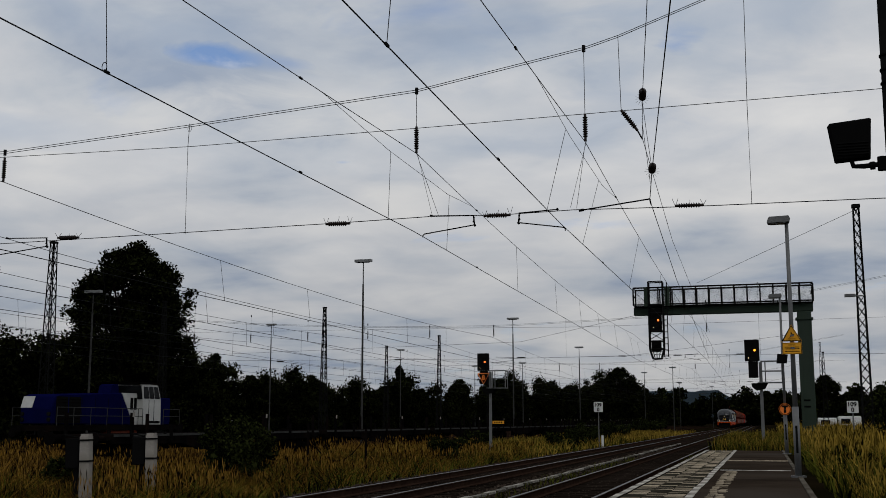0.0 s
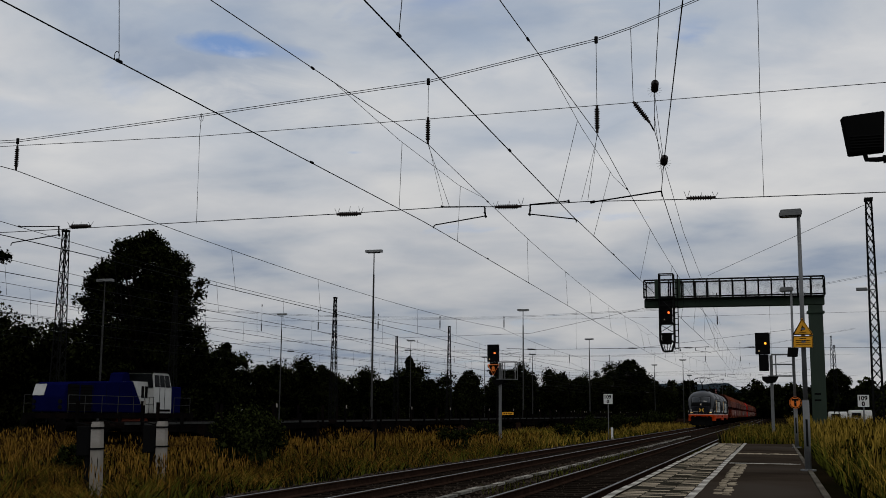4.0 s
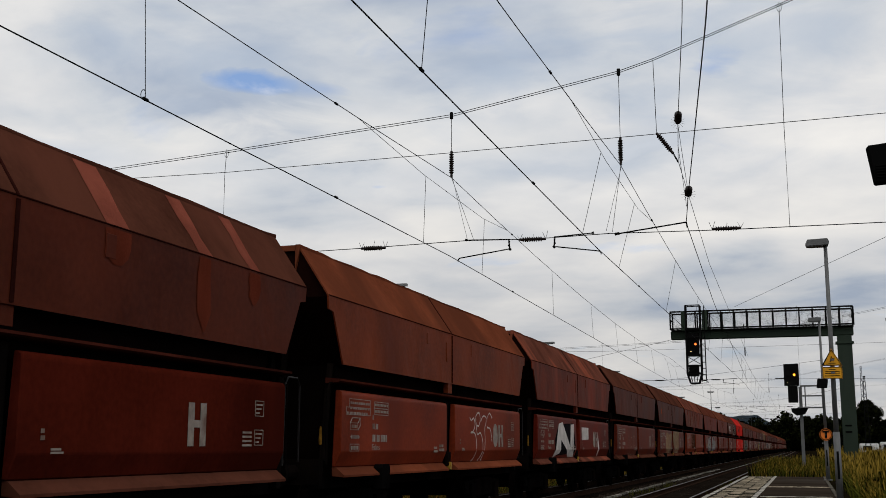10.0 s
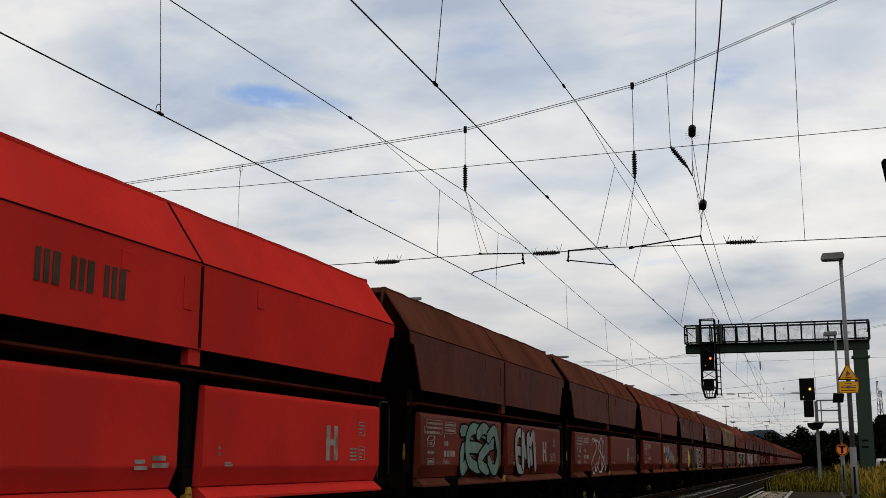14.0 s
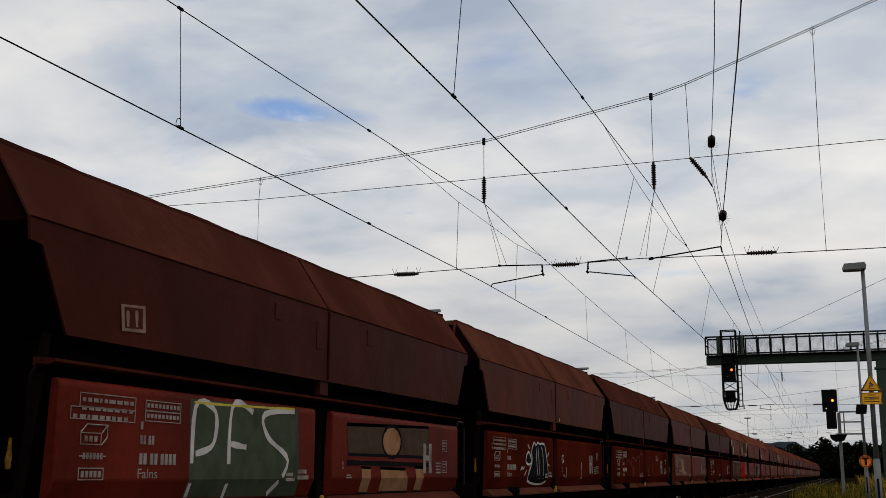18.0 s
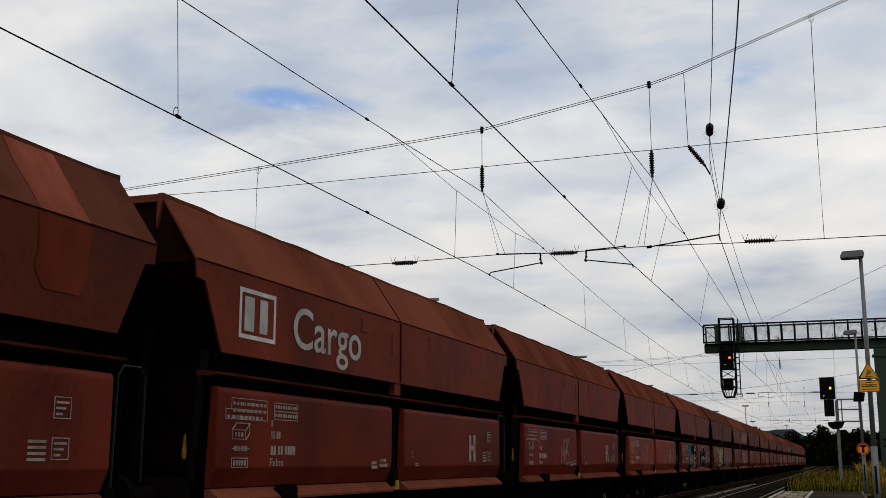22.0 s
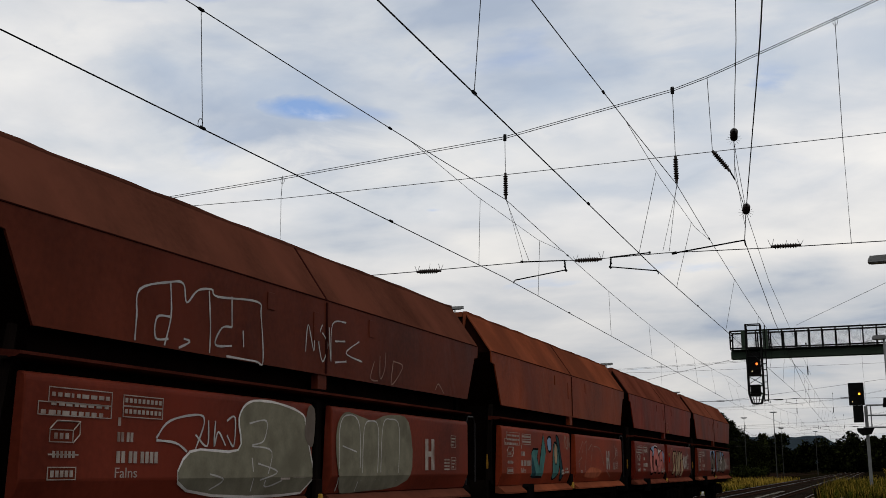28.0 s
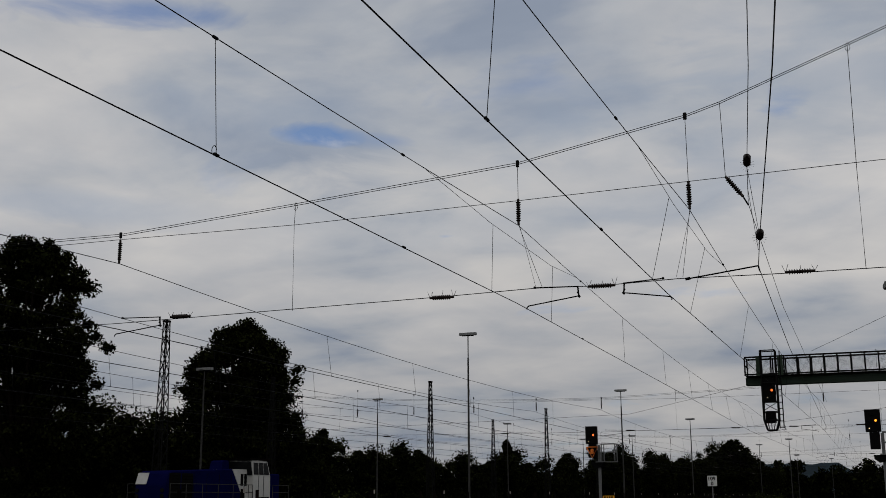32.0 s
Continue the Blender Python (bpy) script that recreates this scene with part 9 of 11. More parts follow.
# wires of a third line that ends above the near track
ln = thing("tail_wire", "pair of thin wires with end-on insulators crossing to an anchor", "overhead line")
wire(ln, "upper_wire", [(-0.15, 4.0, 7.75), (-1.41, 16.0, 7.63), (-2.0, 21.0, 7.58), (-2.26, 23.5, 7.44), (-2.6, 36, 7.2), (-3.3, 77.5, 7.45)], 0.008)
wire(ln, "lower_wire", [(0.05, 4.0, 5.95), (-0.80, 12.0, 6.05), (-1.9, 21.5, 6.25), (-2.14, 23.5, 6.08), (-2.5, 36, 5.9), (-3.4, 77.5, 5.7)], 0.010)
wire(ln, "jumper", [(-2.0, 21.0, 7.5), (-1.95, 21.2, 6.9), (-1.9, 21.5, 6.3)], 0.006)
wire(ln, "dropper", [(-2.15, 22.4, 7.5), (-2.02, 22.4, 6.2)], 0.006)
for c, q in (((-2.0, 21.0, 7.58), (-1.93, 20.4, 7.585)), ((-1.9, 21.5, 6.25), (-1.83, 20.9, 6.24))):
    insulator(ln, c, q, 0.072, 6)
    spikes(ln, c)


def lattice_mast(x, y, h, w0, w1, z0, label="tapered steel lattice mast", top_arm=None):
    t = thing("lattice_mast", label, "mast", pose(x, y, z0), group="lattice masts")
    n = max(6, int(h / (0.8 if w0 > 0.55 else 0.42)))
    def hw(z):
        return (w0 + (w1 * 0.62 - w0) * z / h) * 0.38
    for sx in (-1, 1):
        for sy in (-1, 1):
            bm = B()
            rod(bm, (sx * hw(0), sy * hw(0), 0), (sx * hw(h), sy * hw(h), h), 0.036, 4)
            part("leg", bm, GALV_DARK, t)
    for face in range(4):
        r = Matrix.Rotation(face * math.pi / 2, 3, "Z")
        for s in (-1, 1):
            bm = B()
            tube(bm, [r @ Vector(((s if k % 2 else -s) * hw(h * k / n), hw(h * k / n) + 0.012 * s, h * k / n)) for k in range(n + 1)], 0.020, 4)
            part("bracing", bm, GALV_DARK, t)
    bm = B()
    box(bm, -hw(h) - 0.05, hw(h) + 0.05, -hw(h) - 0.05, hw(h) + 0.05, h - 0.04, h + 0.08)
    part("cap", bm, GALV_DARK, t)
    bm = B()
    box(bm, -w0 * 0.8, w0 * 0.8, -w0 * 0.8, w0 * 0.8, -0.3, 0.15)
    part("footing", bm, CONCRETE, t)
    return t


def yard_lamp(x, y, h, z0=-0.45, r=0.09):
    t = thing("yard_lamp", "tall slim yard lamp post with a flat twin head", "lamp post", pose(x, y, z0), group="yard lamps")
    bm = B()
    rod(bm, (0, 0, 0), (0, 0, h * 0.88), r, 8, r * 0.7)
    rod(bm, (0, 0, h * 0.88), (0, 0, h), r * 0.45, 6)
    part("pole", bm, LAMP_STEEL, t)
    bm = B()
    rod(bm, (-0.45, 0, h), (0.45, 0, h), 0.04, 6)
    part("crossbar", bm, GALV_DARK, t)
    bm = B()
    box(bm, -0.62, 0.62, -0.16, 0.16, h + 0.02, h + 0.20)
    part("lamp_head", bm, LAMP_OFF, t, "pale flat lamp head")
    bm = B()
    for k in range(8):
        rod(bm, (r * 0.9, 0, 1 + k * 1.0), (r * 0.9 + 0.12, 0, 1 + k * 1.0), 0.012, 4)
    part("ladder", bm, GALV_DARK, t)
    return t


# ---- signal gantry ----


def signal_gantry(y=57.0):
    g = thing("signal_gantry", "grey-green cantilever signal gantry reaching over the tracks", "signal gantry", pose(0, y, -0.11))
    bm = B()
    box(bm, 1.78, 2.44, -0.3, 0.3, 0.0, 6.85)
    part("pillar", bm, GREEN_STEEL, g, bevel=0.02)
    bm = B()
    box(bm, 1.70, 2.52, -0.36, 0.36, 6.45, 6.55)
    part("flange", bm, GREEN_STEEL, g)
    bm = B()
    box(bm, 1.66, 2.56, -0.4, 0.4, 0.1, 0.36)
    part("foot_flange", bm, GREEN_STEEL, g)
    bm = B()
    for z in (2.2, 2.5):
        box(bm, 1.90, 2.2, -0.32, -0.30, z, z + 0.08)
    part("pillar_vent", bm, SIGN_BLACK, g)
    bm = B()
    box(bm, -6.14, 2.54, -0.28, 0.28, 6.87, 7.26)
    part("girder", bm, GREEN_STEEL, g, bevel=0.015)
    bm = B()
    box(bm, -6.10, 2.5, -0.55, 0.55, 7.27, 7.31)
    part("walkway", bm, GALV_DARK, g, "steel grating walkway")
    bm = B()
    for k in range(10):
        box(bm, 0.03 + k * 0.054, 0.0335 + k * 0.054, -0.003, 0.003, 0, 0.78)
    for k in range(14):
        box(bm, 0, 0.55, -0.0025, 0.0025, 0.03 + k * 0.054, 0.0335 + k * 0.054)
    panel_net = mesh_of("mesh_panel", bm, LAMP_STEEL)
    for x, wd in ((-5.58, 0.18), (-4.56, 0.26)):
        bm = B()
        box(bm, x, x + wd, -0.60, -0.585, 7.27, 8.24)
        part("hanger_plate", bm, GREEN_STEEL, g, "green plate holding the signal basket")
    for sy in (-0.55, 0.55):
        bm = B()
        for z in (8.22, 7.36):
            box(bm, -6.13, 2.56, sy - 0.035, sy + 0.035, z - 0.035, z + 0.04)
        part("rail", bm, GALV_DARK, g)
        for k in range(15):
            x = -6.12 + k * 0.62
            bm = B()
            box(bm, x - 0.035, x + 0.035, sy - 0.03, sy + 0.03, 7.31, 8.2)
            part("baluster", bm, GALV_DARK, g)
            if k < 14:
                o = new("mesh_panel", panel_net)
                o.parent, o.location = g, (x + 0.035, sy, 7.41)
    for x in (-6.1, 2.5):
        for z in (7.8, 8.2):
            bm = B()
            rod(bm, (x, -0.55, z), (x, 0.55, z), 0.03, 6)
            part("end_rail", bm, GALV_DARK, g)
    # hanging signal with its basket
    x0, x1 = -5.34, -4.64
    bm = B()
    for x in (x0, x1):
        for sy in (-0.85, -0.3):
            rod(bm, (x, sy, 8.5), (x, sy, 5.1), 0.035, 6)
            rod(bm, (x, sy, 5.1), (x + (0.14 if x == x0 else -0.14), sy, 4.62), 0.035, 6)
    for z in (8.5, 7.3, 6.9, 6.0, 5.5, 5.1):
        for sy in (-0.85, -0.3):
            rod(bm, (x0, sy, z), (x1, sy, z), 0.03, 6)
        for x in (x0, x1):
            rod(bm, (x, -0.85, z), (x, -0.3, z), 0.025, 6)
    box(bm, x0 + 0.14, x1 - 0.14, -0.85, -0.3, 4.60, 4.66)
    bk = part("basket", bm, GALV_DARK, g, "dark steel ladder basket")
    bm = B()
    box(bm, x0 + 0.04, x0 + 0.62, -0.75, -0.50, 6.0, 7.12)
    box(bm, x0 + 0.08, x0 + 0.56, -0.70, -0.45, 4.98, 5.55)
    sg = part("signal_head", bm, SIGN_BLACK, g, "black signal screen", bevel=0.015)
    bm = B()
    rod(bm, (x0 + 0.45, -0.80, 6.55), (x0 + 0.45, -0.76, 6.55), 0.055, 14)
    part("signal_lamp", bm, ORANGE_RED, sg, "lit orange signal lamp")
    bm = B()
    rod(bm, (x0 + 0.22, -0.79, 6.2), (x0 + 0.22, -0.76, 6.2), 0.018, 10)
    part("marker_lamp", bm, LAMP_WHITE, sg, "small white marker lamp")
    for z in (6.8, 5.25):
        bm = B()
        rod(bm, (x0 + 0.27, -0.78, z), (x0 + 0.27, -0.75, z), 0.06, 12)
        part("dark_lamp", bm, SIGN_BLACK, sg)
    bm = B()
    for k in range(12):
        rod(bm, (x1 + 0.02, -0.82, 4.75 + 0.3 * k), (x1 + 0.22, -0.82, 4.75 + 0.3 * k), 0.022, 4)
    for px in (0.03, 0.22):
        rod(bm, (x1 + px, -0.82, 4.7), (x1 + px, -0.82, 8.45), 0.028, 5)
    part("ladder", bm, GALV_DARK, g)
    for k in range(4):
        za = 5.1 + 0.45 * k
        for py, xa, xb in ((-0.85, x0, x1), (-0.3, x1, x0)):
            bm = B()
            rod(bm, (xa, py, za), (xb, py, za + 0.42), 0.018, 4)
            part("basket_brace", bm, GALV_DARK, bk)
    for px in (0.15, 0.35, 0.55):
        bm = B()
        rod(bm, (x0 + px, -0.85, 5.1), (x0 + 0.2 + px * 0.45, -0.85, 4.62), 0.020, 4)
        part("basket_foot_bar", bm, GALV_DARK, bk)
    return g


ORANGE_RED = glow("orange_signal_light", (1.0, 0.17, 0.025), 1.9)


def mast_signal(x, y, zb, zh, group_label, amber_low=True, railing=True, speed=None):
    s = thing("mast_signal", group_label, "railway signal", pose(x, y, zb), group="mast signals")
    h = zh - zb
    bm = B()
    box(bm, -0.07, 0.07, -0.06, 0.06, 0, h - 0.9)
    part("mast", bm, GALV, s)
    bm = B()
    box(bm, -0.4, 0.4, -0.4, 0.4, -0.3, 0.1)
    part("footing", bm, CONCRETE, s)
    bm = B()
    box(bm, -0.66, -0.02, -0.35, -0.12, h - 0.86, h + 0.10)
    box(bm, -0.52, -0.10, -0.32, -0.12, h - 1.60, h - 0.87)
    sc = part("signal_screen", bm, SIGN_BLACK, s, "black signal screen", bevel=0.015)
    bm = B()
    rod(bm, (-0.22, -0.42, h - 0.38), (-0.22, -0.36, h - 0.38), 0.05, 16)
    part("signal_lamp", bm, ORANGE_RED if speed else AMBER, sc, "lit amber signal lamp")
    for px, pz in ((-0.46, h - 0.38), (-0.34, h - 0.1)):
        bm = B()
        rod(bm, (px, -0.40, pz), (px, -0.35, pz), 0.075, 14)
        part("dark_lamp", bm, SIGN_BLACK, sc)
    bm = B()
    rod(bm, (-0.50, -0.40, h - 0.72), (-0.50, -0.36, h - 0.72), 0.016, 10)
    part("marker_lamp", bm, LAMP_WHITE, sc, "small white marker lamp")
    if railing:
        bm = B()
        box(bm, -0.15, 0.95, -0.3, 0.3, h - 1.84, h - 1.80)
        sp = part("service_platform", bm, GALV, s, "galvanised service platform with railing")
        for px in (0.2, 0.92):
            for py in (-0.28, 0.28):
                bm = B()
                rod(bm, (px, py, h - 1.8), (px, py, h - 0.85), 0.025, 6)
                part("railing_post", bm, GALV, sp)
        for pz in (h - 0.86, h - 1.3):
            bm = B()
            tube(bm, [(0.0, -0.28, pz), (0.92, -0.28, pz), (0.92, 0.28, pz), (0.0, 0.28, pz)], 0.022, 6)
            part("railing_bar", bm, GALV, sp)
        bm = B()
        prism(bm, [(-0.42, h - 1.84), (0.30, h - 1.84), (0.16, h - 2.10), (-0.20, h - 2.16), (-0.40, h - 2.0)], "y", -0.2, 0.2)
        part("cable_box", bm, SIGN_BLACK, s)
    if speed:
        bm = B()
        prism(bm, [(-0.62, h - 1.02), (0.06, h - 1.02), (-0.28, h - 1.62)], "y", -0.44, -0.42)
        bd = part("speed_board", bm, SIGN_BLACK, s, "triangular speed board")
        bm = B()
        tube(bm, [(-0.60, -0.45, h - 1.03), (0.04, -0.45, h - 1.03), (-0.28, -0.45, h - 1.60), (-0.60, -0.45, h - 1.03)], 0.025, 4)
        part("border", bm, SIGN_ORANGE, bd)
        bm = B()
        box(bm, 0.14, 0.78, -0.12, -0.10, 1.72, 1.88)
        yb = part("number_board", bm, SIGN_YELLOW, s, "small yellow board with dark bars")
        for k in range(4):
            bm = B()
            box(bm, 0.22 + 0.13 * k, 0.30 + 0.13 * k, -0.125, -0.121, 1.76, 1.84)
            part("number_bar", bm, SIGN_BLACK, yb)
        cu = sign_text(speed, 0.36, SIGN_ORANGE, bd, (-0.38, -0.447, h - 1.38))
    return s


def sign_text(text, size, material, parent, at, label="painted figures"):
    cu = bpy.data.curves.new("figure", "FONT")
    cu.body, cu.size, cu.extrude, cu.resolution_u = text, size, 0.002, 3
    cu.offset = size * 0.04
    ob = bpy.data.objects.new("figure", cu)
    me = bpy.data.meshes.new_from_object(ob)
    bpy.data.objects.remove(ob)
    me.materials.append(material)
    me.transform(Matrix(((1, 0, 0, at[0]), (0, 0, 1, at[1]), (0, 1, 0, at[2]), (0, 0, 0, 1))))
    o = new("figure", me)
    o.parent = parent
    return tagged(o, label)


signal_gantry()
mast_signal(-0.05, 52.0, 0.2, 4.95, "black colour-light signal with lit amber lamp and service platform")
mast_signal(-14.58, 60.5, -0.42, 5.08, "yard signal with lit amber lamp and triangular speed board", speed="8")

# ---- platform furniture ----


def platform_lamp(x, y, h):
    t = thing("platform_lamp", "galvanised platform lamp post with a flat angled head", "lamp post", pose(x, y, PZ), group="platform lamps")
    bm = B()
    rod(bm, (0, 0, 0), (0, 0, 1.3), 0.060, 14)
    rod(bm, (0, 0, 1.3), (0, 0, h), 0.047, 14, 0.034)
    part("pole", bm, GALV, t, smooth=True)
    bm = B()
    rod(bm, (0, 0, 0), (0, 0, 0.03), 0.14, 14)
    part("base_plate", bm, GALV, t)
    bm = B()
    box(bm, -0.02, 0.02, -0.070, -0.065, 0.45, 0.95)
    part("access_door", bm, GALV_DARK, t)
    bm = B()
    prism(bm, [(-0.36, h + 0.02), (-0.32, h + 0.10), (0.04, h + 0.11), (0.07, h + 0.05), (0.05, h - 0.01), (-0.34, h - 0.02)], "y", -0.13, 0.13)
    hd = part("lamp_head", bm, GALV, t, "flat grey lamp head")
    bm = B()
    box(bm, -0.31, -0.02, -0.10, 0.10, h - 0.032, h - 0.021)
    part("lamp_glass", bm, LAMP_OFF, hd)
    return t


platform_lamp(0.575, 22.0, 4.82)
platform_lamp(0.66, 37.5, 5.03)

bm = B()
sg = thing("warning_sign", "yellow triangular warning sign above a yellow text board", "sign", pose(0.575, 21.9, 0.45) @ Matrix.Diagonal((0.88, 1, 0.8, 1)))
prism(bm, [(-0.22, 3.06), (0.20, 3.06), (-0.01, 3.46)], "y", -0.012, 0.0)
tri = part("triangle", bm, SIGN_YELLOW, sg, bevel=0.004)
bm = B()
tube(bm, [(-0.20, -0.016, 3.075), (0.18, -0.016, 3.075), (-0.01, -0.016, 3.435), (-0.20, -0.016, 3.075)], 0.014, 4)
part("border", bm, SIGN_BLACK, tri)
bm = B()
for a, b, r in (((-0.05, 3.15), (0.01, 3.22), 0.009), ((0.01, 3.22), (-0.02, 3.28), 0.008), ((-0.04, 3.24), (0.05, 3.22), 0.006), ((-0.08, 3.12), (0.07, 3.12), 0.006)):
    rod(bm, (a[0], -0.016, a[1]), (b[0], -0.016, b[1]), r, 5)
part("symbol", bm, SIGN_BLACK, tri)
bm = B()
box(bm, -0.21, 0.19, -0.012, 0.0, 2.76, 3.035)
brd = part("board", bm, SIGN_YELLOW, sg, bevel=0.004)
bm = B()
for z, a, b in ((2.97, -0.08, 0.06), (2.92, -0.16, 0.14), (2.88, -0.16, 0.14), (2.82, -0.16, 0.14)):
    box(bm, a, b, -0.016, -0.0125, z, z + 0.014)
for z in (2.765, 3.018):
    box(bm, -0.205, 0.185, -0.016, -0.0125, z, z + 0.010)
for x in (-0.205, 0.175):
    box(bm, x, x + 0.010, -0.016, -0.0125, 2.775, 3.018)
part("text_marking", bm, SIGN_BLACK, brd)
bm = B()
for z in (2.9, 3.2):
    rod(bm, (0.0, 0.04, z - 0.02), (0.0, 0.04, z + 0.02), 0.07, 12)
part("bracket", bm, GALV, sg)

sg = thing("round_board", "round orange board with a black letter T on the lamp post", "sign", pose(0.66, 37.36, 0))
bm = B()
rod(bm, (0.0, -0.012, 1.80), (0.0, 0.0, 1.80), 0.19, 28)
dsc = part("disc", bm, SIGN_ORANGE, sg)
bm = B()
pts = [(0.165 * math.cos(k * math.tau / 28), -0.016, 1.80 + 0.165 * math.sin(k * math.tau / 28)) for k in range(29)]
tube(bm, pts, 0.012, 4)
box(bm, -0.10, 0.10, -0.018, -0.013, 1.86, 1.92)
box(bm, -0.035, 0.035, -0.018, -0.013, 1.68, 1.86)
part("letter_t", bm, SIGN_BLACK, dsc, "black border and letter T")
bm = B()
rod(bm, (0.0, 0.06, 1.78), (0.0, 0.06, 1.82), 0.08, 12)
part("bracket", bm, GALV, sg)

sp = thing("loudspeaker", "black box loudspeaker on the lamp post", "loudspeaker", pose(0.66, 37.3, 0))
bm = B()
prism(bm, [(-0.20, 3.25), (0.12, 3.25), (0.16, 3.52), (-0.16, 3.55)], "y", -0.25, -0.02)
part("cabinet", bm, SIGN_BLACK, sp, bevel=0.01)
bm = B()
rod(bm, (-0.02, -0.02, 3.4), (0, 0.18, 3.4), 0.03, 6)
part("bracket", bm, GALV_DARK, sp)

# floodlight close to the camera, on a tapered post
fl = thing("floodlight_post", "tapered post with a black square floodlight on an arm", "floodlight", pose(1.175, 10.0, 0.2))
bm = B()
rod(bm, (0, 0, 0), (0, 0, 6.2), 0.080, 16, 0.058)
part("pole", bm, GALV_DARK, fl, smooth=True)
bm = B()
for z in (4.35, 4.22, 4.1):
    rod(bm, (0, 0, z), (0, 0, z + 0.015), 0.076, 14)
part("band", bm, SIGN_BLACK, fl)
bm = B()
tube(bm, [(-0.06, 0, 3.40), (-0.25, 0, 3.385), (-0.335, 0, 3.39), (-0.35, 0, 3.46)], 0.022, 8)
rod(bm, (-0.20, 0, 3.385), (-0.16, 0, 3.388), 0.036, 8)
rod(bm, (-0.10, 0, 3.34), (-0.10, 0, 3.46), 0.04, 8)
part("arm", bm, SIGN_BLACK, fl)
bm = B()
loft(bm, [[(-0.475, -0.06, 3.44), (-0.195, -0.06, 3.46), (-0.175, -0.06, 3.80), (-0.525, -0.06, 3.77)], [(-0.485, 0.06, 3.43), (-0.185, 0.06, 3.45), (-0.165, 0.06, 3.81), (-0.535, 0.06, 3.78)]])
part("floodlight", bm, SIGN_BLACK, fl, "black square floodlight", bevel=0.012)
bm = B()
for k in range(5):
    box(bm, -0.465, -0.205, -0.075, -0.062, 3.48 + 0.025 * k, 3.49 + 0.025 * k)
part("fin", bm, GALV_DARK, fl)


def km_board(x, y, z, w=0.46):
    t = thing("kilometre_board", "white kilometre board with black figures 109 and 0 on a post", "sign", pose(x, y, 0), group="kilometre boards")
    bm = B()
    rod(bm, (0, 0.03, -0.45), (0, 0.03, z + 0.2), 0.035, 8)
    part("post", bm, GALV, t)
    bm = B()
    box(bm, -w / 2, w / 2, -0.012, 0.0, z - w * 0.55, z + w * 0.55)
    b = part("board", bm, SIGN_WHITE, t, bevel=0.004)
    sign_text("109", w * 0.56, SIGN_BLACK, b, (-w * 0.48, -0.016, z + w * 0.06))
    sign_text("0", w * 0.56, SIGN_BLACK, b, (-w * 0.16, -0.016, z - w * 0.46))
    return t


km_board(-11.35, 80.0, 2.45, 0.64)
km_board(3.83, 53.0, 2.06, 0.48)

bm = B()
rod(bm, (-11.1, 80.0, -0.4), (-11.1, 80.0, 0.45), 0.08, 10)
single("marker_post", bm, SIGN_WHITE, "short white marker post in the grass", "post")

# ---- yard: masts, lamps, wagons, shunter ----
lattice_mast(-42.9, 60.0, 13.1, 1.02, 0.62, -0.45)
lattice_mast(-34.3, 84.5, 11.1, 0.80, 0.38, -0.45)
lattice_mast(-32.2, 111.0, 10.7, 0.75, 0.36, -0.45)
lattice_mast(3.69, 44.0, 9.27, 0.50, 0.42, 0.2, "tall slim steel lattice mast beside the platform")
lattice_mast(9.0, 23.5, 13.8, 0.9, 0.4, 0.2)
lattice_mast(-45.0, 23.5, 11.2, 0.9, 0.4, -0.45)
lattice_mast(6.67, 131.5, 9.1, 0.8, 0.34, 0.0)
for y in (77.5, 185.5):
    lattice_mast(9.0, y, 13.8, 0.9, 0.4, 0.0)
for y in (77.5, 131.5, 185.5):
    lattice_mast(-45.0, y, 11.2, 0.9, 0.4, -0.45)
for x, y, h in ((-26.76, 73.0, 13.0), (-44.5, 67.0, 10.7), (-55.9, 121.0, 13.2), (-25.0, 114.0, 12.5), (-53.8, 164.0, 12.8), (-25.0, 158.0, 12.3), (-53.7, 210.0, 12.5), (-24.0, 239.0, 12.1), (-40, 190.0, 11.9), (-15.5, 205.0, 11.5), (-21, 300.0, 11.9), (-14, 330.0, 11.9)):
    yard_lamp(x, y, h)
# lamp arm on the slim mast
bm = B()
rod(bm, (3.45, 43.8, 6.05), (3.75, 43.8, 6.05), 0.03, 6)
box(bm, 3.10, 3.48, 43.68, 43.92, 6.02, 6.12)
single("side_lamp", bm, GALV, "small grey lamp arm fixed to the lattice mast", "lamp")
# long stay wires behind the gantry
ln = thing("anchor_wire", "thin steel stay wire running down to an anchor", "wire")
wire(ln, "stay_wire", [(3.75, 44.0, 9.38), (-3.0, 57.5, 8.4)], 0.010)
wire(ln, "stay_wire", [(2.4, 77.5, 7.2), (-9.0, 77.5, 5.9), (-20, 90, 6.6)], 0.010)
wire(ln, "stay_wire", [(-4.5, 57.0, 7.1), (-14, 66, 6.2), (-45, 77, 6.4)], 0.010)


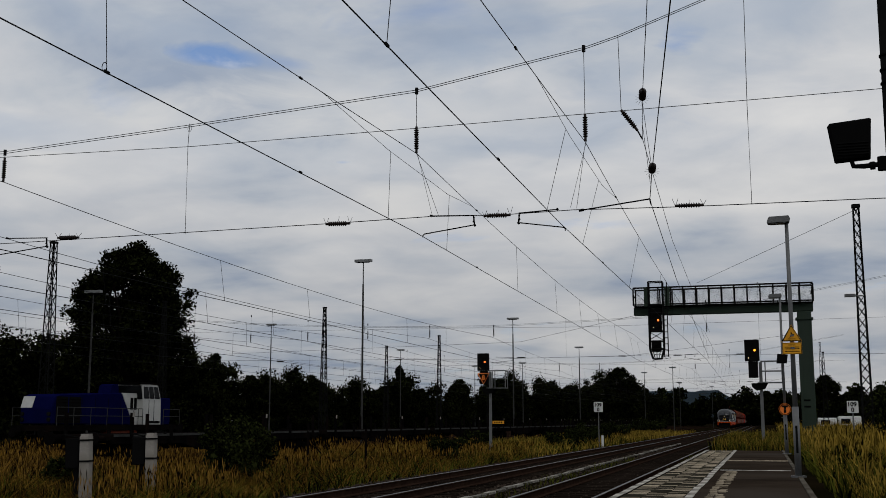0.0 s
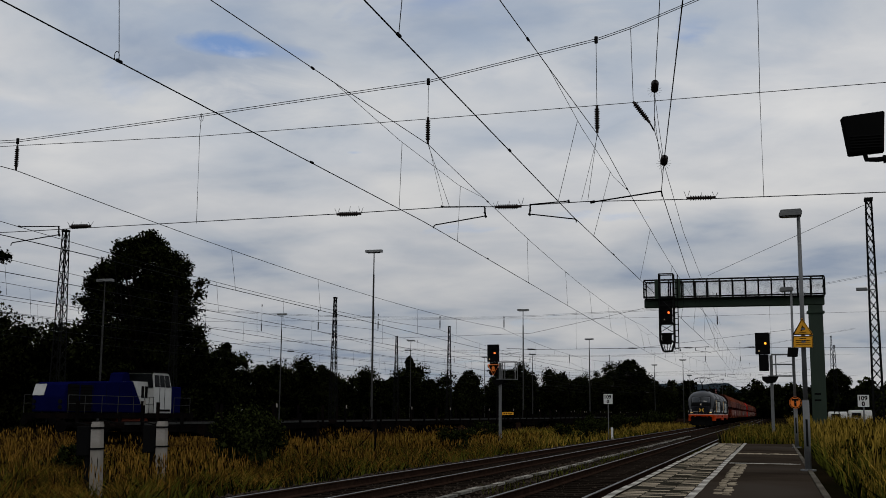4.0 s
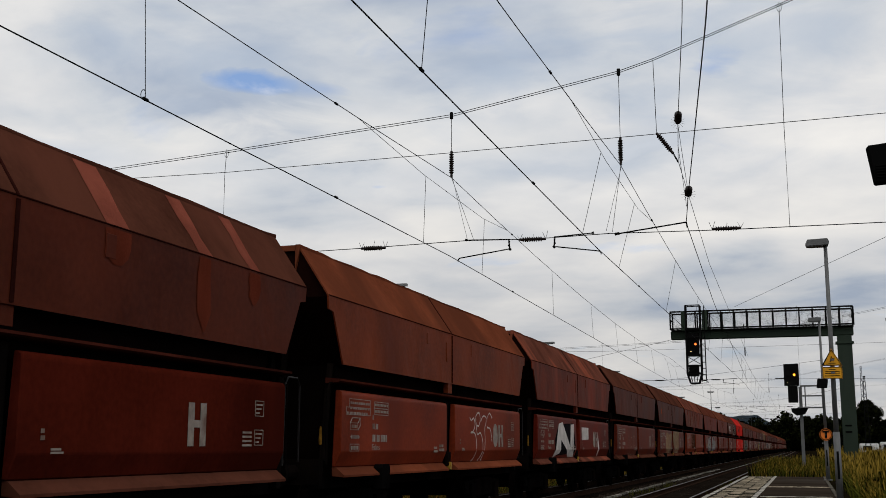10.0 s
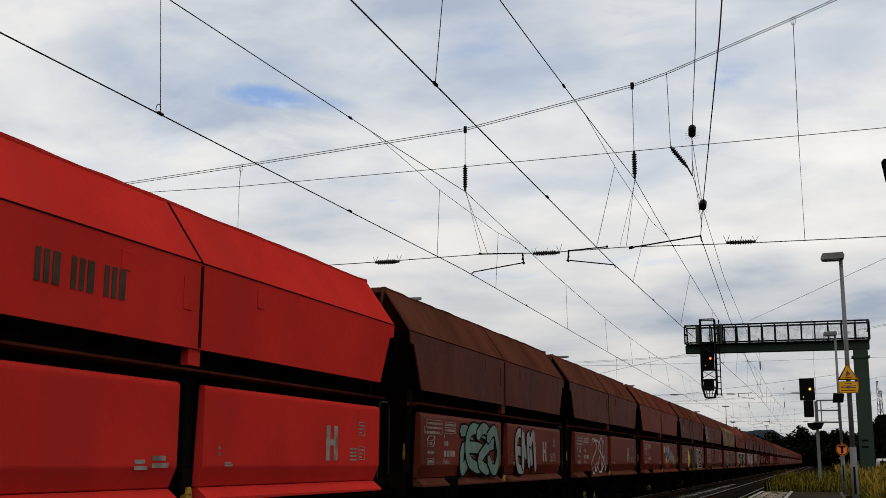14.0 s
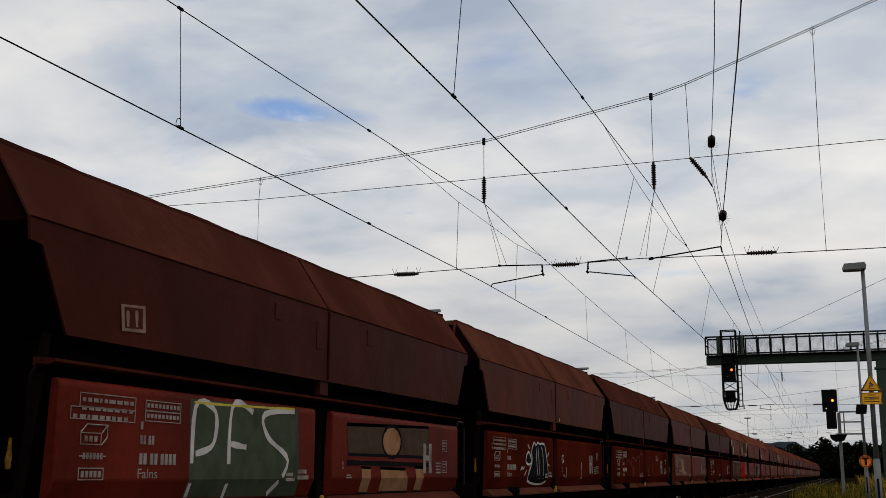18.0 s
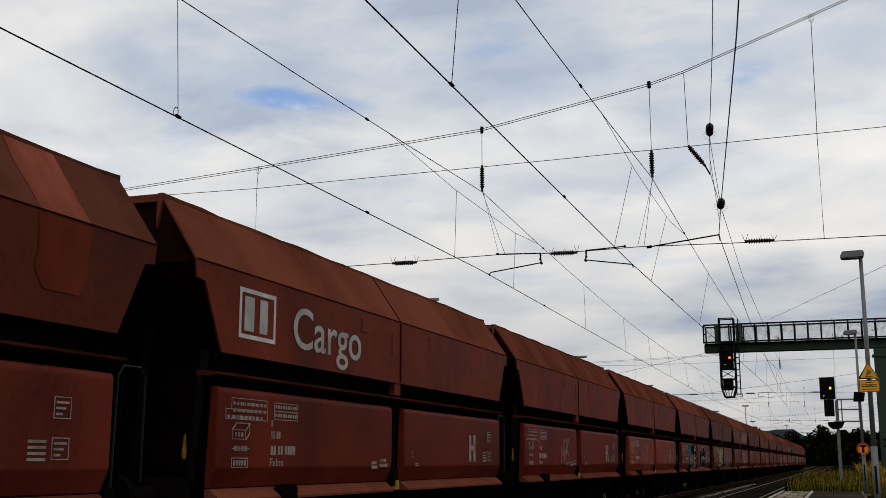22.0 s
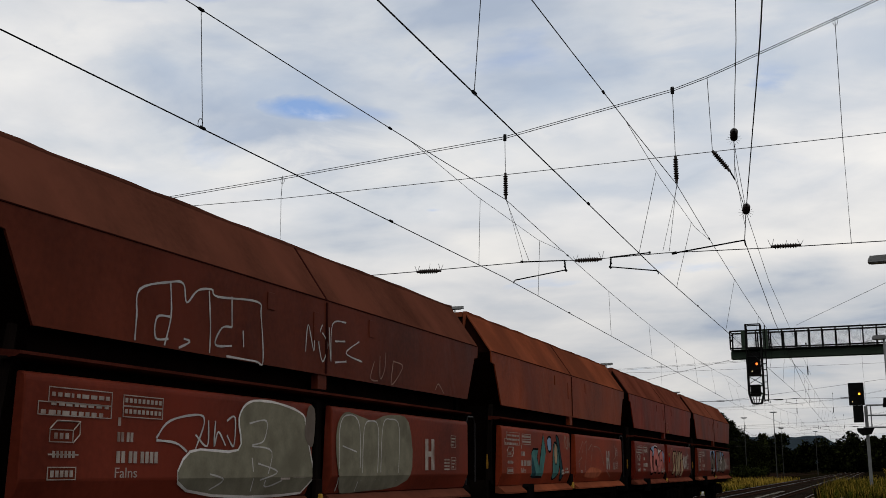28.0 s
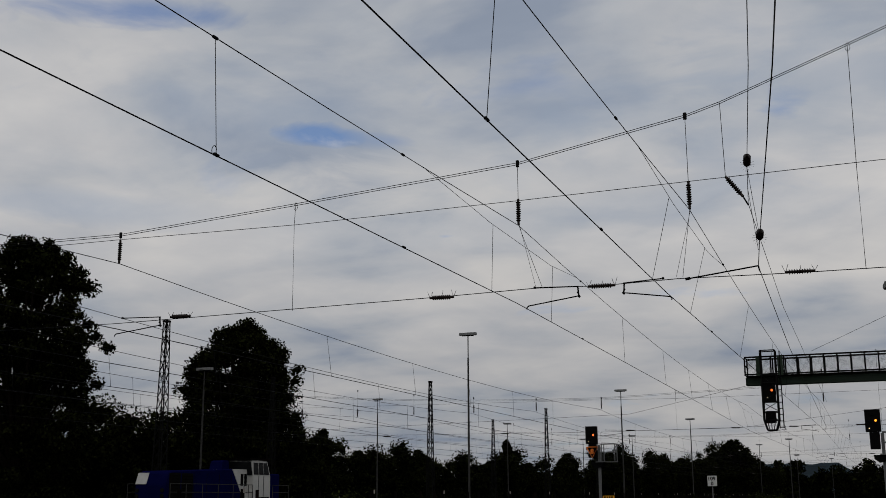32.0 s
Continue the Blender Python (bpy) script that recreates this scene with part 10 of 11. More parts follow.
def flat_wagon():
    t = thing("flat_wagon", "dark empty flat wagon with stakes standing in the yard", "flat wagon", group="flat wagons in the yard")
    bm = B()
    box(bm, -1.3, 1.3, 0.6, 19.3, 0.98, 1.18)
    part("deck", bm, BLACK_STEEL, t)
    bm = B()
    box(bm, 1.305, 1.33, 0.6, 19.3, 1.10, 1.19)
    part("deck_edge", bm, LAMP_STEEL, t, "paler steel edge of the deck")
    bm = B()
    for s in (-1, 1):
        prism(bm, [(0.62, 0.98), (0.62, 0.85), (5.5, 0.80), (7.0, 0.52), (12.9, 0.52), (14.4, 0.80), (19.28, 0.85), (19.28, 0.98)], "x", s * 1.22 - 0.06, s * 1.22 + 0.06)
    part("sole_bar", bm, BLACK_STEEL, t)
    for k in range(7):
        for s in (-1, 1):
            bm = B()
            box(bm, s * 1.36 - 0.05, s * 1.36 + 0.05, 1.6 + k * 2.8, 1.72 + k * 2.8, 0.9, 1.55 if k % 2 else 1.95)
            st = part("stake", bm, BLACK_STEEL, t)
            if s > 0 and k % 4 == 0:
                bm = B()
                box(bm, 1.412, 1.43, 1.60 + k * 2.8, 1.72 + k * 2.8, 1.80, 1.97)
                part("reflector", bm, CONCRETE, st, "small pale reflector plate")
    buffers(t, 0.0, -1)
    buffers(t, 19.9, 1)
    for yc in (2.9, 17.0):
        bogie(t, yc)
    return t


fw = flat_wagon()
fw.matrix_world = pose(-23.2, 34.0, -0.22)
for k in range(1, 12):
    copy_thing(fw, pose(-23.2, 34.0 + 19.9 * k, -0.22))
for k in range(4):
    copy_thing(fw, pose(-28.0, 150.0 + 19.9 * k, -0.22))


def shunter():
    t = thing("shunting_locomotive", "deep blue diesel shunter with a pale cab, parked in the yard", "locomotive", pose(-37.3, 50.8, -0.22))
    bm = B()
    prism(bm, [(0.6, 1.5), (0.6, 2.35), (0.85, 2.98), (1.2, 3.10), (7.3, 3.32), (8.7, 1.45)], "x", -0.98, 0.98)
    hd = part("long_hood", bm, BLUE, t, bevel=0.06)
    for a, b in ((0.95, 2.0), (2.1, 3.2)):
        bm = B()
        box(bm, 0.98, 0.995, a, b, 1.55, 2.98)
        gr = part("grille", bm, SIGN_BLACK, hd, "black radiator grille")
        for k in range(8):
            bm = B()
            box(bm, 0.995, 1.01, a + 0.04, b - 0.04, 1.62 + k * 0.17, 1.66 + k * 0.17)
            part("slat", bm, BLACK_STEEL, gr)
    bm = B()
    prism(bm, [(0.575, 2.38), (0.82, 2.99), (0.86, 2.99), (0.62, 2.38)], "x", -0.95, -0.25)
    part("pale_patch", bm, CAB_WHITE, hd, "pale slanted patch")
    bm = B()
    prism(bm, [(7.3, 3.32), (9.05, 3.32), (9.05, 1.45), (8.7, 1.45)], "x", -0.97, 0.97)
    cb2 = part("rear_hood", bm, CAB_WHITE, t, "pale hood end with a slanted edge")
    for a in (8.25, 8.65):
        bm = B()
        box(bm, 0.972, 0.99, a, a + 0.28, 2.35, 3.05)
        part("door", bm, SIGN_BLACK, cb2)
    bm = B()
    prism(bm, [(9.05, 1.45), (9.05, 2.95), (8.85, 3.80), (9.0, 3.88), (10.6, 3.88), (10.75, 3.80), (11.12, 2.95), (11.17, 1.45)], "x", -1.35, 1.35)
    cb = part("cab", bm, CAB_WHITE, t, bevel=0.03)
    for a, b, c, d in ((9.13, 9.68, 9.03, 9.55), (9.76, 10.28, 9.63, 10.12), (10.36, 10.95, 10.2, 10.65)):
        bm = B()
        prism(bm, [(a, 3.02), (b, 3.02), (d, 3.74), (c, 3.74)], "x", 1.352, 1.372)
        part("cab_window", bm, GLASS_DARK, cb)
    bm = B()
    box(bm, 1.352, 1.38, 9.6, 11.0, 1.55, 1.68)
    part("dark_sill", bm, SIGN_BLACK, cb)
    bm = B()
    prism(bm, [(8.65, 3.885), (8.5, 4.0), (10.9, 4.0), (10.75, 3.885)], "x", -1.4, 1.4)
    part("cab_roof", bm, BLACK_STEEL, cb)
    bm = B()
    prism(bm, [(9.03, 2.98), (8.83, 3.80), (8.80, 3.80), (9.0, 2.98)], "x", -1.3, 1.3)
    part("end_window", bm, GLASS_DARK, cb)
    for a in (9.7, 10.3):
        bm = B()
        box(bm, 1.352, 1.368, a - 0.012, a + 0.012, 1.7, 2.95)
        part("panel_joint", bm, SIGN_BLACK, cb)
    for a in (3.3, 4.6, 5.9, 7.2):
        bm = B()
        box(bm, 0.982, 0.990, a - 0.012, a + 0.012, 1.6, 3.0)
        part("door_joint", bm, SIGN_BLACK, hd)
    bm = B()
    box(bm, 0.8, 1.30, 5.4, 8.6, 0.55, 1.14)
    part("fuel_tank", bm, RUST[2], t, "dull brown tank below the running board", bevel=0.05)
    bm = B()
    prism(bm, [(7.6, 3.34), (7.75, 3.78), (8.0, 3.86), (8.4, 3.86), (8.5, 3.34)], "x", -0.85, 0.0)
    part("exhaust_box", bm, BLUE, t)
    bm = B()
    box(bm, -1.0, 1.0, 11.19, 12.9, 1.45, 3.1)
    part("short_hood", bm, BLUE, t, bevel=0.05)
    bm = B()
    box(bm, -1.4, 1.4, 0.45, 13.9, 1.15, 1.44)
    part("running_board", bm, BLACK_STEEL, t)
    for s in (-1, 1):
        bm = B()
        for y in (0.5, 2.0, 3.6, 5.2, 6.8, 8.0, 8.5, 9.0, 11.4, 13.4):
            rod(bm, (s * 1.38, y, 1.44), (s * 1.38, y, 2.4), 0.022, 5)
        for z in (1.95, 2.4):
            rod(bm, (s * 1.38, 0.5, z), (s * 1.38, 9.0, z), 0.020, 5)
            rod(bm, (s * 1.38, 11.4, z), (s * 1.38, 13.4, z), 0.020, 5)
        part("handrail", bm, LAMP_STEEL, t)
    for s in (-1, 1):
        for z in (1.75, 2.05):
            bm = B()
            rod(bm, (s * 0.82, 0.52, z), (s * 0.82, 0.6, z), 0.11, 12)
            part("lamp", bm, GALV_DARK, t)
    for yc in (3.2, 10.8):
        bogie(t, yc, 2.4, 1.7, 0.5)
    buffers(t, -0.1, -1)
    buffers(t, 14.3, 1)
    return t


shunter()


def clad_post(x, y, lean):
    """Pale square post with a black box and pipe beside it."""
    t = thing("trackside_post", "pale concrete post with a black cable box strapped to it", "post", pose(x, y, -0.42, 0, lean, 8), group="trackside posts")
    bm = B()
    prism(bm, [(-0.105, -0.1), (0.105, -0.1), (0.10, 0.1), (-0.10, 0.1)], "z", -0.05, 1.52)
    prism(bm, [(-0.09, -0.09), (0.09, -0.09), (0.09, 0.09), (-0.09, 0.09)], "z", 1.52, 1.57)
    part("shaft", bm, CONCRETE, t)
    for z in (0.98, 1.42):
        bm = B()
        box(bm, -0.125, 0.125, -0.12, 0.12, z, z + 0.035)
        part("strap", bm, SIGN_BLACK, t)
    bm = B()
    box(bm, -0.42, -0.13, -0.12, 0.14, 0.85, 1.48)
    part("cable_box", bm, SIGN_BLACK, t, bevel=0.015)
    bm = B()
    rod(bm, (-0.22, 0.0, 0.0), (-0.20, 0.0, 0.9), 0.07, 10)
    part("cable_pipe", bm, SIGN_BLACK, t)
    bm = B()
    tube(bm, [(-0.5, 0, 1.56), (-0.2, 0.0, 1.50), (0.1, 0, 1.60), (0.35, 0, 1.55)], 0.015, 5)
    part("loose_cable", bm, SIGN_BLACK, t)
    return t


clad_post(-13.9, 21.0, -1.5)
clad_post(-13.6, 23.1, -0.5)

ch = thing("chain_barrier", "two rusty steel posts joined by a sagging chain", "chain barrier")
for x, y, h in ((-14.4, 34.2, 1.55), (-13.4, 37.0, 1.6)):
    bm = B()
    rod(bm, (x, y, -0.45), (x, y, -0.45 + h), 0.042, 8)
    part("post", bm, BLACK_STEEL, ch)
bm = B()
tube(bm, [(-14.4 + k / 12, 34.2 + 2.8 * k / 12, 0.95 - 0.85 * (1 - (k / 6 - 1) ** 2)) for k in range(13)], 0.018, 5)
part("chain", bm, BLACK_STEEL, ch)

# pale van bodies parked behind the grass
for x, y, w_, h_ in ((7.6, 148, 2.2, 1.9), (10.3, 149, 2.7, 2.1)):
    t = thing("parked_van", "white van parked beyond the grass", "van", pose(x, y, 0.0), group="parked vans")
    bm = B()
    box(bm, -w_ / 2, w_ / 2, -1.0, 1.0, 0.5, h_)
    part("body", bm, SIGN_WHITE, t, bevel=0.12)
    bm = B()
    box(bm, -w_ / 2 + 0.3, -w_ / 2 + 1.4, -1.02, -1.0, h_ * 0.55, h_ * 0.85)
    part("window", bm, GLASS_DARK, t)
    for s in (-1, 1):
        bm = B()
        rod(bm, (s * w_ * 0.33, -1.02, 0.36), (s * w_ * 0.33, -0.8, 0.36), 0.36, 16)
        part("wheel", bm, SIGN_BLACK, t)

# ---- plants ----


def leaf_cloud(centres, radii, n, size, seed, flat=0.8):
    """n small leaf faces spread through round masses; vertices and faces."""
    rnd = np.random.default_rng(seed)
    c, r = np.array(centres, float), np.array(radii, float)
    wgt = r ** 2
    k = rnd.choice(len(c), n, p=wgt / wgt.sum())
    d = rnd.normal(size=(n, 3))
    d /= np.linalg.norm(d, axis=1)[:, None]
    core = rnd.random(n) < 0.32
    rad = r[k] * np.where(core, 0.55 * rnd.random(n), 0.58 + 0.42 * rnd.random(n) ** 0.7)
    p = c[k] + d * rad[:, None] * np.array([1, 1, flat])
    a = rnd.normal(size=(n, 3))
    a /= np.linalg.norm(a, axis=1)[:, None]
    b = np.cross(a, d + 0.3 * rnd.normal(size=(n, 3)))
    b /= np.maximum(1e-6, np.linalg.norm(b, axis=1))[:, None]
    s = size * (0.5 + 0.9 * rnd.random(n)) * np.where(core, 2.0, 1.0)
    v = np.stack([p + a * s[:, None], p + b * s[:, None] * 0.6, p - a * s[:, None], p - b * s[:, None] * 0.6], 1)
    f = np.arange(n * 4).reshape(n, 4)
    return v.reshape(-1, 3), f


def leaf_mesh(name, v, f, material):
    me = bpy.data.meshes.new(name)
    me.from_pydata(v.tolist(), [], f.tolist())
    me.materials.append(material)
    return me


def crown_masses(rnd, h, w, base, n, fat=(0.09, 0.17), profile=None):
    """Round leaf masses inside a crown whose half width follows a profile of (height share, width share)."""
    profile = profile or ROUND
    cs, rs = [], []
    while len(cs) < n:
        u = rnd.random()
        e = lerp(u, profile)
        if rnd.random() > 0.25 + 0.75 * e:
            continue
        r = w * rnd.uniform(*fat)
        d = max(0.0, w / 2 * e * rnd.uniform(0.90, 1.03) - r * 0.8) * rnd.random() ** 0.4
        a = rnd.random() * math.tau
        cs.append((d * math.cos(a), d * math.sin(a), base + r * 0.6 + (h - base - 1.5 * r) * u))
        rs.append(r)
    return cs, rs


ROUND = [(0.0, 0.80), (0.2, 0.98), (0.45, 1.0), (0.68, 0.88), (0.85, 0.64), (0.95, 0.40), (1.0, 0.16)]
OVAL = [(0.0, 0.95), (0.22, 1.0), (0.45, 0.84), (0.62, 0.80), (0.78, 0.68), (0.90, 0.46), (1.0, 0.14)]
TALL = [(0.0, 0.80), (0.18, 0.84), (0.42, 0.88), (0.62, 1.0), (0.80, 0.90), (0.92, 0.66), (1.0, 0.34)]


def tree(name, label, h, w, base, seed, leaves, size, material=None, masses=46, fat=(0.09, 0.17), profile=None):
    rnd = random.Random(seed)
    t = thing(name, label, "tree", group="trees round the yard")
    cs, rs = crown_masses(rnd, h, w, base, masses, fat, profile)
    bm = B()
    tube_pts = [(0, 0, -0.3), (0.1, 0, base * 0.6), (0.0, 0.15, base + (h - base) * 0.3), (0.1, 0.0, base + (h - base) * 0.7)]
    for (a, b), (ra, rb) in zip(zip(tube_pts, tube_pts[1:]), ((w * 0.045, w * 0.036), (w * 0.036, w * 0.024), (w * 0.024, w * 0.008))):
        rod(bm, a, b, ra, 10, rb)
    for c in cs[::4]:
        z0 = base + (c[2] - base) * 0.35
        rod(bm, (0.05, 0.05, z0), c, w * 0.013, 6, w * 0.004)
    part("trunk", bm, BARK, t, "dark trunk and limbs")
    v, f = leaf_cloud(cs, rs, leaves, size, seed)
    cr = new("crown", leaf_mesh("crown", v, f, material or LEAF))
    cr.parent = t
    return t


big = tree("broad_tree", "large dark broadleaf tree with a rounded crown", 18.9, 16.6, 0.5, 5, 100000, 0.14, masses=420, fat=(0.045, 0.090), profile=OVAL)
big.matrix_world = pose(-55.5, 90.0, -0.45)
tall = tree("broad_tree", "tall dark broadleaf tree with an uneven crown", 20.0, 12.0, 0.8, 9, 80000, 0.12, masses=400, fat=(0.045, 0.090), profile=TALL)
tall.matrix_world = pose(-54.6, 60.0, -0.45)
kinds = [
    tree("yard_tree", "dark green tree in the belt behind the yard", 10.5, 10.0, 0.2, 21, 16000, 0.20, masses=150, fat=(0.07, 0.12)),
    tree("yard_tree", "dark green tree in the belt behind the yard", 12.5, 9.0, 0.2, 22, 16000, 0.20, masses=150, fat=(0.07, 0.12)),
    tree("yard_tree", "dark green tree in the belt behind the yard", 9.0, 11.5, 0.2, 23, 16000, 0.20, masses=150, fat=(0.07, 0.11)),
    tree("slim_tree", "slim round-headed dark tree above the belt", 13.0, 6.0, 0.3, 24, 10000, 0.19, masses=110, fat=(0.08, 0.14)),
]
rnd = random.Random(77)
place = []
# belt behind the yard, near at the left and receding to the right
BELT = [(0.0, 10.0), (0.32, 11.8), (0.40, 11.8), (0.45, 10.4), (0.57, 9.4), (0.59, 11.0), (0.66, 9.6), (0.73, 10.0), (0.79, 12.6), (0.93, 13.0), (1.05, 14.0), (1.16, 15.8), (1.20, 17.0), (1.26, 14.8), (1.31, 11.0), (1.38, 9.0)]
for k in range(44):
    u = k / 32
    place.append((-90 + 46 * u + rnd.uniform(-3, 3), 100 + 150 * u + rnd.uniform(-4, 4), lerp(u, BELT) / 12.0 * rnd.uniform(0.78, 0.92)))
for k in range(24):
    u = k / 23
    place.append((-125 + 75 * u + rnd.uniform(-5, 5), 118 + 170 * u + rnd.uniform(-8, 8), rnd.uniform(0.65, 0.8)))
for k in range(16):
    place.append((-60 + k * 7.0 + rnd.uniform(-3, 3), 470 + rnd.uniform(-30, 30), rnd.uniform(1.0, 1.4)))
for k in range(10):
    place.append((9 + k * 4.0, 170 + k * 3 + rnd.uniform(-8, 8), rnd.uniform(0.6, 0.8)))
for x, y, s in ((12.0, 62, 0.42), (14.5, 66, 0.55), (18, 80, 0.7)):
    place.append((x, y, s))
for x, y, s in ((-65.8, 200, 0.90), (-34.0, 278, 1.30), (-50.5, 92, 0.72), (-59.5, 89, 0.76), (-62, 84, 0.90), (-66, 72, 0.92)):
    place.append((x, y, s))
used = set()
for n, (x, y, s) in enumerate(place):
    k = 3 if (x, y) == (-65.8, 200) else 1 if (x, y) == (-34.0, 278) else rnd.choice((0, 0, 1, 1, 2, 2))
    m = pose(x, y, -0.5, 0, 0, rnd.uniform(0, 360)) @ Matrix.Diagonal((s, s, s * rnd.uniform(0.9, 1.1), 1))
    if k not in used:
        used.add(k)
        t = kinds[k]
    else:
        t = copy_thing(kinds[k], pose(0, 0, 0))
    t.matrix_world = m


def thicket(name, label, line, n, h, wide, size, seed, material, tops=None, m=220):
    """Dense undergrowth along a line on the ground, joined."""
    r = np.random.default_rng(seed)
    (xa, ya), (xb, yb) = line
    u = r.random(m)
    hh = (h if tops is None else np.array([lerp(v, tops) for v in u * tops[-1][0]])) * (0.70 + 0.28 * r.random(m))
    cs = np.stack([xa + (xb - xa) * u + r.normal(size=m) * wide, ya + (yb - ya) * u + r.normal(size=m) * wide, hh * (0.15 + 0.75 * r.random(m)) - 0.4], 1)
    v, f = leaf_cloud(cs, h * (0.10 + 0.13 * r.random(m)), n, size, seed, 0.9)
    tagged(new(name, leaf_mesh(name, v, f, material)), label, "undergrowth", kind="stuff")


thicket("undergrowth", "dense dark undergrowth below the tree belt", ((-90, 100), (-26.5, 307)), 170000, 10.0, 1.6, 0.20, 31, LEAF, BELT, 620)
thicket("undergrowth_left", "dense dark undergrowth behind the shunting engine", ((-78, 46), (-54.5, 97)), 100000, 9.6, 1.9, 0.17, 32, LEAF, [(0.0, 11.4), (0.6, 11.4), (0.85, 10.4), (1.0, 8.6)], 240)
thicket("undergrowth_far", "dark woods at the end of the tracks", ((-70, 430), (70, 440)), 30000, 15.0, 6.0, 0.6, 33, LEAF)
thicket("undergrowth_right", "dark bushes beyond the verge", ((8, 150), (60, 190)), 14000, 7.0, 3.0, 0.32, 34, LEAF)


def bush(x, y, z, h, w, seed, n=2600, material=None, size=0.045, label="dark leafy bush in the dry grass"):
    rnd = random.Random(seed)
    t = thing("bush", label, "bush", pose(x, y, z), group="bushes beside the track")
    cs = [(rnd.uniform(-w, w) * 0.33, rnd.uniform(-w, w) * 0.3, h * rnd.uniform(0.2, 0.72)) for _ in range(18)]
    rs = [h * rnd.uniform(0.14, 0.28) for _ in cs]
    v, f = leaf_cloud(cs, rs, n, size, seed, 0.9)
    o = new("foliage", leaf_mesh("foliage", v, f, material or GRASS_GREEN))
    o.parent = t
    bm = B()
    for c in cs[:9]:
        rod(bm, (0, 0, 0), c, 0.02, 5, 0.006)
    part("stem", bm, BARK, t)
    return t


bush(-15.5, 31.5, -0.45, 2.4, 3.0, 1, 8000, LEAF_B, 0.05)
bush(-17.5, 35.0, -0.45, 1.5, 2.6, 2, 3000, LEAF_B, 0.05)
bush(-13.4, 47.0, -0.45, 1.45, 2.2, 3, 2600, LEAF_B, 0.05)
bush(-16.5, 64.0, -0.45, 1.6, 3.0, 4, 2200, LEAF_B, 0.06)
bush(-12.6, 72.0, -0.45, 1.5, 2.6, 5, 2000, LEAF_B, 0.06)
bush(-14.6, 92.0, -0.45, 1.8, 4.0, 6, 2000, LEAF_B, 0.08)
bush(-14.6, 101.0, -0.45, 2.3, 5.0, 16, 2600, LEAF_B, 0.08)
bush(-13.2, 84.0, -0.45, 1.7, 3.4, 17, 2000, LEAF_B, 0.07)
bush(-16.2, 128.0, -0.45, 2.0, 5.0, 18, 2000, LEAF_B, 0.1)
bush(-19.0, 190.0, -0.45, 2.8, 7.0, 19, 2000, LEAF_B, 0.14)
bush(-21.5, 228.0, -0.45, 3.0, 8.0, 20, 2000, LEAF_B, 0.16)
bush(-18.5, 27.0, -0.45, 1.1, 1.6, 7, 1600, LEAF_B, 0.05)
bush(4.2, 35.0, 0.2, 2.7, 2.4, 8, 4200, LEAF_B, 0.05, "dense leafy bush beside the platform")
bush(4.6, 30.0, 0.2, 1.9, 1.6, 9, 2600, LEAF_B, 0.05, "dense leafy bush beside the platform")
bush(1.75, 21.5, 0.2, 0.95, 1.3, 12, 2600, GRASS_GREEN, 0.04, "low green bush beside the platform edge")
bush(2.3, 17.5, 0.2, 0.9, 1.5, 13, 2600, GRASS_GREEN, 0.04, "low green bush beside the platform edge")
bush(5.4, 39.0, 0.2, 3.0, 3.0, 10, 3600, LEAF_B, 0.06, "dense leafy bush beside the platform")


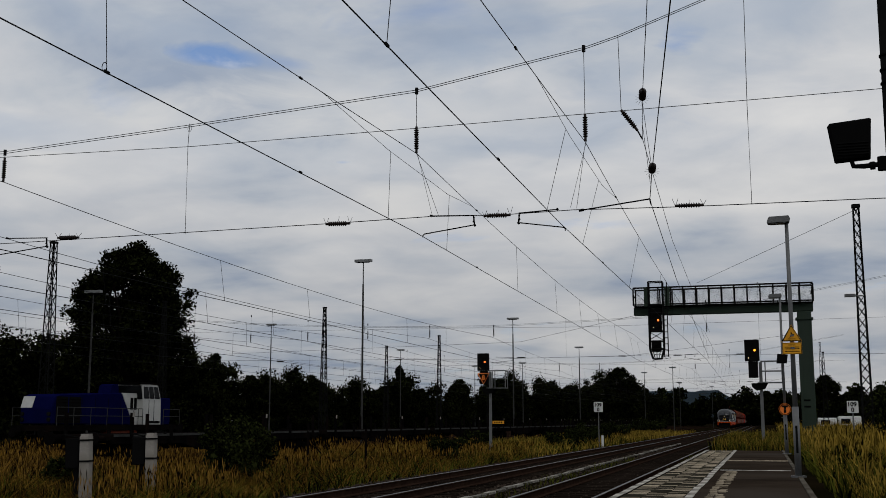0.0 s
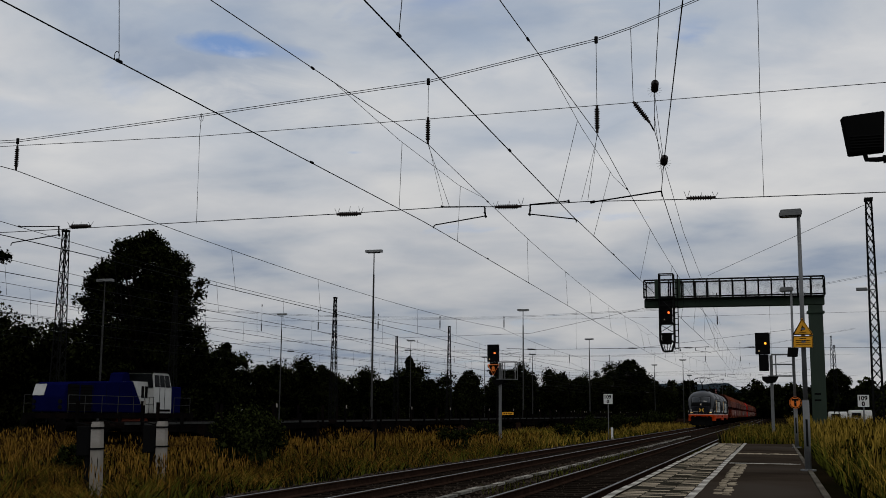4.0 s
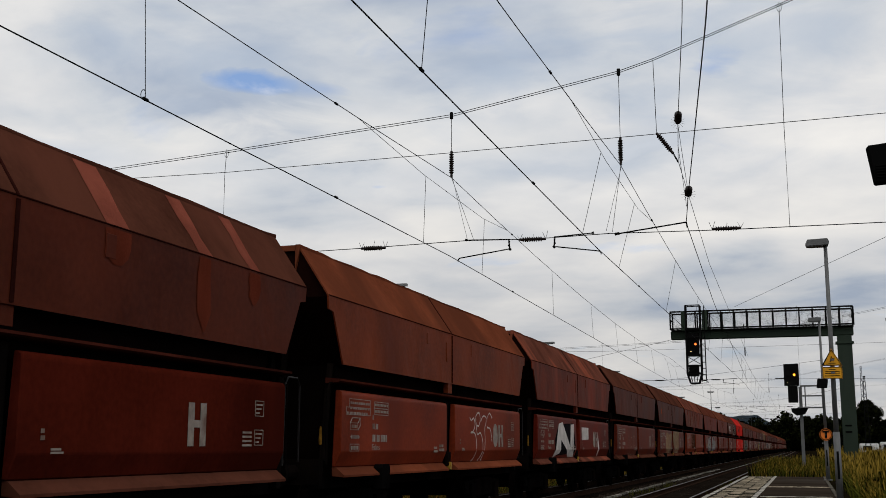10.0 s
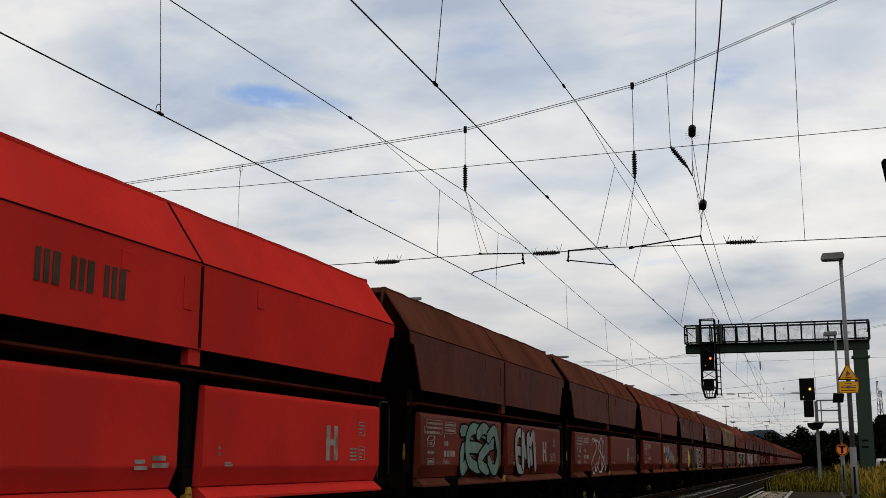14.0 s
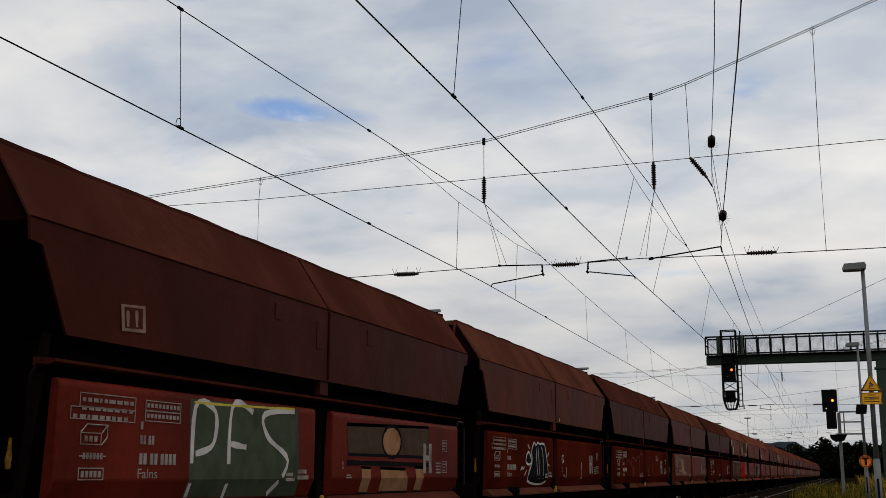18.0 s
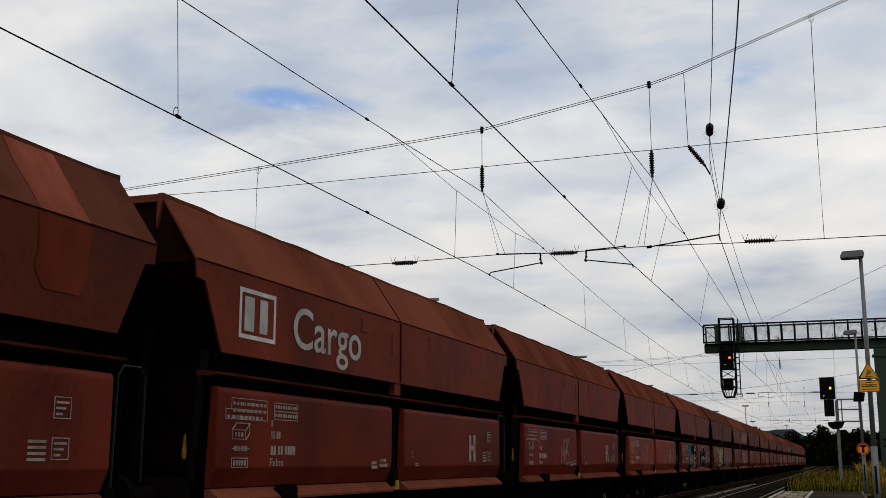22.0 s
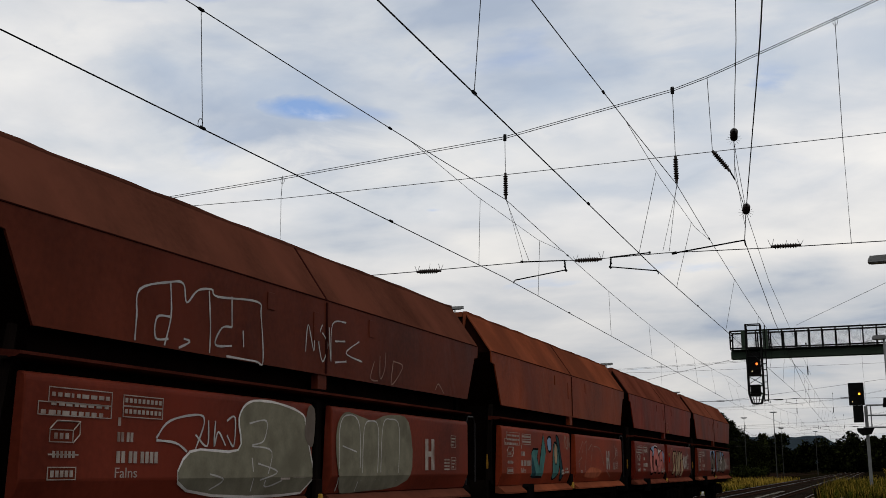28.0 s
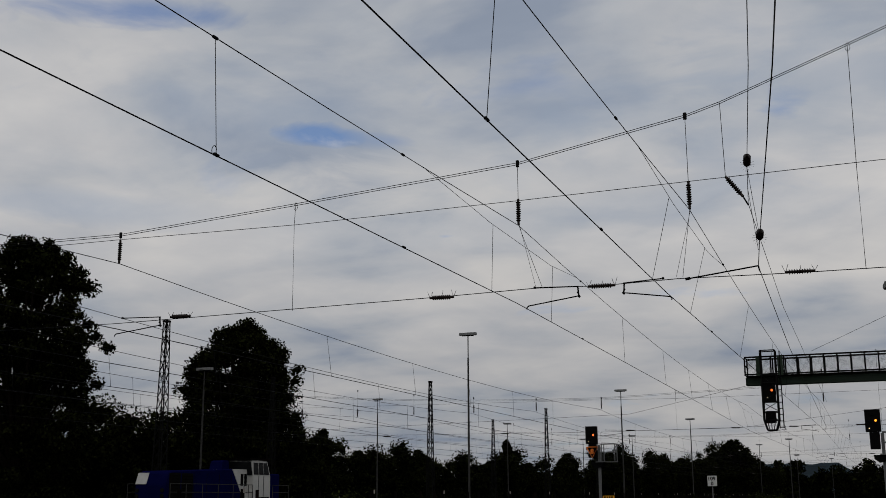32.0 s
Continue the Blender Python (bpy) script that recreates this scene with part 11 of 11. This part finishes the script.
def blades(name, label, n, xr, yr, hr, w, z, seed, material, lean=0.25, ypow=1.0, clump=0.0, heads=0):
    """Grass as thin bent blades, three points each side, joined."""
    r = np.random.default_rng(seed)
    y = yr[0] + (yr[1] - yr[0]) * r.random(n) ** ypow
    x = xr[0] + (xr[1] - xr[0]) * r.random(n)
    if clump:
        wave = np.sin(x * 1.7 + 3 * np.sin(y * 0.31)) * np.sin(y * 0.9 + x * 0.6) + 0.5 * np.sin(x * 4.1 + y * 2.3)
        keep = r.random(n) < np.clip(0.65 + clump * wave, 0.08, 1)
        x, y = x[keep], y[keep]
        n = len(x)
    h = hr[0] + (hr[1] - hr[0]) * r.random(n) * (0.75 + 0.25 * np.sin(x * 1.1 + y * 0.7))
    a = r.random(n) * 6.283
    ca, sa = np.cos(a), np.sin(a)
    ww = w * (0.6 + 0.8 * r.random(n))
    b = r.random(n) * 6.283
    lx, ly = lean * h * np.cos(b) * r.random(n), lean * h * np.sin(b) * r.random(n)
    zz = np.full(n, z)
    v = np.empty((n, 5, 3))
    v[:, 0] = np.stack([x - ca * ww, y - sa * ww, zz], 1)
    v[:, 1] = np.stack([x + ca * ww, y + sa * ww, zz], 1)
    v[:, 2] = np.stack([x + lx * 0.35 + ca * ww * 0.8, y + ly * 0.35 + sa * ww * 0.8, zz + h * 0.55], 1)
    v[:, 3] = np.stack([x + lx * 0.35 - ca * ww * 0.8, y + ly * 0.35 - sa * ww * 0.8, zz + h * 0.55], 1)
    v[:, 4] = np.stack([x + lx, y + ly, zz + h], 1)
    i = np.arange(n)[:, None] * 5
    quads = (i + np.array([[0, 1, 2, 3]])).tolist()
    tris = (i + np.array([[3, 2, 4]])).tolist()
    verts = v.reshape(-1, 3)
    if heads:
        # feathery seed heads on the tallest blades
        top = np.argsort(-h)[:heads]
        tip = v[top, 4]
        hl, hw = 0.10 + 0.10 * r.random(len(top)), w * (0.9 + 0.9 * r.random(len(top)))
        hv = np.stack([tip - np.stack([0 * hl, 0 * hl, 0.3 * hl], 1), tip + np.stack([hw, 0 * hl, 0.35 * hl], 1), tip + np.stack([0.03 * r.normal(size=len(top)), 0 * hl, hl], 1), tip + np.stack([-hw, 0 * hl, 0.35 * hl], 1)], 1)
        quads = quads + (len(verts) + np.arange(len(top))[:, None] * 4 + np.array([[0, 1, 2, 3]])).tolist()
        verts = np.concatenate([verts, hv.reshape(-1, 3)])
    me = bpy.data.meshes.new(name)
    me.from_pydata(verts.tolist(), [], quads + tris)
    me.materials.append(material)
    tagged(new(name, me), label, "grass", kind="stuff")


blades("dry_grass", "tall dry golden grass beside the tracks", 42000, (-20, -11.0), (17, 60), (0.16, 0.82), 0.008, -0.44, 1, GRASS, 1.9, 1.5, 1.0, 4500)
blades("dry_grass_yard", "dry golden grass between the yard tracks", 26000, (-36, -19.5), (22, 75), (0.4, 1.0), 0.012, -0.44, 11, GRASS, 0.9, 1.2, 0.9, 3000)
blades("dry_grass_far", "dry golden grass along the far track side", 14000, (-22, -10.6), (55, 190), (0.3, 0.9), 0.024, -0.44, 2, VERGE, 0.8, 1.3, 0.7)
blades("green_weeds", "low green weeds between the dry grass", 64000, (-22, -10.7), (17, 110), (0.10, 0.70), 0.015, -0.44, 3, GRASS_GREEN, 1.5, 1.5, 1.0)
blades("verge_grass", "tall yellow-green grass beside the platform", 26000, (1.15, 6.0), (11, 60), (0.35, 1.0), 0.008, 0.2, 4, VERGE, 0.9, 1.4, 0.5, 5000)
blades("verge_weeds", "green weeds beside the platform", 30000, (1.0, 7.0), (11, 70), (0.2, 0.8), 0.018, 0.2, 5, GRASS_GREEN, 1.1, 1.4, 0.5)
blades("platform_end_grass", "tall grass over the end of the platform", 7000, (-1.9, 2.4), (42.2, 75), (0.4, 0.95), 0.009, 0.16, 6, VERGE, 0.4, 1.2, 0.3)
blades("platform_end_weeds", "green weeds over the end of the platform", 16000, (-2.0, 3.0), (42.2, 80), (0.35, 0.85), 0.014, 0.16, 7, GRASS_GREEN, 0.5, 1.2, 0.4)
blades("far_verge_grass", "tall grass before the parked vans", 12000, (1.5, 18), (62, 144), (0.8, 1.7), 0.03, 0.0, 15, VERGE, 0.5, 1.0, 0.3)
blades("track_weeds", "small weeds growing between the two tracks", 700, (-5.70, -5.1), (22, 48), (0.08, 0.34), 0.010, -0.22, 14, GRASS_GREEN, 0.9, 1.0, 1.1)
blades("edge_weeds", "small weeds growing from the platform edge", 500, (-2.16, -2.0), (24, 40), (0.1, 0.3), 0.008, 0.2, 8, GRASS_GREEN, 0.8, 1.0, 0.6)

# ---- small pieces of the track and the platform ----
bm = B()
box(bm, -1.25, 1.25, -0.12, 0.12, -0.30, -0.178)
slp = mesh_of("sleeper", bm, SLEEPER)
for tr, cx, y0, n in ((track_near, TRACK_A, 14.0, 110), (track_far, TRACK_B, 14.0, 110)):
    for k in range(n):
        o = new("sleeper", slp)
        o.parent = tr
        o.location = (cx, y0 + k * 0.6, 0)
bm = B()
for cx in (TRACK_A, TRACK_B):
    for k in range(380):
        y = 14.0 + 110 * 0.6 + k * 0.6
        box(bm, cx - 1.25, cx + 1.25, y - 0.12, y + 0.12, -0.30, -0.178)
tagged(part("far_sleepers", bm, SLEEPER, track_far), kind="stuff")

# concrete cable duct between the tracks, lid by lid
duct = thing("cable_duct", "pale concrete cable duct with loose lids between the tracks", "cable duct", kind="structure")
bm = B()
box(bm, -0.07, 0.07, 0, 0.93, 0, 0.05)
lid = mesh_of("duct_lid", bm, DUCT_LID)
rnd = random.Random(6)
for k in range(70):
    o = new("duct_lid", lid)
    o.parent = duct
    o.location = (-5.95 + rnd.uniform(-0.02, 0.02), 14 + k, -0.19 + rnd.uniform(-0.01, 0.015))
    o.rotation_euler = (0, 0, rnd.uniform(-0.02, 0.02))
bm = B()
box(bm, -6.06, -5.84, 14, 84, -0.34, -0.197)
part("trough", bm, SLEEPER, duct)

# paving behind the white edge line: pale bars and mossy bars, then small slabs
def paver(wide, deep, mt):
    bm = B()
    box(bm, 0, wide, 0, deep, -0.05, 0)
    return mesh_of("slab", bm, mt, bevel=0.007)


rnd = random.Random(12)
bar_pale, bar_dark = paver(0.268, 0.120, SLAB), paver(0.262, 0.150, SLAB_DARK)
small = [paver(0.238, 0.160, SLAB), paver(0.238, 0.160, SLAB_DARK)]


def lay(me, x, y, drop):
    o = new("slab", me)
    o.parent = platform
    o.location = (x + rnd.uniform(-0.006, 0.006), y + rnd.uniform(-0.006, 0.006), PZ + rnd.uniform(-0.012, 0.003) - drop)
    o.rotation_euler = (rnd.uniform(-0.02, 0.02), rnd.uniform(-0.02, 0.02), rnd.uniform(-0.012, 0.012))


bm = B()
box(bm, -1.955, -1.095, 13.4, 42.0, PZ - 0.06, PZ - 0.009)
part("joint_sand", bm, SLAB_DARK, platform, "dark mossy sand in the paving joints")
for k in range(36):
    for j in range(3):
        x, y = -1.94 + j * 0.279, 13.5 + k * 0.297
        lay(bar_dark if rnd.random() < 0.1 else bar_pale, x, y, 0.0)
        lay(bar_dark, x, y + 0.135, 0.004)
for k in range(84):
    for j in range(3):
        lay(small[1 if rnd.random() < 0.22 else 0], -1.94 + (j + 0.12 * (k % 2)) * 0.272, 24.2 + k * 0.211, 0.0)
bm = B()
box(bm, 0, 0.10, 0, 0.955, 0.0, 0.005)
ln_e = mesh_of("edge_line", bm, WHITE_LINE)
bm = B()
box(bm, 0, 0.105, 0, 0.955, 0.0, 0.005)
ln_i = mesh_of("safety_line", bm, WHITE_LINE)
for k in range(29):
    o = new("edge_line", ln_e)
    o.parent = platform
    o.location = (-2.07 + rnd.uniform(-0.01, 0.01), 13.4 + k, PZ)
    o = new("safety_line", ln_i)
    o.parent = platform
    o.location = (-1.09 + rnd.uniform(-0.01, 0.01), 13.4 + k, PZ + 0.001)
bm = B()
box(bm, -0.055, 0.055, -0.045, 0.045, -0.02, 0.012)
cob = mesh_of("cobble", bm, SLAB, bevel=0.006)
for k in range(15):
    for j in range(4):
        o = new("cobble", cob)
        o.parent = platform
        o.location = (-0.92 + k * 0.105, 30.7 + j * 0.16, PZ + rnd.uniform(-0.008, 0.004))
for k in range(64):
    for j in range(2):
        if rnd.random() < 0.6:
            o = new("cobble", cob)
            o.parent = platform
            o.location = (-0.76 + j * 0.125 + rnd.uniform(-0.02, 0.02), 15.0 + k * 0.15, PZ - 0.002 + rnd.uniform(-0.008, 0.004))
            o.rotation_euler = (0, 0, rnd.uniform(-0.2, 0.2))
bm = B()
box(bm, -0.95, 0.5, 24.75, 24.95, PZ, PZ + 0.005)
part("cross_line", bm, WHITE_LINE, platform, "worn pale cross line")

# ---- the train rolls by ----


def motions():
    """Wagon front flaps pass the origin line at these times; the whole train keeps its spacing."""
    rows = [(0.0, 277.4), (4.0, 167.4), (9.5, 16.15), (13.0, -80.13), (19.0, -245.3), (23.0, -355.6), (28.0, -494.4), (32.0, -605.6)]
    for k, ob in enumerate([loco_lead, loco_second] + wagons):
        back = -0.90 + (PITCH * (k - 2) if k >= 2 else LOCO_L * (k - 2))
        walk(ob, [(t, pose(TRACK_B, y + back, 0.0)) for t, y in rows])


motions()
